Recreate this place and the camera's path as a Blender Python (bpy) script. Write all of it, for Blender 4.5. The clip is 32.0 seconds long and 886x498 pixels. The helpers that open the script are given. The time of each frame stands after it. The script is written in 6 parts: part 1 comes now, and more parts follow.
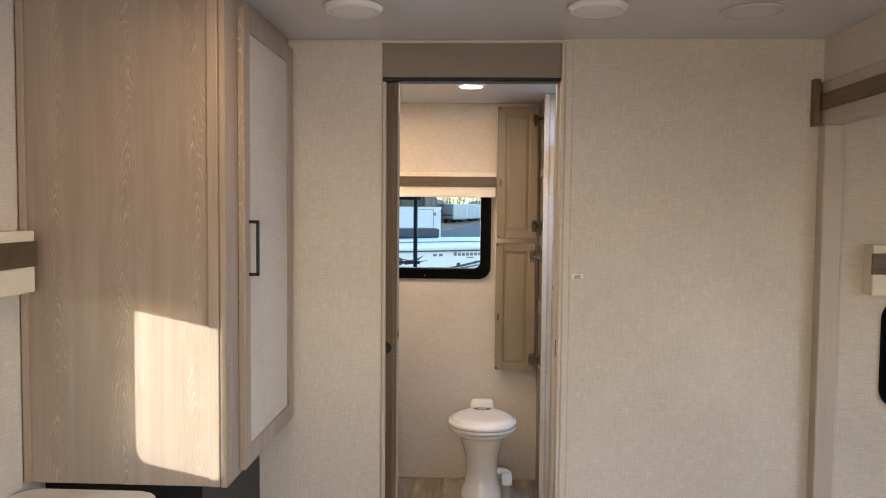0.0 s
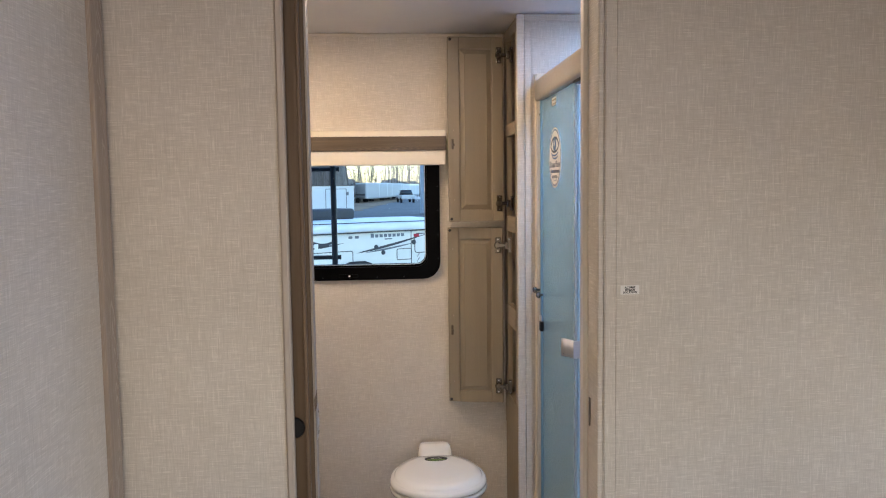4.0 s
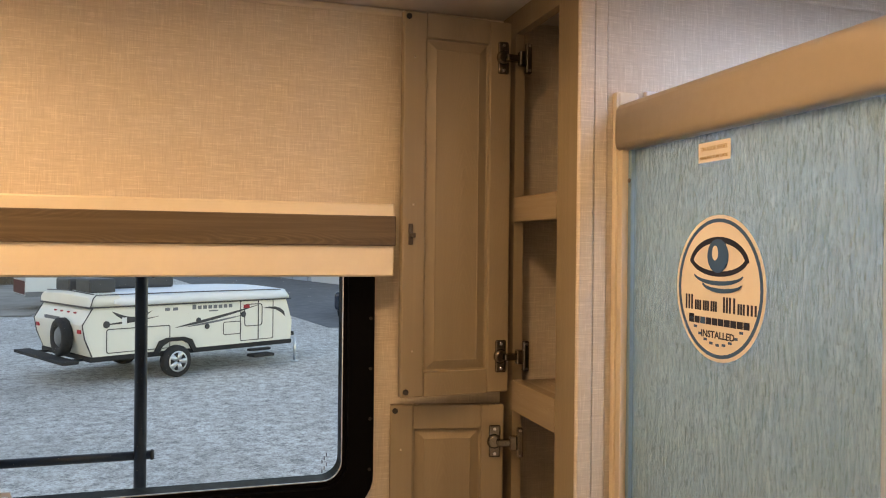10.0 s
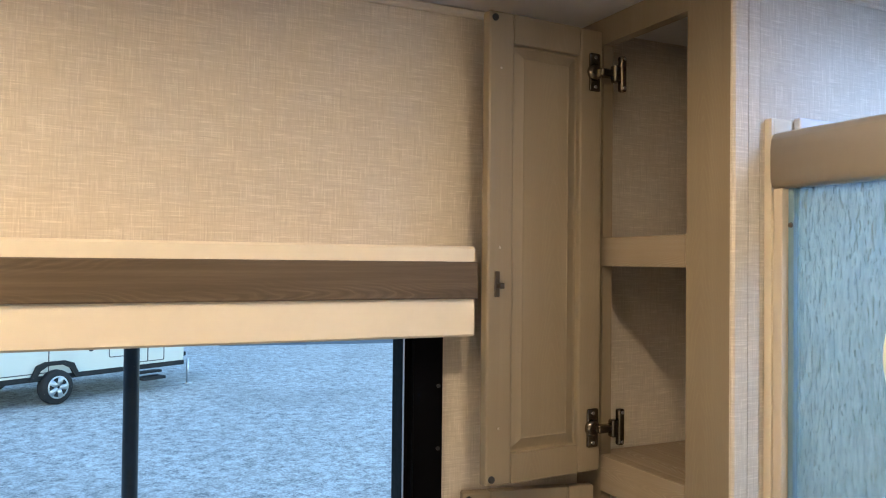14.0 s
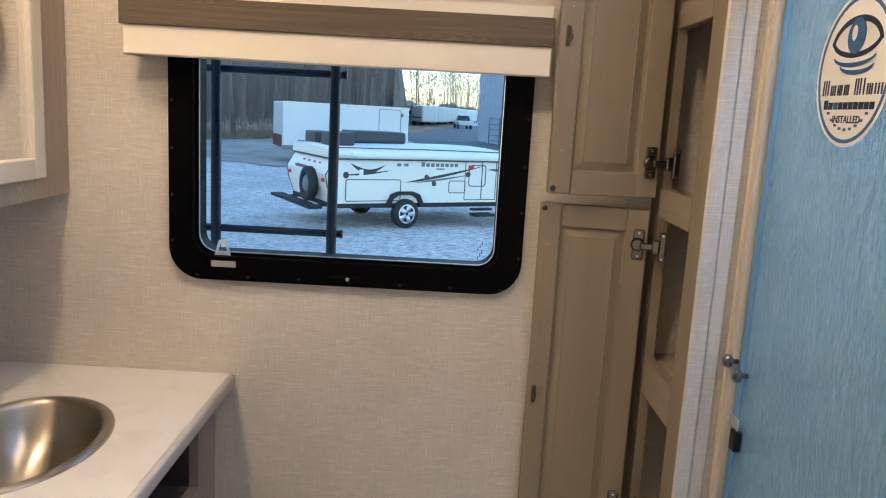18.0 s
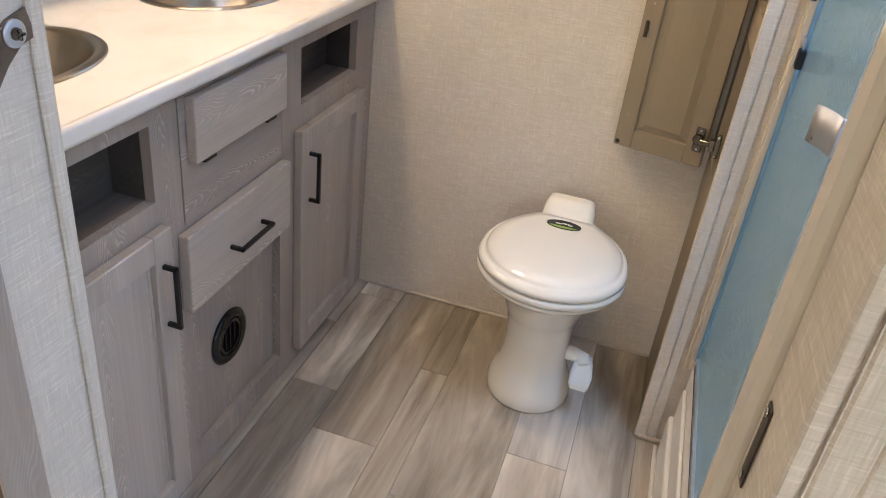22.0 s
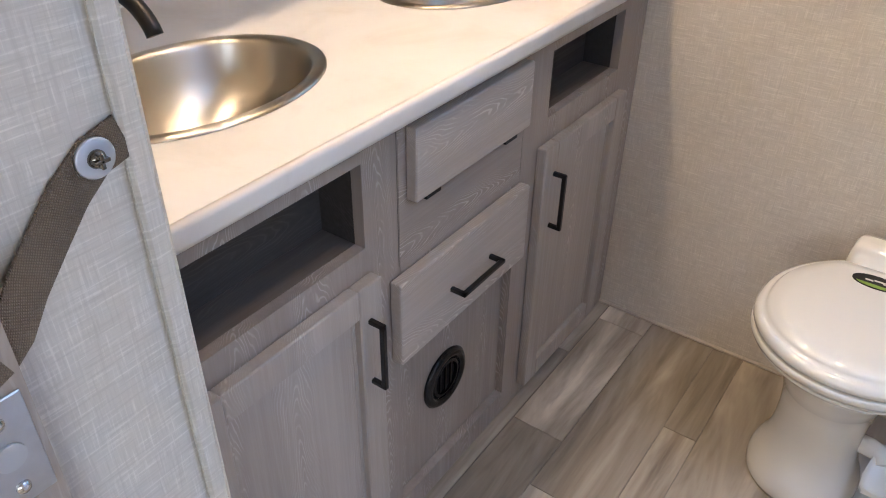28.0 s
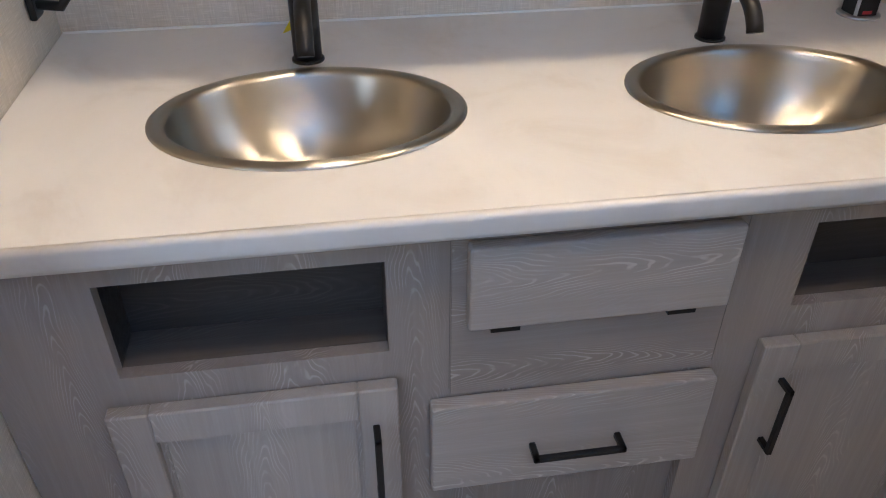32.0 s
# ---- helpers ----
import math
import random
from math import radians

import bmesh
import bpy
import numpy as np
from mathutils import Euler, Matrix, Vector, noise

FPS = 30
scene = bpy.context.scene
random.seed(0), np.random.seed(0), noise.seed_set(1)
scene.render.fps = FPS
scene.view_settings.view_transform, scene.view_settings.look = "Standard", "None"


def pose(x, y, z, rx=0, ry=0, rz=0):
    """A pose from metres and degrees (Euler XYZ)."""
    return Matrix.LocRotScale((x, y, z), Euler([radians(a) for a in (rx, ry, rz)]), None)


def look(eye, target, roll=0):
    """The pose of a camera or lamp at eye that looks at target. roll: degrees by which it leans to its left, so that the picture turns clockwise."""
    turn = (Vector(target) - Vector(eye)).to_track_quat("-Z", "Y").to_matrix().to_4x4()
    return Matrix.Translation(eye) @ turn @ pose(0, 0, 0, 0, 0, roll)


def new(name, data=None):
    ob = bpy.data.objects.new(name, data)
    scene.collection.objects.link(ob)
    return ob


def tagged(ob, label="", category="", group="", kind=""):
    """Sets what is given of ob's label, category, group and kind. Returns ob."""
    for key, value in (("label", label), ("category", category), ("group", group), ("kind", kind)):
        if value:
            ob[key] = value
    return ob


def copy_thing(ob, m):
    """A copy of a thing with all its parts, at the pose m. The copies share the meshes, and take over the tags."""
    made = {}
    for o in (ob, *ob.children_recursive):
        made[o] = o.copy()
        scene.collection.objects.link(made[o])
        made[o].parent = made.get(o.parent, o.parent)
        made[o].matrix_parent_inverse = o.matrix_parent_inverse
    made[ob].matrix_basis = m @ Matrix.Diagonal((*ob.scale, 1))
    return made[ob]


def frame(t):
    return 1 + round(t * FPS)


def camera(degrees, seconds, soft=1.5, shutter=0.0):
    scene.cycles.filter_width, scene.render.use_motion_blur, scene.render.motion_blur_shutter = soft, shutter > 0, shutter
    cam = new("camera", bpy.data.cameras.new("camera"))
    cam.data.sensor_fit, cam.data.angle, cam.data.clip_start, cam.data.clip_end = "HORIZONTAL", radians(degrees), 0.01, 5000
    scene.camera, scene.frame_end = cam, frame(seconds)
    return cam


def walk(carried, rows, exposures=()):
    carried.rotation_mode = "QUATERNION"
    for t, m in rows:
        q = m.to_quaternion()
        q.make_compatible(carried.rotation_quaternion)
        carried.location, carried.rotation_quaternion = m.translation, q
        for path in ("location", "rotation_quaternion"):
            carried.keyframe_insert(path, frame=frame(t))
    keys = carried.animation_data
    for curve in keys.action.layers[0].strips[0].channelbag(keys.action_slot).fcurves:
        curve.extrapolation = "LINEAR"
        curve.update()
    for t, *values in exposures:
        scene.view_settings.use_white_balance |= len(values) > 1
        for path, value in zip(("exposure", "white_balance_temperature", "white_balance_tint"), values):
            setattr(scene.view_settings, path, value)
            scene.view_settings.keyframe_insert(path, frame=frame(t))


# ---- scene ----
cam = camera(60.0, 32.0, soft=1.1)
PATH = [
    (0, (0.012, -0.052, 1.416), (-0.074, 1.944, 1.312), 0.5),
    (0.5, (-0.017, 0.04, 1.42), (-0.092, 2.036, 1.301), 0.9),
    (1, (-0.055, 0.149, 1.409), (-0.082, 2.145, 1.285), 0.4),
    (1.5, (-0.073, 0.284, 1.397), (-0.046, 2.278, 1.245), 0.2),
    (2, (-0.068, 0.453, 1.402), (-0.016, 2.445, 1.237), -0.0),
    (2.5, (-0.069, 0.609, 1.399), (-0.003, 2.6, 1.227), -0.5),
    (3, (-0.078, 0.761, 1.397), (-0.002, 2.753, 1.236), -0.6),
    (3.5, (-0.094, 0.91, 1.395), (0.018, 2.9, 1.235), -0.8),
    (5.5, (-0.121, 1.495, 1.408), (0.106, 3.478, 1.271), 0.1),
    (6, (-0.135, 1.654, 1.418), (0.162, 3.628, 1.3), 0.2),
    (6.5, (-0.135, 1.764, 1.41), (0.23, 3.727, 1.281), 0.8),
    (7, (-0.136, 1.859, 1.423), (0.262, 3.813, 1.28), 0.9),
    (7.5, (-0.13, 1.955, 1.439), (0.293, 3.908, 1.35), 1.1),
    (8, (-0.132, 2.053, 1.455), (0.316, 4.001, 1.396), 0.7),
    (8.5, (-0.125, 2.169, 1.47), (0.337, 4.113, 1.395), 0.4),
    (9, (-0.128, 2.315, 1.489), (0.377, 4.25, 1.443), 0.7),
    (9.5, (-0.158, 2.442, 1.512), (0.397, 4.363, 1.489), 1.2),
    (10, (-0.196, 2.56, 1.528), (0.386, 4.474, 1.524), 0.6),
    (10.5, (-0.223, 2.68, 1.546), (0.352, 4.595, 1.559), 0.2),
    (11, (-0.288, 2.787, 1.568), (0.319, 4.692, 1.629), 0.7),
    (11.5, (-0.337, 2.867, 1.591), (0.366, 4.737, 1.684), 1.7),
    (12, (-0.377, 2.909, 1.608), (0.465, 4.717, 1.761), 2.0),
    (12.5, (-0.395, 2.932, 1.618), (0.514, 4.706, 1.783), 1.8),
    (13, (-0.401, 2.927, 1.62), (0.502, 4.705, 1.765), 1.8),
    (13.5, (-0.397, 2.921, 1.609), (0.485, 4.713, 1.7), 1.5),
    (14, (-0.39, 2.897, 1.581), (0.461, 4.706, 1.613), 0.6),
    (14.5, (-0.35, 2.85, 1.549), (0.418, 4.696, 1.535), 0.1),
    (16.5, (-0.222, 2.651, 1.444), (0.208, 4.596, 1.263), 1.7),
    (17, (-0.181, 2.579, 1.429), (0.101, 4.546, 1.205), 2.6),
    (17.5, (-0.134, 2.505, 1.417), (-0.024, 4.484, 1.154), 3.2),
    (18, (-0.077, 2.428, 1.405), (-0.065, 4.397, 1.055), 3.2),
    (18.5, (-0.014, 2.337, 1.391), (-0.044, 4.291, 0.966), 4.2),
    (19, (0.046, 2.265, 1.386), (-0.019, 4.199, 0.879), 4.3),
    (19.5, (0.096, 2.218, 1.37), (-0.01, 4.126, 0.78), 3.8),
    (20, (0.137, 2.178, 1.335), (-0.068, 4.051, 0.663), 5.2),
    (20.5, (0.152, 2.151, 1.304), (-0.127, 3.979, 0.542), 7.2),
    (21, (0.165, 2.139, 1.282), (-0.171, 3.92, 0.437), 7.9),
    (21.5, (0.18, 2.13, 1.267), (-0.21, 3.861, 0.344), 7.8),
    (22, (0.181, 2.133, 1.243), (-0.246, 3.809, 0.239), 7.0),
    (22.5, (0.178, 2.144, 1.226), (-0.272, 3.761, 0.138), 5.9),
    (23, (0.177, 2.152, 1.207), (-0.285, 3.716, 0.049), 4.8),
    (23.5, (0.181, 2.164, 1.189), (-0.303, 3.687, -0.014), 4.2),
    (24, (0.195, 2.174, 1.181), (-0.338, 3.659, -0.049), 3.7),
    (24.5, (0.202, 2.188, 1.17), (-0.385, 3.637, -0.077), 3.2),
    (26.5, (0.12, 2.281, 1.206), (-0.612, 3.685, -0.016), 2.7),
    (27, (0.09, 2.33, 1.222), (-0.71, 3.703, 0.007), 1.9),
    (27.5, (0.071, 2.369, 1.231), (-0.815, 3.719, 0.05), 0.9),
    (28, (0.052, 2.406, 1.238), (-0.897, 3.751, 0.102), 0.8),
    (28.5, (0.03, 2.471, 1.246), (-1.04, 3.755, 0.147), 0.2),
    (29, (-0.01, 2.584, 1.257), (-1.293, 3.68, 0.184), -2.6),
    (29.5, (-0.041, 2.689, 1.255), (-1.504, 3.561, 0.206), -4.7),
    (30, (-0.038, 2.769, 1.251), (-1.567, 3.496, 0.187), -4.0),
    (30.5, (-0.011, 2.879, 1.257), (-1.577, 3.494, 0.176), -1.7),
    (31, (-0.01, 2.954, 1.266), (-1.596, 3.394, 0.132), -2.0),
    (31.5, (0.012, 2.977, 1.265), (-1.577, 3.276, 0.087), -2.4),
    (32, (0.135, 2.991, 1.26), (-1.478, 3.25, 0.106), 0.3),
]

EXPOSURES = [
    (0.0, 2.48, 6350, 20), (3.5, 2.41, 5750, 20), (5.5, 2.11, 7000, 18), (7.0, 1.98, 8700, 22), (8.0, 1.91, 10600, 30), (9.0, 1.97, 10600, 32), (10.0, 2.02, 9100, 28), (10.8, 2.14, 5900, 15), (12.0, 2.46, 6100, 13),
    (13.0, 2.44, 6250, 16), (14.0, 2.33, 6050, 14), (17.0, 2.12, 5900, 17), (18.0, 2.20, 5800, 16), (19.0, 2.27, 7200, 22), (20.0, 2.27, 7300, 16), (21.0, 2.60, 6200, 12), (22.5, 2.89, 5950, 17), (24.5, 3.07, 6100, 16),
    (27.0, 3.01, 6150, 17), (28.2, 2.69, 5750, 18), (29.5, 2.33, 5100, 14), (31.0, 2.23, 5300, 14), (32.0, 2.35, 5500, 15),
]
walk(cam, [(t, look(eye, target, roll)) for t, eye, target, roll in PATH], EXPOSURES)

# ---- plan, in metres ----
CEIL = 1.96          # ceiling
PART = 2.4375        # room face of the bathroom partition
INNER = 2.603        # bathroom face of that partition
FAR = 3.924          # bathroom end wall
BACK = -1.065        # wall behind the vanity
LEFT = -1.125        # outer wall of the main room
SLIDE = 1.09         # line of the slide-out opening
SHOWER = 0.403       # shower door plane
SEND, SBACK = 3.60, 1.08   # shower end wall and back wall
GROUND = -0.75
SUN_WAY = Vector((0.285, 0.228, -0.058)).normalized()

# ---- world and light ----
world = bpy.data.worlds.new("sky")
scene.world = world
world.use_nodes = True
wn, wl = world.node_tree.nodes, world.node_tree.links
sky = wn.new("ShaderNodeTexSky")
sky.sky_type, sky.sun_disc = 'NISHITA', False
sky.sun_elevation = math.asin(-SUN_WAY.z)
sky.sun_rotation = math.atan2(-SUN_WAY.x, -SUN_WAY.y)
sky.dust_density, sky.ozone_density = 0.5, 1.5
wl.new(sky.outputs[0], wn["Background"].inputs[0])
wn["Background"].inputs[1].default_value = 0.15

sun = new("sun", bpy.data.lights.new("sun", 'SUN'))
sun.data.energy, sun.data.angle, sun.data.color = 1.35, radians(0.6), (0.97, 1.0, 0.86)
sun.matrix_world = look((0, 0, 0), SUN_WAY)


def area(name, at, to, w, h, watts, color, spread=125):
    """A rectangular lamp in an opening or a fitting."""
    ob = new(name, bpy.data.lights.new(name, 'AREA'))
    ob.data.shape, ob.data.size, ob.data.size_y, ob.data.energy, ob.data.color = 'RECTANGLE', w, h, watts, color
    ob.data.spread = radians(spread)
    ob.matrix_world = look(at, to)
    return ob


# Added warm lamp at an unseen, made-up rear window, lighting the main room.
area("daylight_rear_window", (0.0, -2.38, 1.35), (0.0, 0.0, 0.75), 1.7, 0.75, 2.7, (1.0, 0.80, 0.58))
# Added lamp standing in for daylight from an unseen slide-out window.
area("daylight_slide_window", (2.02, 0.6, 1.25), (0.0, 0.9, -0.2), 1.5, 0.6, 3.6, (0.79, 0.885, 1.0))
area("daylight_skylight", (0.74, 3.08, 2.13), (0.74, 3.08, 0.0), 0.44, 0.62, 2.8, (0.42, 0.63, 1.0), 180)

# ---- materials ----


def mat(name, color=(0.8, 0.8, 0.8), rough=0.5, metal=0.0, **more):
    m = bpy.data.materials.new(name)
    m.use_nodes = True
    b = m.node_tree.nodes["Principled BSDF"]
    b.inputs["Base Color"].default_value = (*color, 1)
    b.inputs["Roughness"].default_value = rough
    b.inputs["Metallic"].default_value = metal
    for k, v in more.items():
        b.inputs[k.replace("_", " ")].default_value = v
    return m


class Graph:
    """Short hand for the nodes of one material."""

    def __init__(self, m):
        self.m, self.n, self.l = m, m.node_tree.nodes, m.node_tree.links
        self.b = self.n["Principled BSDF"]
        self.co = self.n.new("ShaderNodeTexCoord").outputs["Object"]

    def put(self, socket, value):
        if isinstance(value, (int, float, tuple)):
            socket.default_value = value
        else:
            self.l.new(value, socket)

    def mapped(self, scale=(1, 1, 1), at=(0, 0, 0), turn=(0, 0, 0), source=None):
        n = self.n.new("ShaderNodeMapping")
        self.l.new(source or self.co, n.inputs[0])
        n.inputs["Scale"].default_value, n.inputs["Rotation"].default_value = scale, turn
        self.put(n.inputs["Location"], at)
        return n.outputs[0]

    def noise(self, scale, vec=None, detail=3.0, rough=0.5, distort=0.0):
        n = self.n.new("ShaderNodeTexNoise")
        self.l.new(vec or self.co, n.inputs["Vector"])
        n.inputs["Scale"].default_value, n.inputs["Detail"].default_value = scale, detail
        n.inputs["Roughness"].default_value, n.inputs["Distortion"].default_value = rough, distort
        return n.outputs["Fac"]

    def wave(self, scale, vec, distort, detail=2.0, dscale=1.0, kind='BANDS', axis='X'):
        n = self.n.new("ShaderNodeTexWave")
        n.wave_type = kind
        n.bands_direction = axis
        self.l.new(vec, n.inputs["Vector"])
        n.inputs["Scale"].default_value, n.inputs["Distortion"].default_value = scale, distort
        n.inputs["Detail"].default_value, n.inputs["Detail Scale"].default_value = detail, dscale
        return n.outputs["Fac"]

    def ramp(self, fac, *stops):
        n = self.n.new("ShaderNodeValToRGB")
        self.l.new(fac, n.inputs[0])
        e = n.color_ramp.elements
        while len(e) < len(stops):
            e.new(0.5)
        for el, (pos, c) in zip(e, stops):
            el.position, el.color = pos, (*c, 1) if isinstance(c, tuple) else (c, c, c, 1)
        return n.outputs[0]

    def mix(self, fac, a, b, how='MIX'):
        n = self.n.new("ShaderNodeMix")
        n.data_type, n.blend_type = 'RGBA', how
        for s, v in ((n.inputs[0], fac), (n.inputs[6], a), (n.inputs[7], b)):
            self.put(s, (*v, 1) if isinstance(v, tuple) and len(v) == 3 else v)
        return n.outputs[2]

    def math(self, how, a, b=0.0):
        n = self.n.new("ShaderNodeMath")
        n.operation = how
        self.put(n.inputs[0], a), self.put(n.inputs[1], b)
        return n.outputs[0]

    def bump(self, height, strength, distance=0.002):
        n = self.n.new("ShaderNodeBump")
        n.inputs["Strength"].default_value, n.inputs["Distance"].default_value = strength, distance
        self.l.new(height, n.inputs["Height"])
        self.l.new(n.outputs[0], self.b.inputs["Normal"])

    def color(self, c):
        self.put(self.b.inputs["Base Color"], c)

    def rough(self, v):
        self.put(self.b.inputs["Roughness"], v)

    def random(self):
        return self.n.new("ShaderNodeObjectInfo").outputs["Random"]


def linen(name, dark, light):
    """Wall board printed with a woven linen pattern: fine threads, longer slubs, faint clouds."""
    m = mat(name, light, 0.62)
    g = Graph(m)
    across = g.noise(1.0, g.mapped((30, 30, 560)), 2.5, 0.6)
    along = g.noise(1.0, g.mapped((560, 560, 30), (3.1, 1.7, 0.4)), 2.5, 0.6)
    slub_h = g.noise(1.0, g.mapped((13, 13, 330), (0.7, 2.1, 5.3)), 2.0, 0.6)
    slub_v = g.noise(1.0, g.mapped((330, 330, 11), (4.1, 0.7, 1.4)), 2.0, 0.6)
    patch = g.noise(2.2, None, 4.0, 0.6)
    slub = g.math('MAXIMUM', g.ramp(across, (0.55, 0.0), (0.68, 1.0)), g.ramp(along, (0.56, 0.0), (0.70, 1.0)))
    dim = g.math('MAXIMUM', g.ramp(across, (0.32, 1.0), (0.47, 0.0)), g.ramp(along, (0.32, 1.0), (0.47, 0.0)))
    mid = tuple((a + b) / 2 for a, b in zip(dark, light))
    c = g.mix(g.math('MULTIPLY', slub, 0.9), mid, light)
    c = g.mix(g.math('MULTIPLY', dim, 0.45), c, dark)
    long_dark = g.math('MAXIMUM', g.ramp(slub_h, (0.28, 1.0), (0.40, 0.0)), g.ramp(slub_v, (0.28, 1.0), (0.40, 0.0)))
    long_pale = g.math('MAXIMUM', g.ramp(slub_h, (0.62, 0.0), (0.72, 1.0)), g.ramp(slub_v, (0.63, 0.0), (0.73, 1.0)))
    c = g.mix(g.math('MULTIPLY', long_dark, 0.35), c, dark)
    c = g.mix(g.math('MULTIPLY', long_pale, 0.28), c, light)
    c = g.mix(0.24, c, g.ramp(patch, (0.3, dark), (0.7, light)))
    g.color(c)
    g.bump(g.math('ADD', across, along), 0.12, 0.001)
    return m


def timber(name, dark, mid, pale, axis='z', rough=0.5, cathedral=1.0, grain=1.0, pore=0.5, column=0.085, arch=0.030):
    """Cerused oak print along one axis: fibres, board-wide tone, and columns of pointed arches with pale pores."""
    m = mat(name, mid, rough)
    g = Graph(m)
    k = 'xyz'.index(axis)
    stretch = lambda a, b: tuple(b if i == k else a for i in range(3))
    r = g.random()
    shift = g.n.new("ShaderNodeCombineXYZ")
    for i in range(3):
        g.l.new(g.math('MULTIPLY', r, 7.0 + 3 * i), shift.inputs[i])
    fibre = g.noise(1.0, g.mapped(stretch(150, 4), shift.outputs[0]), 4.0, 0.65)
    broad = g.noise(1.0, g.mapped(stretch(9, 0.8), shift.outputs[0]), 3.0, 0.55, 0.6)
    board = g.noise(1.0, g.mapped(stretch(22, 0.5), shift.outputs[0]), 2.0, 0.5)
    warp = g.noise(1.0, g.mapped(stretch(7, 2.2), shift.outputs[0]), 3.0, 0.6)
    fine = g.noise(1.0, g.mapped(stretch(26, 9), shift.outputs[0]), 3.0, 0.6)
    parts = g.n.new("ShaderNodeSeparateXYZ")
    g.l.new(g.co, parts.inputs[0])
    lie = g.math('ADD', parts.outputs[k], g.math('MULTIPLY', r, 3.0))
    across = g.math('ADD', parts.outputs[(k + 1) % 3], parts.outputs[(k + 2) % 3])
    across = g.math('ADD', across, g.math('MULTIPLY', r, 1.7))
    across = g.math('ADD', across, g.math('MULTIPLY', g.math('SUBTRACT', warp, 0.5), 0.10 * cathedral))
    u = g.math('PINGPONG', across, column)
    s = g.math('SQRT', g.math('ADD', g.math('MULTIPLY', u, u), 0.00004))
    phase = g.math('ADD', g.math('DIVIDE', lie, arch), g.math('MULTIPLY', s, 6.5 / arch))
    phase = g.math('ADD', phase, g.math('MULTIPLY', g.math('ADD', warp, fine), 3.4 * cathedral))
    rings = g.math('SINE', g.math('MULTIPLY', phase, 6.2832))
    core = g.ramp(u, (column * 0.12, 1.0), (column * 0.62, 0.10))
    c = g.mix(g.ramp(broad, (0.30, 0.0), (0.72, 1.0)), dark, mid)
    c = g.mix(g.math('MULTIPLY', g.ramp(board, (0.50, 0.0), (0.68, 1.0)), 0.12), c, pale)
    c = g.mix(g.math('MULTIPLY', g.ramp(fibre, (0.45, 0.0), (0.80, 1.0)), 0.26 * grain), c, pale)
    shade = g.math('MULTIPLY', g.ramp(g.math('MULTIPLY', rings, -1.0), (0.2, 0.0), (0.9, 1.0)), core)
    c = g.mix(g.math('MULTIPLY', shade, 0.30 * grain), c, dark)
    broken = g.ramp(g.noise(1.0, g.mapped(stretch(40, 14), shift.outputs[0]), 3.0, 0.6), (0.40, 0.0), (0.58, 1.0))
    pores = g.math('MULTIPLY', g.math('MULTIPLY', g.ramp(rings, (0.55, 0.0), (0.95, 1.0)), core), broken)
    c = g.mix(g.math('MULTIPLY', pores, pore), c, pale)
    c = g.mix(g.math('MULTIPLY', g.ramp(fibre, (0.22, 1.0), (0.38, 0.0)), 0.22 * grain), c, tuple(v * 0.7 for v in dark))
    g.color(c)
    g.rough(g.ramp(fibre, (0.2, rough + 0.12), (0.8, rough - 0.1)))
    g.bump(g.math('ADD', fibre, pores), 0.12, 0.001)
    return m


LINEN = linen("linen_wall_board", (0.43, 0.372, 0.296), (0.76, 0.70, 0.605))
PANEL = timber("greige_oak_panel", (0.29, 0.226, 0.172), (0.37, 0.298, 0.232), (0.56, 0.48, 0.39), grain=0.8, pore=0.55, column=0.088, arch=0.034)
VANITY = timber("grey_cerused_oak", (0.265, 0.222, 0.19), (0.33, 0.28, 0.242), (0.54, 0.485, 0.43), grain=0.6, pore=0.6, column=0.06, arch=0.024)
VANITY_H = timber("grey_cerused_oak_level", (0.37, 0.322, 0.275), (0.45, 0.395, 0.34), (0.66, 0.605, 0.54), 'y', grain=0.7, pore=0.7, column=0.075, arch=0.030)
VANITY_DOOR = timber("grey_cerused_oak_door", (0.33, 0.287, 0.247), (0.41, 0.36, 0.312), (0.62, 0.57, 0.51), grain=0.7, pore=0.5, column=0.06, arch=0.026)
CABINET = timber("tan_oak_print", (0.225, 0.180, 0.118), (0.270, 0.219, 0.146), (0.335, 0.277, 0.190), cathedral=0.5, grain=0.5, pore=0.12)
PALE = timber("pale_oak_print", (0.50, 0.43, 0.34), (0.59, 0.515, 0.415), (0.70, 0.63, 0.53), pore=0.3)
CABINET_H = timber("tan_oak_print_level", (0.27, 0.215, 0.15), (0.33, 0.265, 0.185), (0.46, 0.39, 0.285), 'y', pore=0.6, column=0.03, arch=0.02)
WALNUT = timber("walnut_brown_print", (0.056, 0.037, 0.019), (0.104, 0.072, 0.038), (0.19, 0.135, 0.076), 'x', grain=1.6, pore=0.25, column=0.03, arch=0.03)
DOORWOOD = timber("walnut_brown_door", (0.105, 0.063, 0.031), (0.165, 0.106, 0.056), (0.24, 0.165, 0.095), pore=0.35)
EDGEWOOD = timber("greyed_oak_edge", (0.28, 0.225, 0.18), (0.37, 0.31, 0.255), (0.47, 0.41, 0.35))
TRIM = timber("beige_trim_wrap", (0.42, 0.36, 0.29), (0.50, 0.435, 0.355), (0.60, 0.535, 0.45), rough=0.45, cathedral=0.3, pore=0.15)


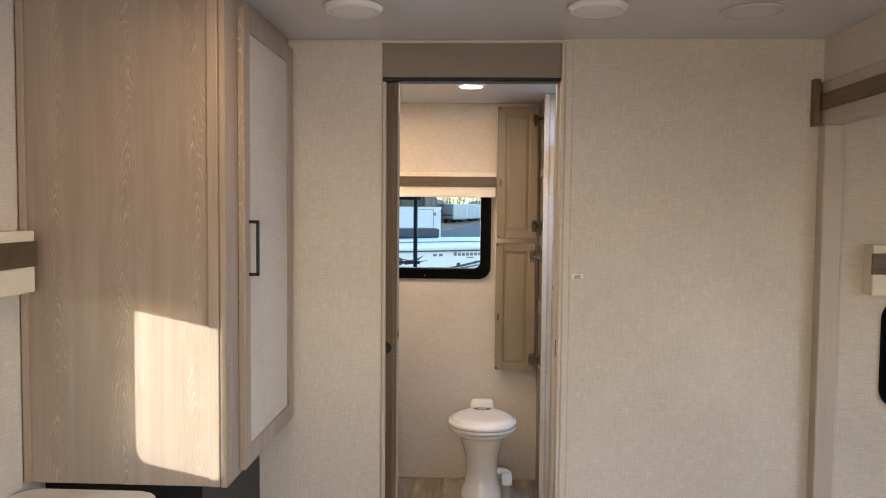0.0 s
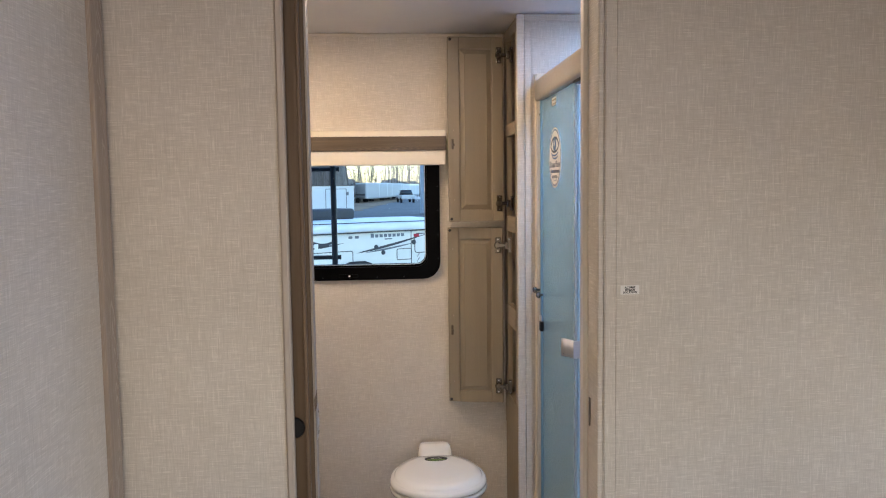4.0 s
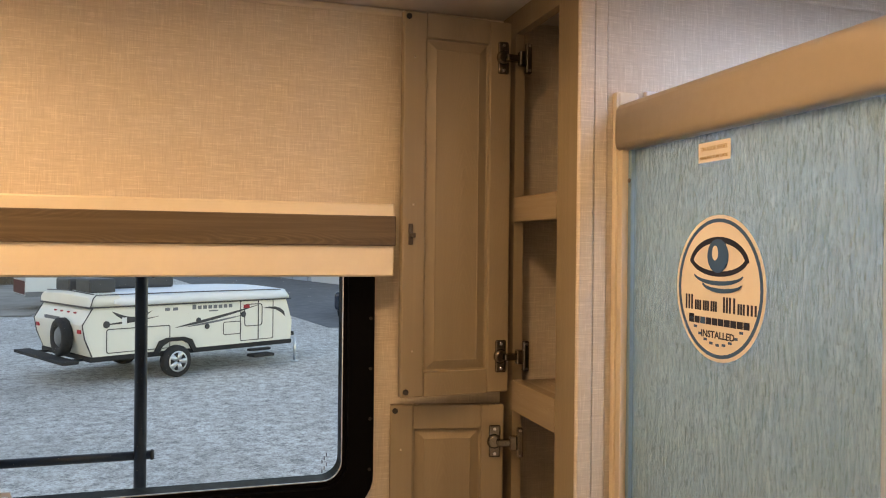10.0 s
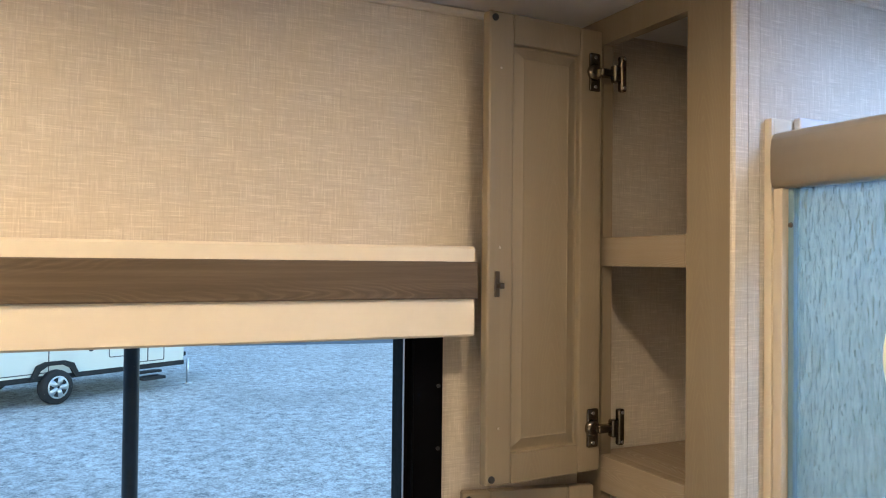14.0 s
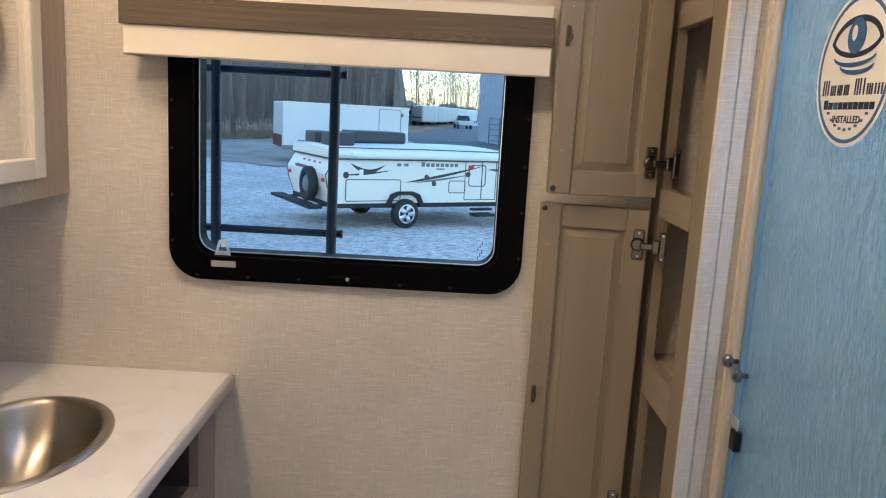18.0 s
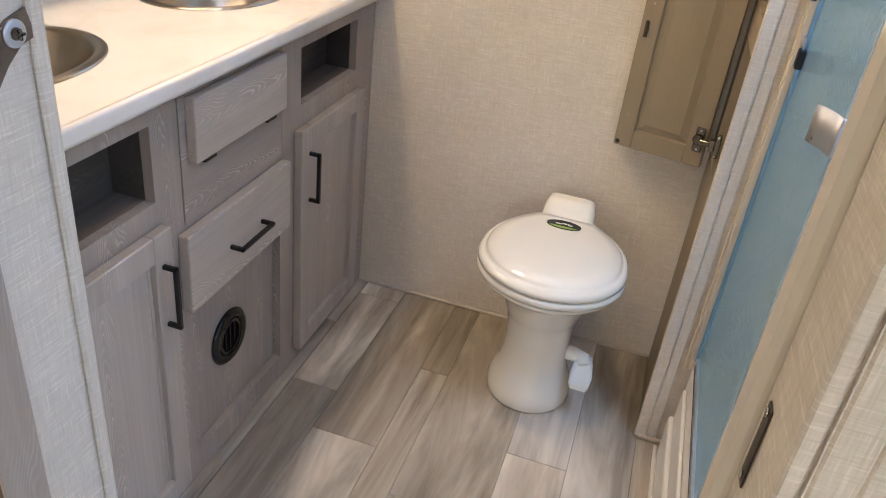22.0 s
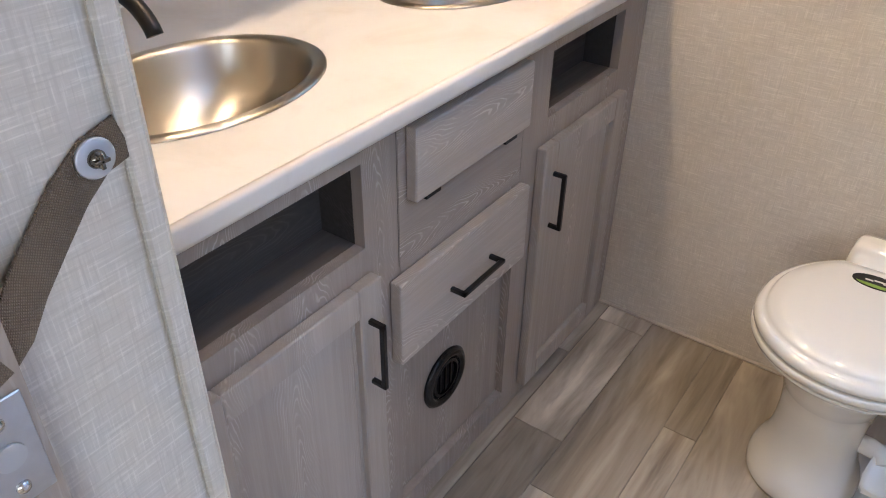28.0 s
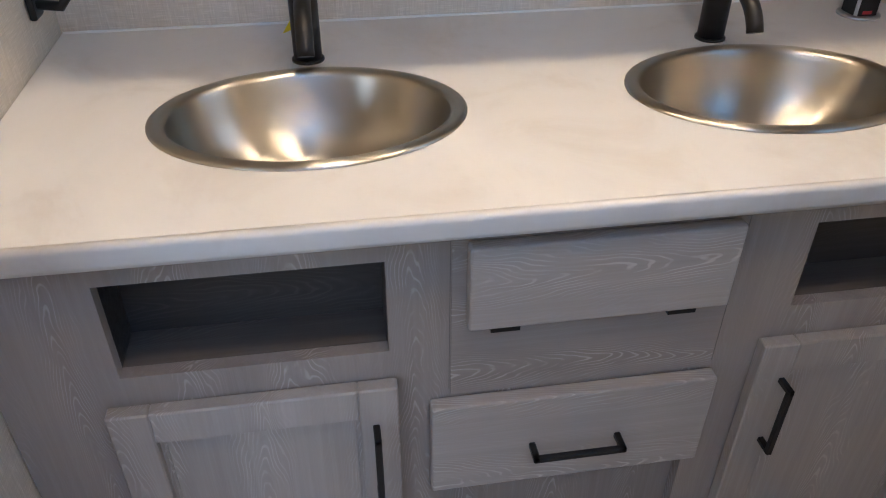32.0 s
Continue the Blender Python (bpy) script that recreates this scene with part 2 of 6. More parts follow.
def plain(name, color, rough, spread=0.06, scale=30.0, bump=0.03, metal=0.0, **more):
    """A nearly even surface with faint mottling and fine relief."""
    m = mat(name, color, rough, metal, **more)
    g = Graph(m)
    n = g.noise(scale, None, 4.0, 0.6)
    big = g.noise(scale * 0.13, None, 3.0, 0.5)
    lo, hi = (tuple(min(1.0, v * f) for v in color) for f in (1 - spread, 1 + spread))
    g.color(g.mix(0.5, g.ramp(n, (0.3, lo), (0.7, hi)), g.ramp(big, (0.3, lo), (0.7, hi))))
    g.rough(g.ramp(n, (0.2, min(1.0, rough * 1.15)), (0.8, rough * 0.85)))
    if bump:
        g.bump(n, bump, 0.001)
    return m


CEILING = plain("white_ceiling_board", (0.58, 0.57, 0.565), 0.34, 0.03, 6, 0.02)
CREAM = plain("cream_valance_wrap", (0.70, 0.63, 0.50), 0.55, 0.03, 60, 0.03)
HEADER = plain("taupe_header_board", (0.23, 0.19, 0.14), 0.5, 0.05, 30, 0.03)
JAMB = plain("smooth_beige_jamb", (0.62, 0.565, 0.47), 0.45, 0.05, 25, 0.02)
CHINA = plain("white_china", (0.75, 0.722, 0.645), 0.10, 0.01, 8, 0.0, Coat_Weight=0.5)
WHITE = plain("white_plastic", (0.78, 0.77, 0.74), 0.35, 0.02, 20, 0.0)
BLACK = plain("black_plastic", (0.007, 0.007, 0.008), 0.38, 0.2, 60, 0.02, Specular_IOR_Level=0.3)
FRAME = plain("black_window_frame", (0.0018, 0.0018, 0.0022), 0.45, 0.2, 80, 0.03, Specular_IOR_Level=0.04)
BARS = plain("dark_navy_bar", (0.012, 0.019, 0.034), 0.42, 0.2, 80, 0.0, Specular_IOR_Level=0.3)
MATTE = plain("matte_black_metal", (0.018, 0.017, 0.017), 0.42, 0.15, 150, 0.02, 0.4)
CHROME = mat("chrome", (0.72, 0.72, 0.73), 0.12, 1.0)
NICKEL = mat("nickel_hinge", (0.21, 0.185, 0.15), 0.24, 1.0)
BRONZE = plain("dark_bronze", (0.10, 0.08, 0.06), 0.38, 0.1, 90, 0.0, 0.8)
PLATE = plain("brushed_steel_plate", (0.56, 0.57, 0.58), 0.35, 0.06, 200, 0.02, 1.0)
RUBBER = plain("dark_rubber", (0.02, 0.02, 0.02), 0.8, 0.2, 60, 0.0)
YELLOW = mat("yellow_tag", (0.80, 0.68, 0.02), 0.5)
RED = mat("red_plastic", (0.45, 0.02, 0.03), 0.4)
PAPER = plain("cream_label", (0.78, 0.75, 0.69), 0.6, 0.02, 100, 0.0)
INK = mat("dark_navy_ink", (0.012, 0.02, 0.05), 0.5)
BLUEINK = mat("blue_ink", (0.03, 0.11, 0.26), 0.5)
GOLDINK = mat("ochre_ink", (0.35, 0.22, 0.05), 0.5)
ALU = plain("satin_aluminium", (0.60, 0.62, 0.63), 0.32, 0.05, 120, 0.02, 0.9)
CURB = plain("white_acrylic", (0.78, 0.78, 0.77), 0.25, 0.02, 10, 0.0)
SMOKE = mat("smoked_chrome", (0.26, 0.26, 0.27), 0.14, 1.0)
MIRROR = mat("mirror", (0.86, 0.87, 0.87), 0.02, 1.0)

# Steel bowl, brushed round the bowl.
STEEL = mat("brushed_stainless", (0.50, 0.455, 0.375), 0.34, 1.0)
_g = Graph(STEEL)

_t = _g.n.new("ShaderNodeTangent")
_t.direction_type, _t.axis = 'RADIAL', 'Z'
_g.l.new(_t.outputs[0], _g.b.inputs["Tangent"])
_g.b.inputs["Anisotropic"].default_value = 0.88
_g.b.inputs["Anisotropic Rotation"].default_value = 0.25

# Counter: off-white laminate with faint warm clouds.
COUNTER = mat("off_white_laminate", (0.74, 0.70, 0.64), 0.38)
_g = Graph(COUNTER)
_a, _c = _g.noise(5.0, None, 6.0, 0.62, 0.7), _g.noise(26.0, None, 5.0, 0.7)
_k = _g.ramp(_a, (0.33, (0.65, 0.60, 0.535)), (0.47, (0.725, 0.69, 0.64)), (0.70, (0.755, 0.725, 0.685)))
_g.color(_g.mix(_g.math('MULTIPLY', _g.ramp(_c, (0.62, 0.0), (0.80, 1.0)), 0.25), _k, (0.58, 0.51, 0.42)))
_g.bump(_g.noise(300.0), 0.03, 0.0005)

# Marble print of the shower wall.
MARBLE = mat("white_marble_print", (0.82, 0.82, 0.84), 0.16)
_g = Graph(MARBLE)
_vein = _g.math('ABSOLUTE', _g.math('SUBTRACT', _g.noise(4.4, _g.mapped(turn=(0.5, 0.5, 0)), 4.0, 0.55, 0.8), 0.5))
_mask = _g.ramp(_g.noise(6.5, _g.mapped(at=(4.2, 1.3, 2.2)), 3.0, 0.55), (0.47, 0.0), (0.60, 1.0))
_speck = _g.ramp(_g.noise(24.0, _g.mapped(at=(1.7, 0.3, 5.2)), 3.0, 0.6), (0.46, 0.0), (0.62, 1.0))
_line = _g.math('MULTIPLY', _g.ramp(_vein, (0.0, 1.0), (0.020, 0.0)), _mask)
_dark = _g.math('MULTIPLY', _g.math('MULTIPLY', _g.ramp(_vein, (0.012, 1.0), (0.045, 0.0)), _mask), _speck)
_fine = _g.math('ABSOLUTE', _g.math('SUBTRACT', _g.noise(8.0, _g.mapped(at=(1.1, 7.3, 0.2)), 5.0, 0.6, 0.9), 0.5))
_thin = _g.math('MULTIPLY', _g.math('MULTIPLY', _g.ramp(_fine, (0.0, 1.0), (0.014, 0.0)), _mask), _speck)
_cloud = _g.mix(_g.math('MULTIPLY', _g.math('MULTIPLY', _g.ramp(_vein, (0.0, 1.0), (0.075, 0.0)), _mask), 0.6), (0.66, 0.675, 0.715), (0.56, 0.575, 0.62))
_k = _g.mix(_g.math('MULTIPLY', _line, 0.5), _cloud, (0.40, 0.41, 0.45))
_k = _g.mix(_g.math('MULTIPLY', _dark, 0.65), _k, (0.26, 0.27, 0.31))
_g.color(_g.mix(_g.math('MULTIPLY', _thin, 0.8), _k, (0.28, 0.29, 0.33)))

# Floor planks: greyed oak print, each plank its own shade and streaks.
PLANK = mat("greyed_oak_plank", (0.42, 0.37, 0.31), 0.42)
_g = Graph(PLANK)
_r = _g.random()
_s = _g.n.new("ShaderNodeCombineXYZ")
_g.l.new(_g.math('MULTIPLY', _r, 31.0), _s.inputs[0]), _g.l.new(_g.math('MULTIPLY', _r, 17.0), _s.inputs[1])
_f = _g.noise(1.0, _g.mapped((70, 5.0, 1), _s.outputs[0]), 4.0, 0.62, 0.5)
_bd = _g.noise(1.0, _g.mapped((8, 1.1, 1), _s.outputs[0]), 4.0, 0.58, 1.3)
_kn = _g.noise(1.0, _g.mapped((34, 4.5, 1), _s.outputs[0]), 4.0, 0.7, 1.0)
_base = _g.ramp(_bd, (0.30, (0.20, 0.167, 0.127)), (0.43, (0.32, 0.275, 0.215)), (0.55, (0.49, 0.432, 0.352)), (0.67, (0.72, 0.66, 0.56)))
_base = _g.mix(_g.math('MULTIPLY', _g.ramp(_f, (0.36, 0.0), (0.72, 1.0)), 0.28), _base, (0.68, 0.62, 0.53))
_base = _g.mix(_g.math('MULTIPLY', _g.ramp(_kn, (0.62, 0.0), (0.74, 1.0)), 0.30), _base, (0.17, 0.145, 0.115))
_tone = _g.ramp(_r, (0.0, (0.66, 0.64, 0.61)), (0.35, (1.06, 1.035, 0.99)), (0.7, (0.80, 0.80, 0.80)), (1.0, (1.12, 1.10, 1.06)))
_g.color(_g.mix(1.0, _base, _tone, 'MULTIPLY'))
_g.rough(_g.ramp(_f, (0.2, 0.50), (0.8, 0.34)))
_g.bump(_f, 0.08, 0.001)
JOINT = plain("dark_floor_joint", (0.17, 0.145, 0.12), 0.7, 0.1, 60, 0.0)

# Rain glass of the shower door, and clear panes.
RAIN = mat("rain_glass", (0.60, 0.80, 0.80), 0.16, 0.0, Transmission_Weight=0.72, IOR=1.35)
_g = Graph(RAIN)
_w = _g.noise(1.0, _g.mapped((60, 60, 16)), 2.0, 0.5)
_n = _g.noise(1.0, _g.mapped((220, 220, 44)), 1.0, 0.5, 0.7)
_h = _g.ramp(_g.mix(0.2, _n, _w), (0.36, 0.0), (0.50, 0.5), (0.64, 1.0))
_g.color(_g.ramp(_h, (0.0, (0.31, 0.485, 0.50)), (0.5, (0.385, 0.56, 0.58)), (1.0, (0.475, 0.65, 0.68))))
_g.bump(_h, 0.5, 0.003)
GLASS = mat("window_glass", (0.80, 0.94, 1.0), 0.0, 0.0, Transmission_Weight=1.0, IOR=1.03)
CLEAR = mat("clear_strip", (0.75, 0.85, 0.88), 0.12, 0.0, Transmission_Weight=0.6, IOR=1.2)

LENS = mat("lit_lamp_lens", (0.9, 0.85, 0.75), 0.4, 0.0, Emission_Color=(1.0, 0.75, 0.45, 1), Emission_Strength=37.0)
FROST = plain("frosted_lamp_lens", (0.72, 0.72, 0.71), 0.35, 0.02, 40, 0.0)
STRAP = mat("brown_webbing", (0.17, 0.125, 0.085), 0.85)
_g = Graph(STRAP)
_wv = _g.math('MULTIPLY', _g.wave(250.0, _g.mapped(turn=(0.6, 0, 0)), 0.0, axis='Y'), _g.wave(250.0, _g.mapped(turn=(0.6, 0, 0)), 0.0, axis='Z'))
_g.color(_g.ramp(_wv, (0.0, (0.135, 0.098, 0.066)), (0.6, (0.205, 0.155, 0.108))))
_g.bump(_wv, 0.6, 0.002)

# Outdoors.
GRAVEL = mat("grey_gravel", (0.30, 0.31, 0.32), 0.9)
_g = Graph(GRAVEL)
_st, _mid, _lg = _g.noise(34.0, None, 3.0, 0.7), _g.noise(7.0, None, 5.0, 0.75), _g.noise(0.35, None, 5.0, 0.6, 0.5)
_mx = _g.mix(0.5, _st, _mid)
_k = _g.ramp(_mx, (0.39, (0.26, 0.255, 0.25)), (0.50, (0.65, 0.62, 0.58)), (0.59, (0.92, 0.90, 0.86)))
_g.color(_g.mix(_g.math('MULTIPLY', _g.ramp(_lg, (0.42, 0.0), (0.68, 1.0)), 0.38), _k, (0.32, 0.30, 0.27)))
_g.bump(_mx, 0.9, 0.08)
ASPHALT = plain("worn_asphalt", (0.13, 0.135, 0.14), 0.85, 0.25, 3.0, 0.1)
BODY = plain("white_gelcoat", (0.64, 0.66, 0.65), 0.30, 0.03, 3.0, 0.0)
CANVAS = plain("white_roof_skin", (0.78, 0.81, 0.83), 0.5, 0.05, 4.0, 0.05)
SIDING = plain("pale_blue_metal_siding", (0.36, 0.43, 0.50), 0.5, 0.05, 0.6, 0.0)
TYRE = plain("tyre_rubber", (0.018, 0.018, 0.019), 0.75, 0.2, 30, 0.0)
DARKRED = mat("maroon_paint", (0.12, 0.02, 0.02), 0.4)
GREYPAINT = plain("grey_plastic", (0.16, 0.17, 0.18), 0.5, 0.1, 10, 0.0)
DARKCAR = mat("dark_blue_car_paint", (0.02, 0.03, 0.05), 0.2)
CARGLASS = mat("dark_car_glass", (0.02, 0.025, 0.03), 0.05)
BARK = plain("grey_brown_bark", (0.20, 0.168, 0.142), 0.9, 0.3, 2.0, 0.1)
BRUSH = mat("bare_winter_woods", (0.14, 0.12, 0.105), 1.0)
_g = Graph(BRUSH)
_v = _g.noise(1.0, _g.mapped((1.1, 1.1, 0.35)), 6.0, 0.75, 0.8)
_g.color(_g.ramp(_v, (0.32, (0.19, 0.158, 0.135)), (0.5, (0.235, 0.20, 0.172)), (0.7, (0.29, 0.248, 0.215))))
STEMS = plain("thin_grey_stems", (0.19, 0.160, 0.136), 1.0, 0.3, 1.5, 0.0)
LEAFLITTER = plain("brown_leaf_litter", (0.26, 0.175, 0.105), 1.0, 0.35, 2.0, 0.1)

# ---- building blocks ----


def box(bm, x0, y0, z0, x1, y1, z1, bevel=0.0, seg=2):
    """An upright box between two corners, with rounded edges if asked."""
    m = Matrix.LocRotScale(((x0 + x1) / 2, (y0 + y1) / 2, (z0 + z1) / 2), None, (abs(x1 - x0), abs(y1 - y0), abs(z1 - z0)))
    vs = bmesh.ops.create_cube(bm, size=1, matrix=m)["verts"]
    if bevel:
        es = list({e for v in vs for e in v.link_edges})
        bmesh.ops.bevel(bm, geom=es, offset=bevel, segments=seg, affect='EDGES', profile=0.5)
    return bm


def block(*corners, bevel=0.0, seg=2):
    return box(bmesh.new(), *corners, bevel=bevel, seg=seg)


def loft(bm, loops, close=True, caps=(True, True)):
    """Skin over loops with the same number of points."""
    rows = [[bm.verts.new(p) for p in loop] for loop in loops]
    n = len(rows[0])
    for a, b in zip(rows, rows[1:]):
        for i in range(n if close else n - 1):
            j = (i + 1) % n
            f = bm.faces.new((a[i], a[j], b[j], b[i]))
            f.smooth = True
    if caps[0]:
        bm.faces.new(rows[0][::-1])
    if caps[1]:
        bm.faces.new(rows[-1])
    return bm


def ellipse(cx, cy, z, rx, ry, n=40):
    return [(cx + rx * math.cos(2 * math.pi * i / n), cy + ry * math.sin(2 * math.pi * i / n), z) for i in range(n)]


def lathe(profile, n=32, axis='z', at=(0, 0, 0), caps=(True, True)):
    """A turned piece: (radius, height) pairs about an axis through at."""
    bm = bmesh.new()
    loops = []
    for r, h in profile:
        loop = []
        for i in range(n):
            a = 2 * math.pi * i / n
            u, v = r * math.cos(a), r * math.sin(a)
            p = {'z': (u, v, h), 'x': (h, u, v), 'y': (v, h, u)}[axis]
            loop.append(tuple(p[k] + at[k] for k in range(3)))
        loops.append(loop)
    return loft(bm, loops, True, caps)


def round_rect(w, h, r, n=6):
    """Outline of a rounded rectangle about 0, 0."""
    pts = []
    for cx, cy, a0 in ((w / 2 - r, h / 2 - r, 0), (-w / 2 + r, h / 2 - r, 90), (-w / 2 + r, -h / 2 + r, 180), (w / 2 - r, -h / 2 + r, 270)):
        pts += [(cx + r * math.cos(radians(a0 + 90 * i / n)), cy + r * math.sin(radians(a0 + 90 * i / n))) for i in range(n + 1)]
    return pts


def onto(axis, u, v, d):
    """A point of a plane across an axis: u along, v up, d on the axis."""
    return {'y': (u, d, v), 'x': (d, u, v), 'z': (u, v, d)}[axis]


def ring(axis, cu, cv, outer, inner, d0, d1):
    """A flat frame with a hole, outer and inner being outlines of equal count."""
    bm = bmesh.new()
    put = lambda pts, d: [onto(axis, cu + u, cv + v, d) for u, v in pts]
    loft(bm, [put(inner, d0), put(outer, d0), put(outer, d1), put(inner, d1), put(inner, d0)], True, (False, False))
    for f in bm.faces:
        f.smooth = False
    bmesh.ops.remove_doubles(bm, verts=bm.verts, dist=1e-5)
    return bm


def slab(axis, cu, cv, outline, d0, d1, bevel=0.0):
    """An outline pulled out to a thickness."""
    bm = bmesh.new()
    loft(bm, [[onto(axis, cu + u, cv + v, d) for u, v in outline] for d in (d0, d1)])
    for f in bm.faces:
        f.smooth = False
    if bevel:
        es = [e for e in bm.edges if len(e.link_faces) == 2 and any(len(f.verts) > 4 for f in e.link_faces)]
        bmesh.ops.bevel(bm, geom=es, offset=bevel, segments=2, affect='EDGES')
    return bm


def tube(bm, pts, r, n=12, taper=None):
    """A round bar along points."""
    pts = [Vector(p) for p in pts]
    loops = []
    ref = Vector((0.31, 0.17, 0.93))
    for i, p in enumerate(pts):
        d = (pts[min(i + 1, len(pts) - 1)] - pts[max(i - 1, 0)]).normalized()
        a = d.cross(ref).normalized()
        b = d.cross(a)
        q = r if taper is None else r * taper[i]
        loops.append([p + q * (math.cos(2 * math.pi * k / n) * a + math.sin(2 * math.pi * k / n) * b) for k in range(n)])
    return loft(bm, loops)


def square_bar(bm, pts, half):
    """A square bar along points, as of cabinet pulls."""
    for a, b in zip(pts, pts[1:]):
        lo, hi = [min(p, q) - half for p, q in zip(a, b)], [max(p, q) + half for p, q in zip(a, b)]
        box(bm, *lo, *hi, bevel=half * 0.35, seg=1)
    return bm


def mesh_of(name, bm, material):
    bmesh.ops.recalc_face_normals(bm, faces=bm.faces)
    me = bpy.data.meshes.new(name)
    bm.to_mesh(me)
    bm.free()
    me.materials.append(material)
    return me


def thing(name, label, category, at=(0, 0, 0), group="", kind=""):
    """An Empty at a thing's base."""
    ob = new(name)
    ob.location = at
    ob.empty_display_size = 0.05
    return tagged(ob, label, category, group, kind)


def world_at(ob):
    p = Vector((0, 0, 0))
    while ob:
        p += ob.location
        ob = ob.parent
    return p


def part(name, bm, material, parent, label=""):
    """One mesh under a thing or a part; its geometry is given in world metres."""
    bmesh.ops.translate(bm, verts=bm.verts, vec=-world_at(parent))
    ob = new(name, mesh_of(name, bm, material))
    ob.parent = parent
    return tagged(ob, label)


def solid(name, bm, material, label, category, group="", kind=""):
    """A thing of one mesh."""
    return tagged(new(name, mesh_of(name, bm, material)), label, category, group, kind)


def words(name, text, size, material, parent, m, label="", bold=0.0):
    """Lettering in the built-in font as a thin mesh."""
    cu = bpy.data.curves.new(name, 'FONT')
    cu.body, cu.size, cu.extrude, cu.align_x, cu.align_y = text, size, 0.0002, 'CENTER', 'CENTER'
    cu.resolution_u, cu.offset = 2, bold * size
    tmp = new(name + "_curve", cu)
    me = bpy.data.meshes.new_from_object(tmp.evaluated_get(bpy.context.evaluated_depsgraph_get()))
    bpy.data.objects.remove(tmp)
    me.transform(Matrix.Translation(-world_at(parent)) @ m)
    me.materials.clear()
    me.materials.append(material)
    ob = new(name, me)
    ob.parent = parent
    return tagged(ob, label)


def holed(bm, axis, d0, d1, u0, u1, v0, v1, holes):
    """A wall across an axis with rectangular holes (u0, u1, v0, v1), as boxes butted end to end."""
    us = sorted({u0, u1, *(h[k] for h in holes for k in (0, 1))})
    for a, b in zip(us, us[1:]):
        cuts = sorted((h[2], h[3]) for h in holes if h[0] <= a + 1e-6 and h[1] >= b - 1e-6)
        z = v0
        for lo, hi in cuts + [(v1, v1)]:
            if lo > z + 1e-6:
                p, q = onto(axis, a, z, d0), onto(axis, b, lo, d1)
                box(bm, *p, *q)
            z = max(z, hi)
    bmesh.ops.remove_doubles(bm, verts=bm.verts, dist=1e-5)
    return bm


# ---- structure ----
WIN = (-0.60, 0.083, 1.06, 1.575)      # bathroom window hole: x, x, z, z
LWIN = (1.31, 1.632, 0.785, 1.29)    # main room side window hole: y, y, z, z
SWIN = (1.30, 1.90, 0.80, 1.14)       # slide-out end window hole: x, x, z, z

cut = lambda h: (h[0] + 0.025, h[1] - 0.025, h[2] + 0.025, h[3] - 0.025)   # hole behind the clamp frame
structure = lambda name, bm, m, label, cat: solid(name, bm, m, label, cat, kind="structure")

structure("wall_bath_end", holed(bmesh.new(), 'y', FAR, FAR + 0.05, BACK - 0.05, SBACK + 0.05, 0, CEIL, [cut(WIN)]), LINEN, "beige linen-print bathroom end wall with a window", "wall")
structure("wall_vanity_back", block(BACK - 0.05, INNER - 0.05, 0, BACK, FAR, CEIL), LINEN, "beige linen-print wall behind the vanity", "wall")
structure("wall_partition_left", block(LEFT, PART, 0, -0.2965, PART + 0.014, CEIL), LINEN, "beige linen-print partition beside the bathroom opening", "wall")
structure("wall_partition_right", block(0.2908, PART, 0, SLIDE + 0.06, 2.530, CEIL), LINEN, "beige linen-print partition beside the bathroom opening", "wall")
structure("wall_pocket_inner", block(BACK, 2.510, 0, -0.2715, INNER, CEIL), LINEN, "linen-print wall end on the vanity side of the sliding door", "wall")
structure("wall_header_over_opening", block(-0.300, PART + 0.006, 1.84, 0.290, 2.51, CEIL), HEADER, "taupe header board above the bathroom opening", "wall")
structure("wall_shower_end", block(0.336, SEND, 0, SBACK + 0.05, SEND + 0.015, CEIL), LINEN, "linen-print wall at the end of the shower", "wall")
structure("wall_shower_back", block(SBACK, 2.545, 0, SBACK + 0.05, SEND, CEIL), LINEN, "linen-print wall behind the shower", "wall")

bm = bmesh.new()
holed(bm, 'x', LEFT - 0.05, LEFT, -2.5, PART + 0.1, 0, CEIL, [cut(LWIN)])
structure("wall_room_side", bm, LINEN, "beige linen-print outer wall of the main room", "wall")
structure("wall_room_rear", holed(bmesh.new(), 'y', -2.5, -2.45, LEFT, 2.15, 0, CEIL, [(-0.85, 0.85, 0.97, 1.73)]), LINEN, "beige linen-print rear wall of the main room", "wall")
structure("wall_slide_outer", holed(bmesh.new(), 'x', 2.10, 2.15, -2.45, 2.42, 0, CEIL, [(-0.15, 1.35, 0.95, 1.55)]), LINEN, "linen-print outer wall of the slide-out", "wall")
structure("wall_slide_end", holed(bmesh.new(), 'y', 2.42, 2.47, 1.15, 2.15, 0, CEIL, [cut(SWIN)]), LINEN, "pale linen-print end wall of the slide-out", "wall")

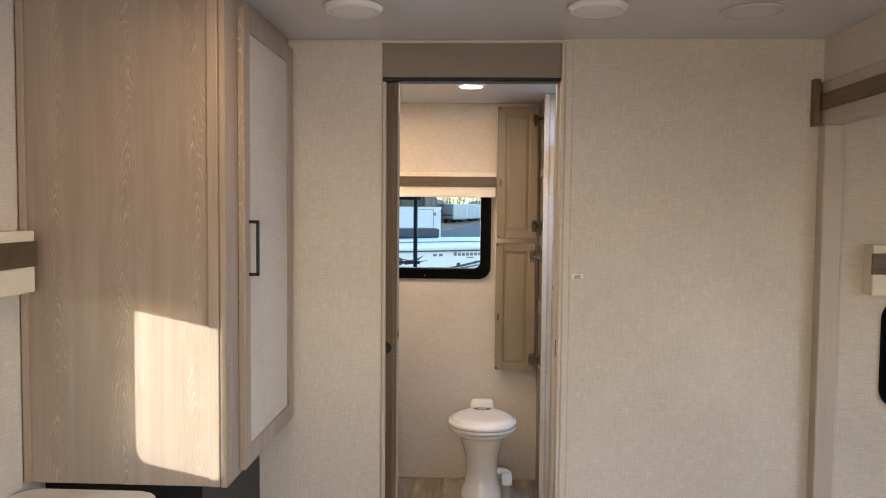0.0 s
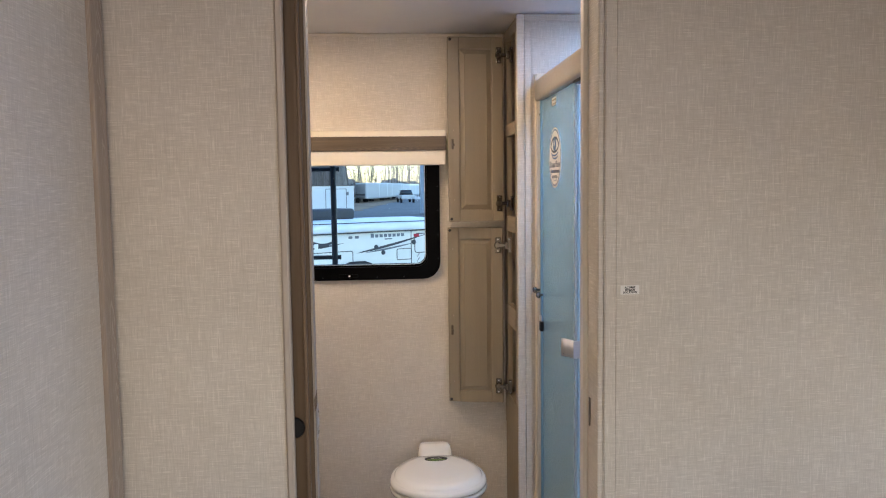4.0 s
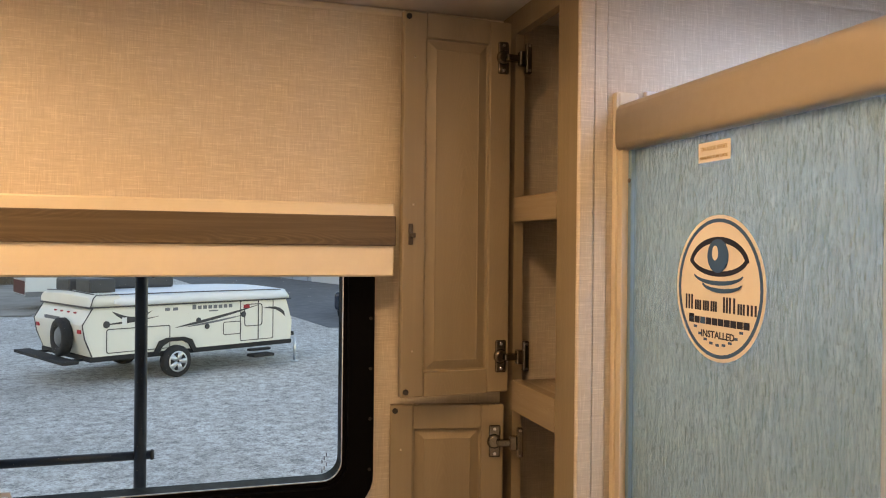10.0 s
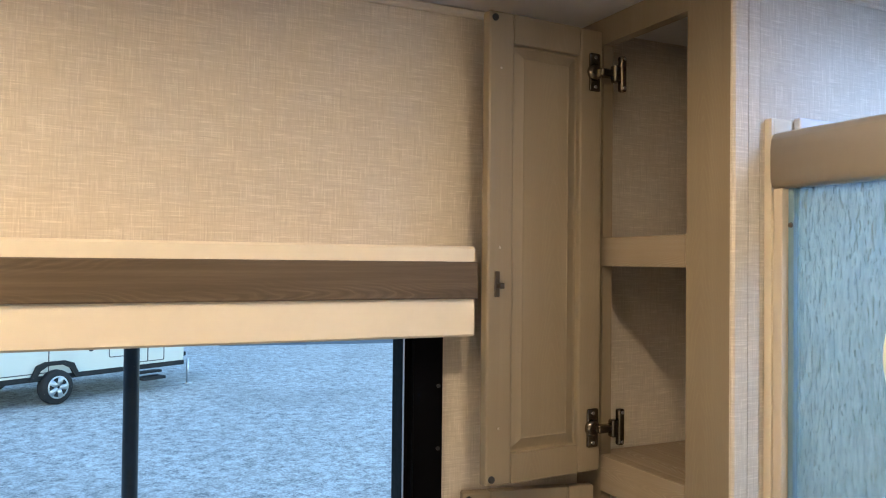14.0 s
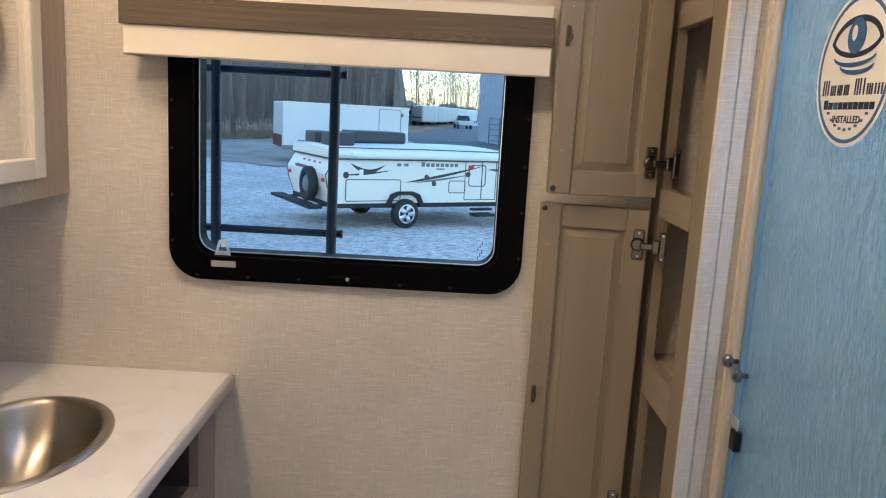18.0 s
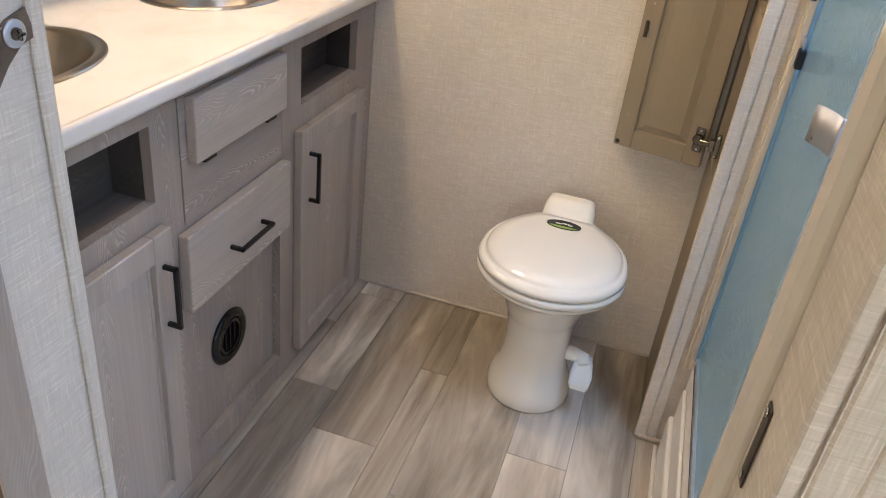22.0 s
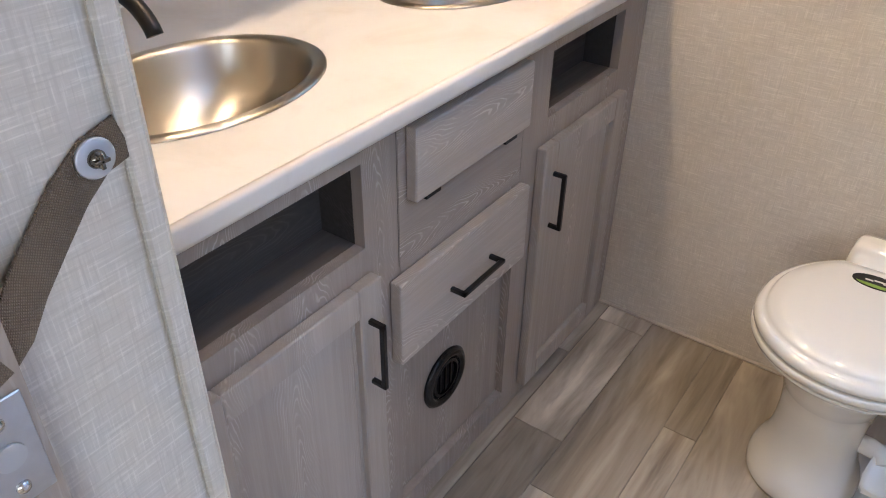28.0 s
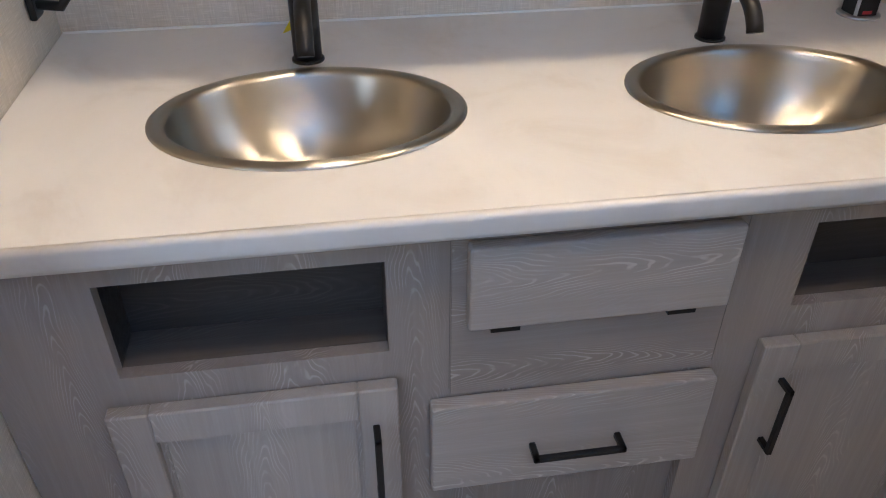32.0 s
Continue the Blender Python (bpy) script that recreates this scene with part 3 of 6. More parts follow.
# Ceiling in one mesh, with the skylight's shaft cut through over the shower.
bm = bmesh.new()
SKY = (0.52, 0.96, 2.77, 3.39)
for c in ((LEFT - 0.05, -2.5, 2.15, SKY[2]), (LEFT - 0.05, SKY[3], 2.15, FAR + 0.05), (LEFT - 0.05, SKY[2], SKY[0], SKY[3]), (SKY[1], SKY[2], 2.15, SKY[3])):
    box(bm, c[0], c[1], CEIL, c[2], c[3], CEIL + 0.05)
structure("ceiling", bm, CEILING, "smooth off-white ceiling board with a satin sheen", "ceiling")
bm = bmesh.new()
for c in ((SKY[0] - 0.02, SKY[2] - 0.02, SKY[0], SKY[3] + 0.02), (SKY[1], SKY[2] - 0.02, SKY[1] + 0.02, SKY[3] + 0.02), (SKY[0], SKY[2] - 0.02, SKY[1], SKY[2]), (SKY[0], SKY[3], SKY[1], SKY[3] + 0.02)):
    box(bm, c[0], c[1], CEIL + 0.05, c[2], c[3], CEIL + 0.2)
structure("skylight_shaft", bm, CURB, "white shaft of the shower skylight", "skylight")

floor = structure("floor", block(LEFT - 0.05, -2.5, -0.05, 2.15, FAR + 0.05, -0.004), JOINT, "greyed oak plank floor with dark joints", "floor")

# Trim: cove strips, corner strips, base strips.
def strip(name, label, *corners, m=TRIM, bevel=0.003):
    return structure(name, block(*corners, bevel=bevel, seg=1), m, label, "trim")


strip("trim_cove_bath_end", "narrow beige cove strip under the ceiling", BACK, FAR - 0.010, CEIL - 0.013, 0.300, FAR - 0.001, CEIL - 0.001, m=JAMB)
strip("trim_cove_shower_end", "narrow linen cove strip under the ceiling", 0.352, SEND - 0.008, CEIL - 0.025, SBACK - 0.002, SEND - 0.001, CEIL - 0.001, m=LINEN)
strip("trim_corner_shower", "narrow beige corner strip", 0.326, SEND - 0.010, 0.001, 0.352, SEND - 0.001, CEIL - 0.001, m=LINEN)
strip("trim_wall_strip_shower", "narrow linen strip beside the shower post", 0.352, SEND - 0.006, 0.001, 0.376, SEND - 0.001, CEIL - 0.026, m=LINEN)
strip("trim_cove_partition_left", "narrow cove strip under the ceiling", LEFT, PART - 0.006, CEIL - 0.008, -0.302, PART - 0.001, CEIL - 0.001, m=LINEN)
strip("trim_opening_left", "narrow beige edge strip of the opening", -0.2960, PART - 0.005, 0.001, -0.282, PART + 0.0165, 1.826)
strip("trim_opening_right", "linen-print jamb of the opening", 0.280, PART - 0.003, 0.001, 0.2905, 2.5050, 1.955, m=LINEN, bevel=0.002)
strip("trim_opening_right_nose", "rounded beige nose strip of the jamb", 0.272, 2.5065, 0.001, 0.2895, 2.538, 1.955, m=JAMB, bevel=0.005)
strip("trim_opening_right_batten", "narrow linen batten beside the opening", 0.2915, PART - 0.0035, 0.001, 0.315, PART - 0.0005, 1.955, m=LINEN)
strip("trim_header_track", "dark sliding-door track under the header", -0.297, PART + 0.010, 1.828, 0.278, 2.505, 1.8395, m=BLACK)
strip("trim_jamb_batten", "linen batten on the wall end", -0.2715, 2.5885, 0.001, -0.2675, 2.604, CEIL - 0.001, m=LINEN)
strip("trim_base_end", "thin cream base strip along the wall", -0.520, FAR - 0.009, 0.0, 0.332, FAR - 0.001, 0.009, m=TRIM)
strip("trim_base_cabinet", "thin base strip at the corner", 0.330, SEND - 0.016, 0.0, 0.398, SEND - 0.0085, 0.014, m=TRIM)
strip("trim_header_upper", "thin strip above the header", -0.300, PART + 0.001, CEIL - 0.012, 0.290, PART + 0.005, CEIL - 0.001, m=LINEN)

# Slide-out fascia and its upright.
fascia = thing("slide_fascia", "beige slide-out fascia with a walnut strip", "fascia", (SLIDE, 1.0, 1.69), kind="structure")
part("board", block(SLIDE, -2.45, 1.69, SLIDE + 0.06, PART - 0.002, 1.825, bevel=0.006), TRIM, fascia)
part("walnut_strip", block(SLIDE - 0.008, -2.45, 1.735, SLIDE - 0.001, PART - 0.002, 1.785, bevel=0.002), timber("walnut_strip_print", (0.105, 0.066, 0.038), (0.18, 0.118, 0.072), (0.26, 0.18, 0.115), 'y'), fascia, "walnut strip")
part("end_cap", block(SLIDE - 0.03, PART - 0.03, 1.685, SLIDE - 0.010, PART - 0.002, 1.832, bevel=0.003), DOORWOOD, fascia, "walnut end cap")
structure("wall_above_slide", block(SLIDE + 0.01, -2.45, 1.825, SLIDE + 0.06, PART, CEIL), LINEN, "linen-print wall over the slide-out", "wall")
strip("trim_slide_upright", "beige upright trim of the slide-out opening", SLIDE - 0.002, PART - 0.05, 0.0, SLIDE + 0.058, PART - 0.001, 1.689)
strip("trim_slide_flange", "narrow linen flange of the slide-out", SLIDE + 0.058, PART - 0.022, 0.0, SLIDE + 0.075, PART - 0.018, 1.689, m=LINEN)


# ---- windows ----
def rv_window(name, axis, d, hole, inside, label, bars=()):
    """A black framed window: clamp ring, inner sash, glass, with the room at the side that inside names."""
    u0, u1, v0, v1 = hole
    cu, cv, w, h = (u0 + u1) / 2, (v0 + v1) / 2, u1 - u0, v1 - v0
    ob = thing(name, label, "window", onto(axis, cu, v0, d), kind="structure")
    part("frame", ring(axis, cu, cv, round_rect(w + 0.010, h + 0.010, 0.064, 8), round_rect(w - 0.085, h - 0.085, 0.040, 8), d, d + 0.014 * inside), FRAME, ob, "black rounded clamp frame")
    part("sash", ring(axis, cu, cv, round_rect(w - 0.072, h - 0.072, 0.046, 8), round_rect(w - 0.100, h - 0.100, 0.034, 8), d - 0.045 * inside, d - 0.001 * inside), FRAME, ob)
    part("bead", ring(axis, cu, cv, round_rect(w - 0.076, h - 0.076, 0.044, 8), round_rect(w - 0.082, h - 0.082, 0.041, 8), d + 0.0135 * inside, d + 0.0150 * inside), FRAME, ob, "thin black bead")
    part("glazing_line", ring(axis, cu, cv, round_rect(w - 0.098, h - 0.098, 0.035, 8), round_rect(w - 0.1012, h - 0.1012, 0.0335, 8), d - 0.003 * inside, d - 0.0006 * inside), PLATE, ob, "thin pale glazing line")
    pane = part("pane", slab(axis, cu, cv, round_rect(w - 0.080, h - 0.080, 0.042, 8), d - 0.038 * inside, d - 0.034 * inside), GLASS, ob)
    pane.visible_shadow = False
    return ob


bath_window = rv_window("window_1", 'y', FAR, WIN, -1, "black framed sliding bathroom window above the toilet")
part("latch_housing", block(-0.290, FAR - 0.020, 1.065, -0.220, FAR - 0.0145, 1.078, bevel=0.003), FRAME, bath_window, "black slide latch")
part("latch_stud", lathe([(0.004, 0), (0.004, 0.003)], 12, 'y', (-0.252, FAR - 0.0255, 1.072)), CHROME, bath_window)
part("rating_label", block(-0.522, FAR - 0.0158, 1.082, -0.474, FAR - 0.0145, 1.094), plain("grey_rating_print", (0.34, 0.33, 0.31), 0.6, 0.05, 100, 0.0), bath_window, "small printed rating label")
# The tab's blue-grey colour stands for daylight passing through clear plastic.
part("pull_tab", ring('y', -0.503, 1.118, [(-0.016, -0.015), (0.016, -0.015), (0.008, 0.015), (-0.008, 0.015)], [(-0.010, -0.009), (0.010, -0.009), (0.005, 0.008), (-0.005, 0.008)], FAR - 0.004, FAR - 0.0005), plain("clear_grey_tab", (0.36, 0.42, 0.50), 0.3, 0.02, 20, 0.0), bath_window, "clear white pull tab")
bm = bmesh.new()
for i in range(6):
    box(bm, 0.002 + 0.004 * (i % 3), FAR + 0.0325, 1.115 + 0.006 * i, 0.004 + 0.004 * (i % 3), FAR + 0.0335, 1.122 + 0.006 * i)
part("glass_mark", bm, GREYPAINT, bath_window, "tiny printed mark on the glass")
bm = bmesh.new()
tube(bm, [(-0.43, FAR + 0.010, 1.100), (-0.415, FAR + 0.008, 1.110), (-0.40, FAR + 0.006, 1.112)], 0.0015, 6)
part("wire_clip", bm, RUBBER, bath_window)
bm = bmesh.new()
for i in range(7):
    for z, in ((WIN[2] + 0.004,),):
        tube(bm, [(-0.55 + 0.10 * i, FAR - 0.0145, z), (-0.55 + 0.10 * i, FAR - 0.0165, z)], 0.003, 8)
for sx in (WIN[0] + 0.002, WIN[1] - 0.002):
    for i in range(4):
        tube(bm, [(sx, FAR - 0.0145, 1.13 + 0.09 * i), (sx, FAR - 0.0165, 1.13 + 0.09 * i)], 0.003, 8)
part("frame_screws", bm, RUBBER, bath_window)

rv_window("window_2", 'x', LEFT, LWIN, 1, "black framed window in the main room's outer wall")
rv_window("window_3", 'y', 2.42, SWIN, -1, "black framed window in the slide-out's end wall")


def valance(axis, d, u0, u1, z0, z1, depth, inside, label, strip_m):
    """A boxed window valance with a walnut band."""
    name = "window_valance"
    ob = thing(name, label, "valance", onto(axis, (u0 + u1) / 2, z0, d))
    e = d + inside * depth
    h = z1 - z0
    for n, a, b in (("front_board", (u0, z0, e - inside * 0.012), (u1, z1, e)), ("top_board", (u0, z1 - 0.012, d + inside * 0.001), (u1, z1 - 0.001, e - inside * 0.0125)),
                    ("end_board", (u0, z0 + 0.001, d + inside * 0.001), (u0 + 0.012, z1 - 0.0125, e - inside * 0.0125)), ("end_board", (u1 - 0.012, z0 + 0.001, d + inside * 0.001), (u1, z1 - 0.0125, e - inside * 0.0125))):
        lo, hi = onto(axis, *a), onto(axis, *b)
        part(n, block(*map(min, lo, hi), *map(max, lo, hi), bevel=0.003, seg=1), CREAM, ob)
    lo, hi = onto(axis, u0 - 0.004, z0 + h * 0.42, e + inside * 0.0005), onto(axis, u1 + 0.001, z0 + h * 0.83, e + inside * 0.006)
    part("walnut_band", block(*map(min, lo, hi), *map(max, lo, hi), bevel=0.002), strip_m, ob, "walnut-print band")
    return ob


valance('y', FAR, -0.664, 0.108, 1.477, 1.602, 0.078, -1, "cream window valance with a walnut band above the bathroom window", WALNUT)
valance('x', LEFT, 1.09, 1.775, 1.205, 1.355, 0.06, 1, "cream window valance with a walnut band on the outer wall", WALNUT)
valance('y', 2.42, 1.232, 1.98, 1.16, 1.318, 0.06, -1, "cream window valance with a walnut band in the slide-out", WALNUT)

# ---- ceiling fittings ----
vent = thing("roof_vent", "square white roof vent trim in the bathroom ceiling", "roof vent", (-0.02, 3.04, CEIL))
part("trim_ring", ring('z', -0.02, 3.03, round_rect(0.44, 0.40, 0.02), round_rect(0.34, 0.30, 0.02), CEIL - 0.014, CEIL - 0.001), CEILING, vent)
part("screen", slab('z', -0.02, 3.03, round_rect(0.339, 0.299, 0.02), CEIL - 0.006, CEIL - 0.002), FROST, vent, "pale translucent vent screen")


def puck(x, y, r, lit, label, name="ceiling_light"):
    ob = thing(name, label, "ceiling light", (x, y, CEIL))
    part("rim", lathe([(r * 0.80, CEIL - 0.001), (r * 1.12, CEIL - 0.001), (r * 1.12, CEIL - 0.006), (r * 1.0, CEIL - 0.016), (r * 0.86, CEIL - 0.016), (r * 0.80, CEIL - 0.001)], 40, at=(x, y, 0), caps=(False, False)), WHITE, ob)
    part("lens", lathe([(r * 0.86, CEIL - 0.004), (r * 0.86, CEIL - 0.0145), (r * 0.70, CEIL - 0.0165), (r * 0.40, CEIL - 0.0175), (0.001, CEIL - 0.018)], 40, at=(x, y, 0)), LENS if lit else FROST, ob, "glowing lens" if lit else "unlit frosted lens")
    return ob


puck(-0.017, 3.30, 0.056, 1, "small lit round ceiling light in the bathroom")
for y in (3.05, 3.48):
    puck(-0.655, y, 0.056, 1, "small lit round ceiling light over the vanity")
puck(0.315, 3.10, 0.060, 0, "unlit frosted round ceiling light near the shower")
puck(-0.326, 2.035, 0.072, 0, "unlit white round ceiling light")
puck(0.329, 2.035, 0.072, 0, "unlit white round ceiling light")
# Unseen lamp, added to brighten the wardrobe's edge by the opening.
puck(-0.42, 1.50, 0.046, 1, "small lit round ceiling light before the wardrobe")
speaker = thing("ceiling_speaker", "flush white round ceiling speaker", "speaker", (0.757, 2.095, CEIL))
part("bezel", lathe([(0.076, CEIL - 0.001), (0.088, CEIL - 0.001), (0.086, CEIL - 0.006), (0.078, CEIL - 0.007), (0.076, CEIL - 0.001)], 40, at=(0.757, 2.095, 0), caps=(False, False)), CEILING, speaker)
part("grille", lathe([(0.077, CEIL - 0.001), (0.077, CEIL - 0.004), (0.05, CEIL - 0.006), (0.001, CEIL - 0.0065)], 40, at=(0.757, 2.095, 0)), CEILING, speaker)

# ---- main room ----
def handle(parent, a, b, out, label="matte black square bar pull"):
    """A square bar pull between two feet, standing off along out."""
    a, b, o = Vector(a), Vector(b), Vector(out)
    return part("handle", square_bar(bmesh.new(), [tuple(a), tuple(a + o), tuple(b + o), tuple(b)], 0.0042), MATTE, parent, label)


wardrobe = thing("wardrobe", "tall greige oak-print wardrobe hung above the floor with a linen-panel door", "wardrobe", (-0.86, 2.12, 0.716))
part("body", block(LEFT + 0.003, 1.81, 0.716, -0.617, PART - 0.002, CEIL - 0.002, bevel=0.002), PANEL, wardrobe)
part("side_batten", block(LEFT + 0.004, 1.803, 0.717, LEFT + 0.022, 1.8095, CEIL - 0.003, bevel=0.002), PANEL, wardrobe)
part("side_batten", block(-0.648, 1.803, 0.717, -0.620, 1.8095, CEIL - 0.003, bevel=0.003), PANEL, wardrobe)
part("face_frame", holed(bmesh.new(), 'x', -0.6165, -0.602, 1.804, PART - 0.003, 0.717, CEIL - 0.003, [(1.925, 2.40, 0.75, 1.90)]), PANEL, wardrobe)


def framed_door(parent, axis, d, t, u0, u1, v0, v1, rail, frame_m, panel_m, panel_label="", proud=1, inset=0.008):
    """A frame and panel door: stiles, rails and the sunk panel."""
    door = thing("door", "", "", onto(axis, (u0 + u1) / 2, v0, d))
    door.parent = parent
    door.location = door.location - world_at(parent)
    e = d + proud * t
    for n, c in (("stile", (u0, v0, u0 + rail, v1)), ("stile", (u1 - rail, v0, u1, v1)), ("rail", (u0 + rail, v0, u1 - rail, v0 + rail)), ("rail", (u0 + rail, v1 - rail, u1 - rail, v1))):
        lo, hi = onto(axis, c[0], c[1], d), onto(axis, c[2], c[3], e)
        part(n, block(*map(min, lo, hi), *map(max, lo, hi), bevel=0.002, seg=1), frame_m, door)
    lo, hi = onto(axis, u0 + rail - 0.001, v0 + rail - 0.001, d + proud * 0.001), onto(axis, u1 - rail + 0.001, v1 - rail + 0.001, e - proud * inset)
    part("panel", block(*map(min, lo, hi), *map(max, lo, hi)), panel_m, door, panel_label)
    return door


wdoor = framed_door(wardrobe, 'x', -0.6015, 0.018, 1.900, 2.424, 0.728, 1.925, 0.052, PANEL, LINEN, "linen-print door panel")
handle(wdoor, (-0.583, 1.940, 1.240), (-0.583, 1.940, 1.378), (0.022, 0, 0))

# Plain black block filling the space below the wardrobe.
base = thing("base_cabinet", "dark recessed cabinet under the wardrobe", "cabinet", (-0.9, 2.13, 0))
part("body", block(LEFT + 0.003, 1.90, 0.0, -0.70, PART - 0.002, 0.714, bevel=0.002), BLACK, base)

table = thing("dinette_table", "white laminate dinette table with rounded corners under the window", "table", (-0.95, 1.30, 0))
part("tabletop", slab('z', -0.9425, 1.315, round_rect(0.355, 0.97, 0.05, 8), 0.672, 0.705, 0.004), COUNTER, table)
part("leg", lathe([(0.09, 0.0), (0.09, 0.012), (0.032, 0.02), (0.032, 0.671)], 24, at=(-0.94, 1.30, 0)), ALU, table)

label = thing("sensor_label", "small white printed sensor label stuck on the partition", "label", (0.341, PART, 1.196))
part("paper", block(0.3235, PART - 0.0008, 1.1930, 0.3590, PART - 0.0001, 1.2100), PAPER, label)
for i, t in enumerate(("AC PREP", "SENSOR", "LOCATION")):
    words("lettering", t, 0.0052, RUBBER, label, pose(0.3412, PART - 0.0011, 1.2057 - 0.0045 * i, 90, 0, 0), "black capitals", 0.03)

# ---- sliding door, its catch and strap ----
slider = thing("sliding_door", "walnut-print sliding bathroom door pushed into its pocket", "door", (-0.6, 2.481, 0.0))
part("slab", block(-1.02, 2.460, 0.012, -0.2485, 2.502, 1.826, bevel=0.002, seg=1), DOORWOOD, slider)
part("edge_band", block(-0.248, 2.4605, 0.012, -0.2445, 2.5015, 1.826), EDGEWOOD, slider, "greyed oak edge band")
part("stop_strip", block(-0.262, 2.445, 0.02, -0.255, 2.4595, 1.82, bevel=0.002), DOORWOOD, slider)
catch = part("catch_plate", block(-0.244, 2.4685, 0.927, -0.2425, 2.4975, 0.990, bevel=0.0005, seg=1), PLATE, slider, "steel magnet catch plate")
part("magnet", lathe([(0.0075, 0), (0.0075, 0.0014)], 20, 'x', (-0.2424, 2.483, 0.9585)), ALU, catch)
for z in (0.938, 0.979):
    part("screw", lathe([(0.0038, 0), (0.0032, 0.0016), (0.001, 0.002)], 12, 'x', (-0.2424, 2.483, z)), CHROME, catch)
pull = part("finger_pull", lathe([(0.018, 0), (0.020, 0.004), (0.014, 0.007), (0.012, 0.001)], 24, 'y', (-0.284, 2.4555, 0.955)), BLACK, slider, "black round finger pull")
strike = thing("strike_plate", "bronze strike plate on the opening's jamb", "strike plate", (0.279, 2.487, 0.93))
part("plate", block(0.2785, 2.4825, 0.930, 0.2798, 2.4940, 0.986, bevel=0.0005, seg=1), BRONZE, strike)
for z in (0.936, 0.982):
    part("screw", lathe([(0.0025, 0), (0.003, -0.0012)], 12, 'x', (0.2784, 2.488, z)), CHROME, strike)

strap = thing("door_strap", "brown webbing strap screwed to the wall end to hold the door", "strap", (-0.270, 2.573, 1.066))
def ribbon(pts, half, up):
    """A flat band along points."""
    bm = bmesh.new()
    loops = []
    for i, p in enumerate(pts):
        p = Vector(p)
        d = (Vector(pts[min(i + 1, len(pts) - 1)]) - Vector(pts[max(i - 1, 0)])).normalized()
        s = d.cross(Vector(up)).normalized() * half
        o = Vector(up) * 0.0009
        loops.append([p - s - o, p + s - o, p + s + o, p - s + o])
    loft(bm, loops)
    for f in bm.faces:
        f.smooth = False
    return bm


part("webbing", ribbon([(-0.2690, 2.5905, 1.071), (-0.2690, 2.573, 1.066), (-0.2685, 2.556, 1.053), (-0.266, 2.540, 1.038), (-0.260, 2.522, 1.024), (-0.250, 2.507, 1.014), (-0.2455, 2.496, 1.009), (-0.2440, 2.480, 1.004), (-0.2440, 2.462, 1.000), (-0.2445, 2.452, 0.998)], 0.0115, (1, 0, 0)), STRAP, strap)
part("washer", lathe([(0.004, 0), (0.0105, 0), (0.0105, 0.0014), (0.0096, 0.0018), (0.004, 0.0018)], 28, 'x', (-0.2679, 2.573, 1.066), (False, False)), plain("zinc_washer", (0.66, 0.67, 0.68), 0.38, 0.05, 200, 0.0, 0.85), strap, "flat zinc washer")
screw = part("screw", lathe([(0.0048, 0), (0.0048, 0.0012), (0.003, 0.0034), (0.001, 0.0038)], 16, 'x', (-0.2664, 2.573, 1.066)), NICKEL, strap)
for a, b in ((0.0042, 0.0011), (0.0011, 0.0042)):
    part("screw_wing", block(-0.2652, 2.573 - a, 1.066 - b, -0.2605, 2.573 + a, 1.066 + b, bevel=0.0005, seg=1), NICKEL, screw)

# ---- vanity ----
VF = -0.518
vanity = thing("vanity_cabinet", "grey cerused oak double vanity cabinet with open cubbies", "vanity cabinet", (-0.78, 3.25, 0))
holes = [(2.737, 3.034, 0.656, 0.783), (3.528, 3.815, 0.662, 0.784), (3.100, 3.437, 0.060, 0.500)]
part("face_frame", holed(bmesh.new(), 'x', VF - 0.018, VF, INNER + 0.002, FAR - 0.002, 0.002, 0.829, holes), VANITY, vanity)
part("end_panel", block(BACK + 0.002, FAR - 0.016, 0.002, VF - 0.019, FAR - 0.002, 0.829), VANITY, vanity)
part("end_panel", block(BACK + 0.002, INNER + 0.002, 0.002, VF - 0.019, INNER + 0.016, 0.829), VANITY, vanity)
part("access_panel", block(VF - 0.034, 3.085, 0.05, VF - 0.019, 3.452, 0.512), VANITY, vanity, "recessed access panel")
# Oak darkened in colour to stand for the shade inside the cubbies.
SHADEPLY = timber("dim_oak_lining", (0.11, 0.087, 0.07), (0.15, 0.12, 0.096), (0.21, 0.175, 0.142), 'y')
SHADEBACK = timber("dark_oak_back", (0.04, 0.034, 0.03), (0.06, 0.051, 0.045), (0.096, 0.084, 0.074), 'y')
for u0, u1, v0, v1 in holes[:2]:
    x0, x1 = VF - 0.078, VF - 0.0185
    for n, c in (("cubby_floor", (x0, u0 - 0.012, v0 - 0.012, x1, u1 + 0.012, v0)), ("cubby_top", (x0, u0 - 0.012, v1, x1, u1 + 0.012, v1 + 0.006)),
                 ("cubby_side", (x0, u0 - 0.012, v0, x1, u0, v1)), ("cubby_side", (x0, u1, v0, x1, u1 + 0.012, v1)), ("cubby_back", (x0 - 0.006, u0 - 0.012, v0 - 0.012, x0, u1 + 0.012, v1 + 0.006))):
        part(n, block(*c), SHADEPLY if n == "cubby_floor" else SHADEBACK, vanity, "dark cubby lining")

for u0, u1, hy in ((2.714, 3.041, 3.013), (3.497, 3.833, 3.534)):
    d = framed_door(vanity, 'x', VF + 0.001, 0.020, u0, u1, 0.042, 0.616, 0.047, VANITY_DOOR, VANITY_DOOR, inset=0.012)
    for y in (u0 + 0.052, u1 - 0.055):
        part("panel_bead", block(VF + 0.0085, y, 0.0895, VF + 0.0105, y + 0.003, 0.5615, bevel=0.0005, seg=1), VANITY_DOOR, d)
    handle(d, (VF + 0.021, hy, 0.443), (VF + 0.021, hy, 0.555), (0.022, 0, 0))

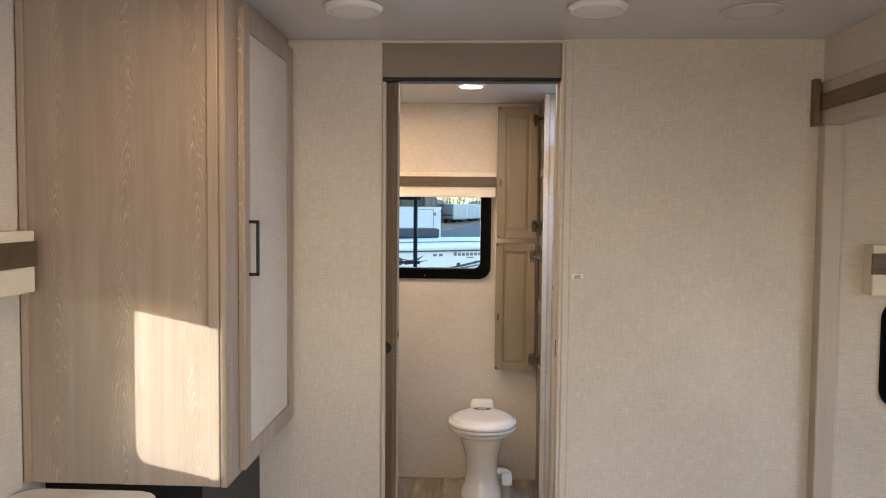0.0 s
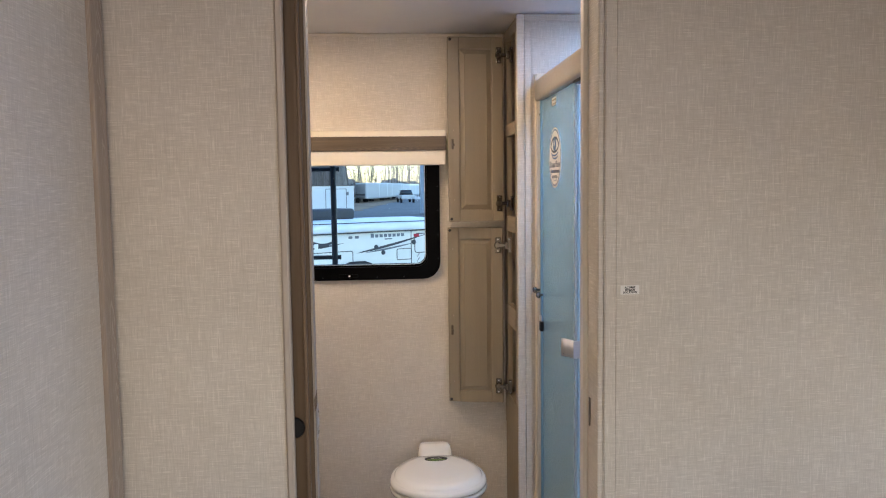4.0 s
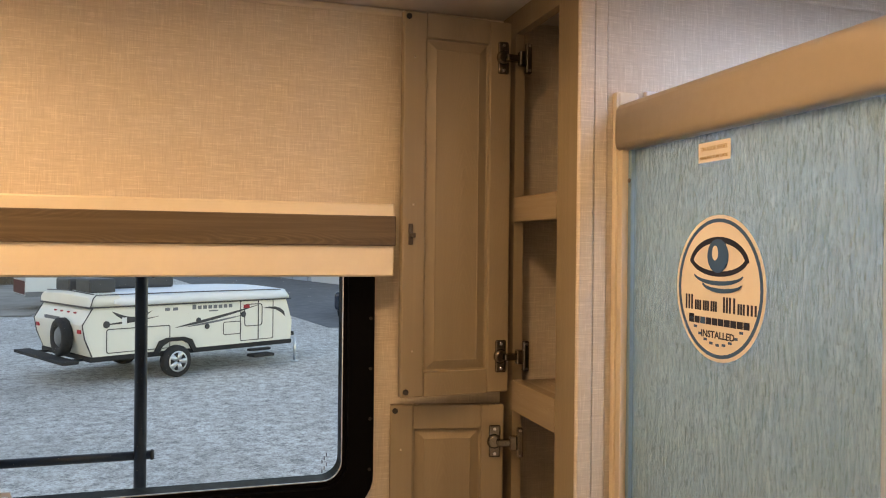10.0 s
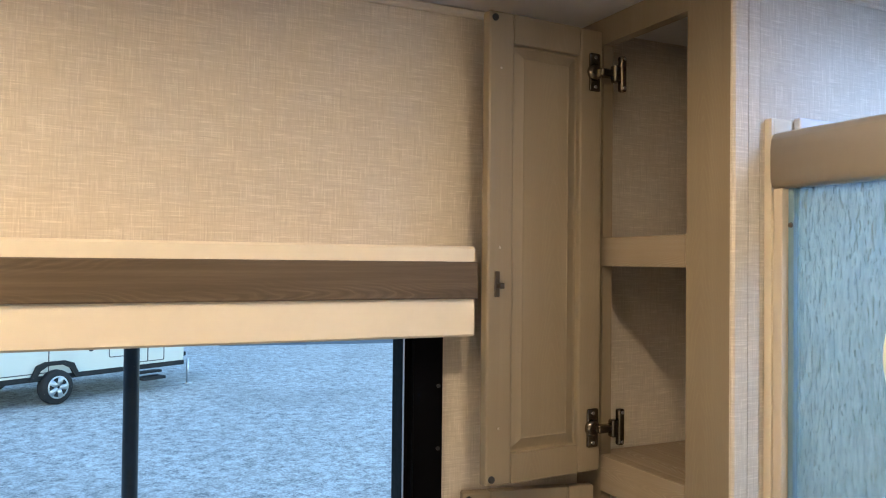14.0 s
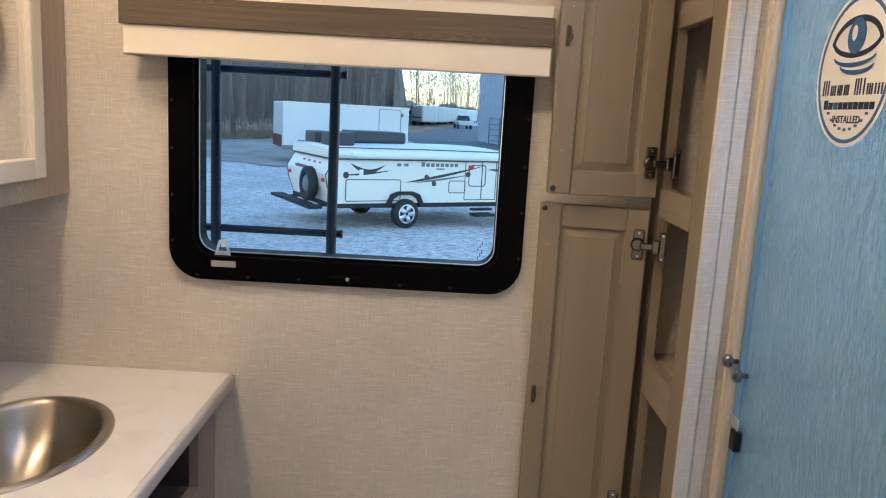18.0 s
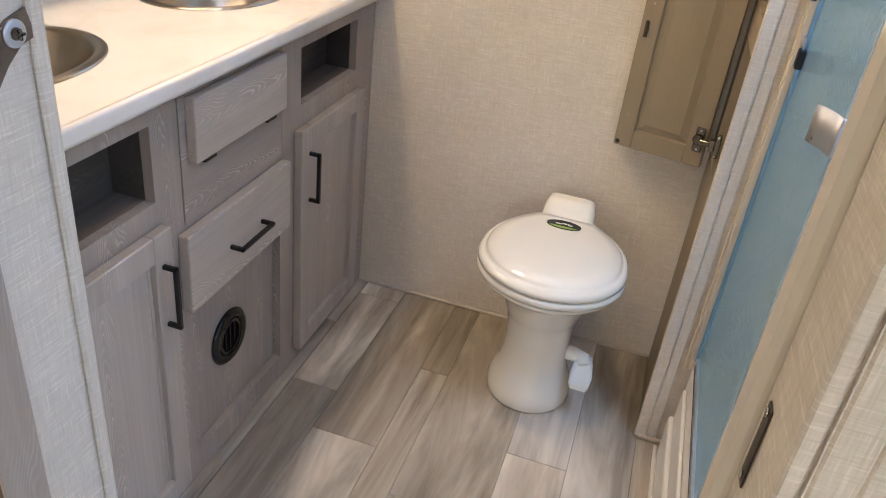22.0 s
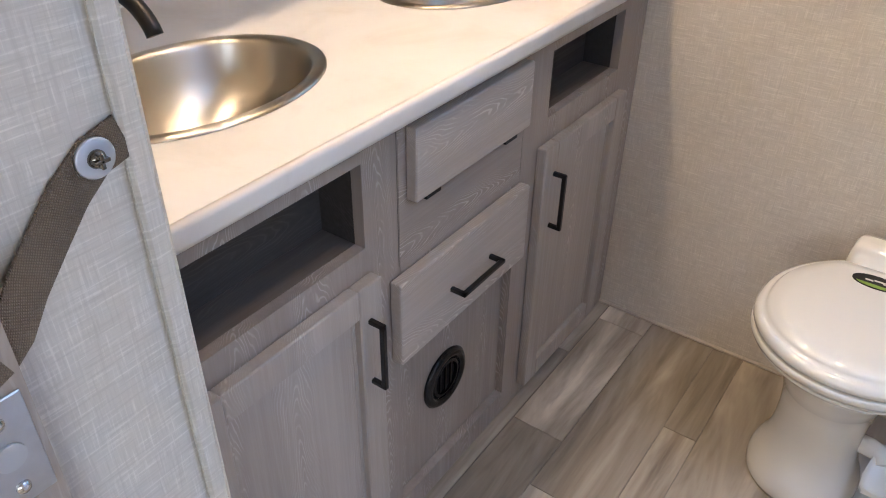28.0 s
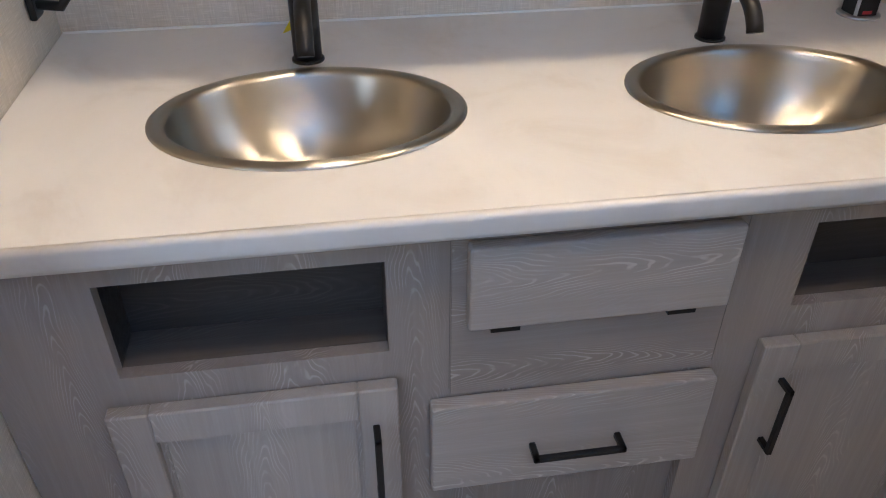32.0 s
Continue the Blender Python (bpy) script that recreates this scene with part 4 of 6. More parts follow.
for y in (3.1035, 3.4415):
    part("frame_seam", block(VF + 0.0002, y, 0.585, VF + 0.0008, y + 0.0006, 0.822), JOINT, vanity, "thin dark joint")
VANITY_RAIL = timber("grey_cerused_oak_rail", (0.265, 0.222, 0.19), (0.33, 0.28, 0.242), (0.54, 0.485, 0.43), 'y', grain=0.6, pore=0.75, column=0.045, arch=0.022)
part("middle_rail", block(VF + 0.0003, 3.1055, 0.5755, VF + 0.0012, 3.4405, 0.8225, bevel=0.0003, seg=1), VANITY_RAIL, vanity, "level-grained rail behind the drawer fronts")
tilt = part("tilt_front", block(VF + 0.0013, 3.122, 0.690, VF + 0.020, 3.430, 0.802, bevel=0.003), VANITY_H, vanity, "tilt-out drawer front")
for y in (3.165, 3.375):
    part("catch", block(VF + 0.001, y - 0.017, 0.6835, VF + 0.0178, y + 0.017, 0.6898), BLACK, tilt, "black plastic catch")
drawer = part("drawer_front", block(VF + 0.0013, 3.080, 0.420, VF + 0.022, 3.444, 0.573, bevel=0.003), VANITY_H, vanity)
handle(drawer, (VF + 0.022, 3.209, 0.490), (VF + 0.022, 3.322, 0.490), (0.024, 0, 0))

vent = thing("vent_outlet", "round black furnace vent in the vanity panel", "vent", (VF - 0.019, 3.249, 0.244))
VX = VF - 0.0188
GLOSSBLACK = plain("gloss_black_plastic", (0.006, 0.006, 0.007), 0.16, 0.1, 60, 0.0, Specular_IOR_Level=0.4)
part("flange", lathe([(0.044, 0.003), (0.062, 0.0), (0.063, 0.003), (0.057, 0.009), (0.048, 0.011), (0.043, 0.006)], 40, 'x', (VX, 3.249, 0.244), (False, False)), GLOSSBLACK, vent)
part("inner_ring", lathe([(0.030, 0.002), (0.041, 0.003), (0.040, 0.008), (0.033, 0.007)], 36, 'x', (VX, 3.249, 0.244), (False, False)), GLOSSBLACK, vent)
part("back", lathe([(0.045, 0.0), (0.045, 0.0015)], 32, 'x', (VX, 3.249, 0.244)), FRAME, vent)
for i in range(3):
    off = -0.016 + 0.016 * i
    w = math.sqrt(0.030 ** 2 - off ** 2)
    part("slat", block(VX + 0.002, 3.249 + off - 0.0018, 0.244 - w, VX + 0.005, 3.249 + off + 0.0018, 0.244 + w), GLOSSBLACK, vent)

# Worktop with two oval cut-outs, a rounded front edge and a small clipped corner.
SINKS = [(-0.730, 2.967), (-0.730, 3.560)]
TOP = 0.858
top = thing("worktop", "off-white laminate vanity worktop with rounded front edge", "worktop", (-0.75, 3.26, 0.822))
bm = bmesh.new()
N = 64
RX, RY = 0.128, 0.178
y_edges = [INNER + 0.0015, (SINKS[0][1] + SINKS[1][1]) / 2, FAR - 0.0015]
for (cx, cy), ya, yb in zip(SINKS, y_edges, y_edges[1:]):
    x0, x1 = BACK + 0.0015, -0.487
    inner, outer = [], []
    for i in range(N):
        a = 2 * math.pi * i / N
        c, s = math.cos(a), math.sin(a)
        inner.append((cx + RX * c, cy + RY * s))
        k = min(((x1 if c > 0 else x0) - cx) / c if abs(c) > 1e-6 else 1e9, ((yb if s > 0 else ya) - cy) / s if abs(s) > 1e-6 else 1e9)
        outer.append((cx + k * c, cy + k * s))
    for px, py in ((x0, ya), (x0, yb), (x1, ya), (x1, yb)):
        i = min(range(N), key=lambda q: (outer[q][0] - px) ** 2 + (outer[q][1] - py) ** 2)
        outer[i] = (px, py)
    rows = [[bm.verts.new((u, v, z)) for u, v in ol] for ol, z in ((outer, TOP), (inner, TOP), (inner, TOP - 0.0285), (outer, TOP - 0.0285))]
    for a, b in zip(rows, rows[1:] + rows[:1]):
        for i in range(N):
            j = (i + 1) % N
            bm.faces.new((a[i], a[j], b[j], b[i]))
part("deck", bm, COUNTER, top)
prof = [(-0.4875, TOP), (-0.4835, TOP)] + [(-0.4835 + 0.0065 * math.sin(radians(a)), TOP - 0.0065 + 0.0065 * math.cos(radians(a))) for a in range(15, 91, 15)] + [(-0.477, TOP - 0.022), (-0.480, TOP - 0.0285), (-0.4875, TOP - 0.0285)]
bm = bmesh.new()
loft(bm, [[(x, y, z) for x, z in prof] for y in (INNER + 0.0015, FAR - 0.0015)])
part("front_edge", bm, COUNTER, top)
part("caulk_line", block(BACK + 0.001, INNER + 0.003, TOP, BACK + 0.004, FAR - 0.002, TOP + 0.003), WHITE, top)


def basin(cx, cy):
    ob = thing("sink_basin", "oval brushed stainless steel drop-in basin", "sink", (cx, cy, TOP), "vanity basins")
    loops = []
    for rx, ry, z in ((0.1405, 0.191, 0.0005), (0.1405, 0.191, 0.0022), (0.1375, 0.188, 0.0042), (0.1255, 0.1755, 0.0038), (0.1215, 0.1715, 0.0024), (0.1195, 0.1695, -0.002), (0.1175, 0.167, -0.012), (0.113, 0.161, -0.035), (0.106, 0.152, -0.062), (0.088, 0.128, -0.087), (0.060, 0.088, -0.104), (0.026, 0.032, -0.111), (0.020, 0.020, -0.112)):
        loops.append(ellipse(cx, cy, TOP + z, rx, ry, 64))
    bm = bmesh.new()
    loft(bm, loops, True, (False, False))
    part("bowl", bm, STEEL, ob)
    d = part("drain", lathe([(0.022, 0.0), (0.023, 0.002), (0.017, 0.003), (0.014, -0.002), (0.002, -0.002)], 28, at=(cx, cy, TOP - 0.109)), CHROME, ob, "chrome drain")
    for i in range(5):
        a = 2 * math.pi * i / 5
        part("drain_hole", lathe([(0.0022, 0), (0.0022, 0.0006)], 8, at=(cx + 0.008 * math.cos(a), cy + 0.008 * math.sin(a), TOP - 0.1106)), RUBBER, d)
    return ob


def tap(cx, cy, tag):
    ob = thing("faucet", "matte black single-lever faucet" + (" with a yellow tag" if tag else ""), "faucet", (cx, cy, TOP), "vanity faucets")
    part("base_ring", lathe([(0.0225, 0.0), (0.0225, 0.003), (0.0205, 0.0045)], 32, at=(cx, cy, TOP)), MATTE, ob)
    part("body", lathe([(0.0195, 0.0), (0.0195, 0.125), (0.019, 0.126)], 32, at=(cx, cy, TOP + 0.004)), MATTE, ob)
    part("cap", lathe([(0.0185, 0.0), (0.0195, 0.0015), (0.0195, 0.024), (0.018, 0.026)], 32, at=(cx, cy, TOP + 0.131)), MATTE, ob)
    bm = bmesh.new()
    arc = [(cx + 0.010, cy, TOP + 0.088)] + [(cx + 0.046 + 0.073 * math.sin(radians(a)), cy, TOP + 0.029 + 0.062 * math.cos(radians(a))) for a in range(0, 76, 8)]
    tube(bm, arc, 0.0112, 16)
    part("spout", bm, MATTE, ob)
    bm = bmesh.new()
    tube(bm, [(cx + 0.014, cy + 0.006, TOP + 0.142), (cx + 0.054, cy + 0.038, TOP + 0.139)], 0.0042, 12)
    part("lever", bm, MATTE, ob)
    if tag:
        bm = bmesh.new()
        loft(bm, [[(cx - 0.022, cy - 0.008, TOP + 0.068), (cx - 0.022, cy - 0.003, TOP + 0.066), (cx - 0.024, cy - 0.016, TOP + 0.036), (cx - 0.024, cy - 0.032, TOP + 0.030)],
                  [(cx - 0.0235, cy - 0.008, TOP + 0.068), (cx - 0.0235, cy - 0.003, TOP + 0.066), (cx - 0.0255, cy - 0.016, TOP + 0.036), (cx - 0.0255, cy - 0.032, TOP + 0.030)]])
        part("tag", bm, YELLOW, ob, "yellow paper tag")
    return ob


for i, (cx, cy) in enumerate(SINKS):
    basin(cx, cy)
    tap(-0.907, cy, i == 0)

tower = thing("power_tower", "black pop-up power tower with sockets on the worktop", "power outlet", (-0.975, 3.845, TOP))
part("collar", lathe([(0.020, 0), (0.033, 0.0), (0.033, 0.003), (0.028, 0.005), (0.020, 0.003)], 32, at=(-0.975, 3.845, TOP), caps=(False, False)), PLATE, tower)
part("column", slab('z', -0.975, 3.845, round_rect(0.040, 0.040, 0.004, 3), TOP + 0.001, TOP + 0.152), ALU, tower, "satin edges of the square column")
part("front_plate", block(-0.9552, 3.829, TOP + 0.004, -0.9540, 3.861, TOP + 0.151), BLACK, tower, "black socket face")
part("side_plate", block(-0.991, 3.8242, TOP + 0.004, -0.959, 3.8248, TOP + 0.151), BLACK, tower, "black side face")
part("red_label", block(-0.9539, 3.836, TOP + 0.007, -0.9535, 3.852, TOP + 0.012), RED, tower, "small red label")
part("shoulder", slab('z', -0.975, 3.845, round_rect(0.048, 0.048, 0.008, 5), TOP + 0.1525, TOP + 0.163, 0.002), MATTE, tower)
part("neck", lathe([(0.016, 0.0), (0.016, 0.016)], 28, at=(-0.975, 3.845, TOP + 0.163)), BLACK, tower)
part("cap", lathe([(0.018, 0.0), (0.024, 0.001), (0.0245, 0.010), (0.022, 0.0135), (0.008, 0.0145)], 32, at=(-0.975, 3.845, TOP + 0.179)), PLATE, tower, "silver cap")
for z in (0.030, 0.112):
    s = part("socket", block(-0.9540, 3.833, TOP + z, -0.9528, 3.857, TOP + z + 0.024, bevel=0.0005, seg=1), MATTE, tower)
    for y in (3.839, 3.849):
        part("slot", block(-0.9527, y, TOP + z + 0.008, -0.9524, y + 0.002, TOP + z + 0.017), WHITE, s)
part("rating_strip", block(-0.9540, 3.834, TOP + 0.078, -0.9536, 3.856, TOP + 0.083), WHITE, tower, "white printed strip")
part("usb_port", block(-0.9540, 3.840, TOP + 0.094, -0.9532, 3.850, TOP + 0.099), PLATE, tower)

ringt = thing("towel_hook", "black towel hook on the wall beside the vanity", "towel hook", (-0.97, INNER, 0.93))
part("plate", block(-0.992, INNER + 0.0005, 0.912, -0.955, INNER + 0.010, 0.956, bevel=0.003), MATTE, ringt)
bm = bmesh.new()
tube(bm, [(-0.973, INNER + 0.009, 0.930), (-0.973, INNER + 0.040, 0.926), (-0.973, INNER + 0.050, 0.940)], 0.007, 12)
part("hook", bm, MATTE, ringt)

# Mirror cabinet over the vanity.
med = thing("mirror_cabinet", "greige wall cabinet with cream framed mirror doors", "mirror cabinet", (-0.93, 3.36, 1.211))
part("body", block(BACK + 0.002, 2.80, 1.211, -0.802, FAR - 0.002, CEIL - 0.10, bevel=0.002), PANEL, med)
for y0, y1 in ((3.36, 3.795), (2.90, 3.335)):
    d = framed_door(med, 'x', -0.801, 0.020, y0, y1, 1.252, CEIL - 0.14, 0.036, PALE, MIRROR, "mirror", inset=0.012)

# ---- toilet ----
TX = 0.052
toilet = thing("toilet", "white china foot-flush toilet with closed lid and round badge", "toilet", (TX, 3.66, 0))
bm = bmesh.new()
loft(bm, [ellipse(TX, cy, z, rx, ry, 48) for z, cy, rx, ry in (
    (0.001, 3.660, 0.100, 0.104), (0.010, 3.660, 0.104, 0.108), (0.030, 3.660, 0.104, 0.108), (0.052, 3.660, 0.099, 0.103), (0.070, 3.661, 0.091, 0.096), (0.092, 3.662, 0.0825, 0.089), (0.125, 3.663, 0.0785, 0.086), (0.165, 3.664, 0.0775, 0.085),
    (0.205, 3.662, 0.081, 0.088), (0.233, 3.659, 0.0855, 0.092), (0.237, 3.658, 0.087, 0.094), (0.262, 3.653, 0.093, 0.101), (0.290, 3.646, 0.101, 0.111), (0.312, 3.640, 0.109, 0.119), (0.324, 3.637, 0.118, 0.126), (0.332, 3.635, 0.132, 0.137), (0.341, 3.633, 0.149, 0.149), (0.350, 3.632, 0.158, 0.156), (0.356, 3.632, 0.160, 0.157))])
part("bowl", bm, CHINA, toilet)


def egg(z, k, dx=0.0, n=56):
    """Outline of seat and lid: round in front, drawn in towards the hinge."""
    pts = []
    for i in range(n):
        a = 2 * math.pi * i / n
        y = -math.cos(a)
        w = 0.168 * (abs(math.sin(a)) ** 0.97 if y < 0 else (1.0 - 0.58 * y ** 2.5) * min(1.0, (math.pi - a if a < math.pi else a - math.pi) * 6))
        pts.append((TX + math.copysign(w * k, math.sin(a)), 3.635 + (0.163 if y < 0 else 0.200) * y * k, z))
    return pts


bm = bmesh.new()
loft(bm, [egg(0.3565, 0.955), egg(0.359, 0.99), egg(0.367, 1.008), egg(0.3735, 1.0), egg(0.3755, 0.985), egg(0.3757, 0.93)])
part("seat", bm, CHINA, toilet)
bm = bmesh.new()
loft(bm, [egg(0.3765, 0.93), egg(0.3785, 0.955), egg(0.3795, 0.985), egg(0.382, 0.998), egg(0.391, 0.995), egg(0.397, 0.965), egg(0.3990, 0.935), egg(0.3992, 0.915), egg(0.4045, 0.895), egg(0.411, 0.865), egg(0.416, 0.72), egg(0.4175, 0.45), egg(0.418, 0.1)])
lid = part("lid", bm, CHINA, toilet)
bm = bmesh.new()
loft(bm, [[(TX + x * k, 3.838 + y * q + d, z) for x, y in round_rect(0.128, 0.074, 0.022, 5)] for z, k, q, d in ((0.345, 1.0, 1.0, 0.0), (0.405, 0.99, 0.98, 0.0), (0.424, 0.95, 0.86, 0.003), (0.437, 0.89, 0.72, 0.006), (0.444, 0.80, 0.56, 0.008), (0.446, 0.60, 0.30, 0.009))])
part("hinge_block", bm, CHINA, toilet)
part("rear_shelf", block(TX - 0.085, 3.70, 0.315, TX + 0.085, 3.850, 0.372, bevel=0.02, seg=3), CHINA, toilet)
badge = part("badge", slab('z', TX + 0.0, 3.752, [(0.041 * math.cos(2 * math.pi * i / 32), 0.021 * math.sin(2 * math.pi * i / 32)) for i in range(32)], 0.4165, 0.4190), BLACK, lid, "oval dark badge with a green lower rim")
bm = bmesh.new()
loft(bm, [[(TX + 0.033 * math.cos(math.pi + math.pi * i / 16), 3.7425 + 0.0095 * math.sin(math.pi + math.pi * i / 16), z) for i in range(17)] for z in (0.4191, 0.4195)])
part("green_rim", bm, mat("green_print", (0.25, 0.40, 0.06), 0.4), badge)
bm = bmesh.new()
for i, (x, w) in enumerate(((-0.013, 0.013), (0.004, 0.018), (0.015, 0.010))):
    box(bm, TX + x - w / 2, 3.7505 + 0.003 * (i % 2), 0.4191, TX + x + w / 2, 3.7550 + 0.003 * (i % 2), 0.4195)
part("white_mark", bm, WHITE, badge)
pedal = part("pedal_arm", tube(bmesh.new(), [(TX + 0.060, 3.662, 0.134), (TX + 0.095, 3.656, 0.137), (TX + 0.118, 3.646, 0.136), (TX + 0.124, 3.630, 0.128)], 0.019, 16, [1, 1, 0.95, 0.8]), CHINA, toilet)
bm = bmesh.new()
loft(bm, [[(TX + 0.122 + a * w, 3.600 + d, z + 0.006 * a * a) for a in (-1, -0.6, 0, 0.6, 1)] + [(TX + 0.122 + a * w, 3.600 + d, z - 0.009) for a in (1, 0, -1)] for d, w, z in ((0.048, 0.016, 0.142), (0.026, 0.022, 0.130), (0.004, 0.026, 0.114), (-0.012, 0.024, 0.104), (-0.018, 0.018, 0.101))])
part("pedal", bm, CHINA, pedal)
part("waist_seam", lathe([(0.0875, 0.0), (0.0882, 0.0012), (0.0875, 0.0024)], 40, at=(TX, 3.660, 0.236), caps=(False, False)), GREYPAINT, toilet)

# ---- linen cabinet beside the shower ----
CX = 0.334
linen_cab = thing("linen_cabinet", "tall tan oak-print linen cabinet with both doors open", "cabinet", (0.5, 3.76, 0))
opens = [(3.679, 3.860, a, b) for a, b in ((1.620, 1.918), (1.288, 1.576), (0.962, 1.233), (0.625, 0.890))]
part("face_frame", holed(bmesh.new(), 'x', CX, CX + 0.018, SEND + 0.0005, FAR - 0.0015, 0.50, CEIL - 0.001, opens), CABINET, linen_cab)
part("lower_panel", block(CX + 0.001, SEND + 0.0165, 0.002, CX + 0.018, FAR - 0.010, 0.4995), CABINET, linen_cab)
for a, b in ((1.577, 1.619), (1.234, 1.287), (0.891, 0.961)):
    part("rail", block(CX - 0.0012, 3.680, a, CX + 0.001, 3.859, b), CABINET_H, linen_cab)
part("back_panel", block(CX + 0.30, SEND + 0.017, 0.5, CX + 0.31, FAR - 0.002, CEIL - 0.001), LINEN, linen_cab)
part("side_panel", block(CX + 0.019, SEND + 0.0165, 0.5, CX + 0.299, SEND + 0.022, CEIL - 0.001), LINEN, linen_cab)
for z in (1.600, 1.262, 0.935, 0.600):
    part("shelf", block(CX + 0.019, SEND + 0.023, z, CX + 0.299, FAR - 0.002, z + 0.014), CABINET_H, linen_cab)


def hinge(parent, x, y, z):
    """A cup hinge of an open door: plate, arm and cup flange."""
    h = part("hinge", block(x - 0.027, y - 0.008, z - 0.0285, x - 0.007, y - 0.005, z + 0.0285, bevel=0.0025, seg=2), NICKEL, parent, "shiny nickel cup hinge")
    part("cup", lathe([(0.012, 0), (0.013, -0.004), (0.009, -0.009)], 20, 'y', (x - 0.018, y - 0.005, z)), NICKEL, h)
    bm = bmesh.new()
    box(bm, x - 0.014, y - 0.021, z - 0.007, x + 0.012, y - 0.009, z + 0.005, bevel=0.002, seg=1)
    box(bm, x + 0.008, y - 0.024, z - 0.014, x + 0.021, y - 0.012, z + 0.012, bevel=0.002, seg=1)
    part("arm", bm, NICKEL, h)
    part("mount", block(x + 0.0205, y - 0.024, z - 0.027, x + 0.032, y - 0.014, z + 0.027, bevel=0.002, seg=1), NICKEL, h)
    for s in (-0.022, 0.022):
        part("screw", lathe([(0.0035, 0), (0.0028, -0.0018)], 12, 'y', (x - 0.017, y - 0.008, z + s)), CHROME, h)
        part("screw", lathe([(0.0032, 0), (0.0026, -0.0018)], 12, 'y', (x + 0.026, y - 0.024, z + s)), CHROME, h)


def cab_door(y_free, y_hinge, z0, z1, catch_z, cabinet, w):
    """An open raised-panel door seen from its inside face; its back faces the end wall."""
    x1, t = 0.318, 0.018
    door = thing("door", "", "", (x1, y_hinge, z0))
    door.parent = cabinet
    door.location = door.location - world_at(cabinet)
    x0, r = x1 - w, 0.042
    y0, y1 = y_hinge - t, y_hinge
    part("stile", block(x0, y0, z0, x0 + r, y1, z1, bevel=0.003), CABINET, door)
    part("stile", block(x1 - r, y0, z0, x1, y1, z1, bevel=0.003), CABINET, door)
    for a, b in ((z0, z0 + r), (z1 - r, z1)):
        part("rail", block(x0 + r, y0 + 0.0004, a, x1 - r, y1, b, bevel=0.001, seg=1), CABINET, door)
    bm = bmesh.new()
    i0, i1, j0, j1 = x0 + r - 0.001, x1 - r + 0.001, z0 + r - 0.001, z1 - r + 0.001
    rect = lambda k, y: [(i0 + k, y, j0 + k), (i1 - k, y, j0 + k), (i1 - k, y, j1 - k), (i0 + k, y, j1 - k)]
    loft(bm, [rect(0, y1 - 0.001), rect(0, y0 + 0.009), rect(0.004, y0 + 0.010), rect(0.020, y0 + 0.004), rect(0.022, y0 + 0.0045)])
    for f in bm.faces:
        f.smooth = False
    part("raised_panel", bm, CABINET, door)
    for z in (z0 + 0.010, z1 - 0.010):
        part("bumper", lathe([(0.0052, 0), (0.0048, -0.002), (0.002, -0.003)], 14, 'y', (x0 + 0.009, y0, z)), RUBBER, door, "dark round bumper")
    c = part("roller_catch", block(x0 + 0.011, y0 - 0.003, catch_z - 0.018, x0 + 0.019, y0, catch_z + 0.018, bevel=0.001, seg=1), BRONZE, door, "bronze roller catch")
    part("tongue", block(x0 + 0.013, y0 - 0.012, catch_z - 0.006, x0 + 0.021, y0 - 0.0025, catch_z + 0.002, bevel=0.001, seg=1), BRONZE, c)
    for z in (z0 + 0.065, z1 - 0.065):
        hinge(door, x1, y0 + 0.004, z)
    for k in range(3):
        part("screw_dimple", lathe([(0.002, 0), (0.001, -0.0006)], 8, 'y', (x0 + 0.020, y0, z0 + (z1 - z0) * (0.12 + 0.38 * k))), TRIM, door)
    door.rotation_euler = (0, 0, math.atan2(-(y_free - (y_hinge - t)), w))
    return door


cab_door(3.829, 3.862, 1.270, 1.932, 1.550, linen_cab, 0.203)
cab_door(3.892, 3.868, 0.588, 1.246, 0.862, linen_cab, 0.205)

# ---- shower ----
surround = thing("shower_surround", "glossy white marble-print shower surround in moulded courses", "shower surround", (0.75, 3.1, 0.3), kind="structure")
COURSES = [0.30, 0.53, 0.76, 0.90, 1.034, 1.126, 1.259, 1.396, 1.531, 1.66, 1.770]
for z0, z1 in zip(COURSES, COURSES[1:]):
    part("course", block(SHOWER + 0.035, SEND - 0.012, z0, SBACK - 0.013, SEND - 0.001, z1, bevel=0.0025), MARBLE, surround)
    part("course", block(SBACK - 0.012, 2.560, z0, SBACK - 0.001, SEND - 0.013, z1, bevel=0.0025), MARBLE, surround)
    part("course", block(SHOWER + 0.035, 2.5465, z0, SBACK - 0.013, 2.559, z1, bevel=0.0025), MARBLE, surround)
bm = bmesh.new()
curve = [(SBACK - 0.0125 - 0.075 * (1 - math.sin(radians(a))), SEND - 0.0125 - 0.075 * (1 - math.cos(radians(a)))) for a in range(0, 91, 10)]
loft(bm, [[(x, y, z) for x, y in curve + [(SBACK - 0.012, SEND - 0.012)]] for z in (0.299, 1.769)])
part("corner_cove", bm, MARBLE, surround, "rounded white corner of the surround")
part("hook_knob", lathe([(0.003, 0.0), (0.0035, -0.003), (0.005, -0.005), (0.0045, -0.008), (0.001, -0.009)], 20, 'y', (0.867, SEND - 0.0125, 1.318)), CURB, surround, "small white knob")
part("hook_knob", lathe([(0.003, 0.0), (0.0035, -0.003), (0.005, -0.005), (0.0045, -0.008), (0.001, -0.009)], 20, 'y', (0.608, SEND - 0.0125, 0.953)), CURB, surround, "small white knob")
bm = bmesh.new()
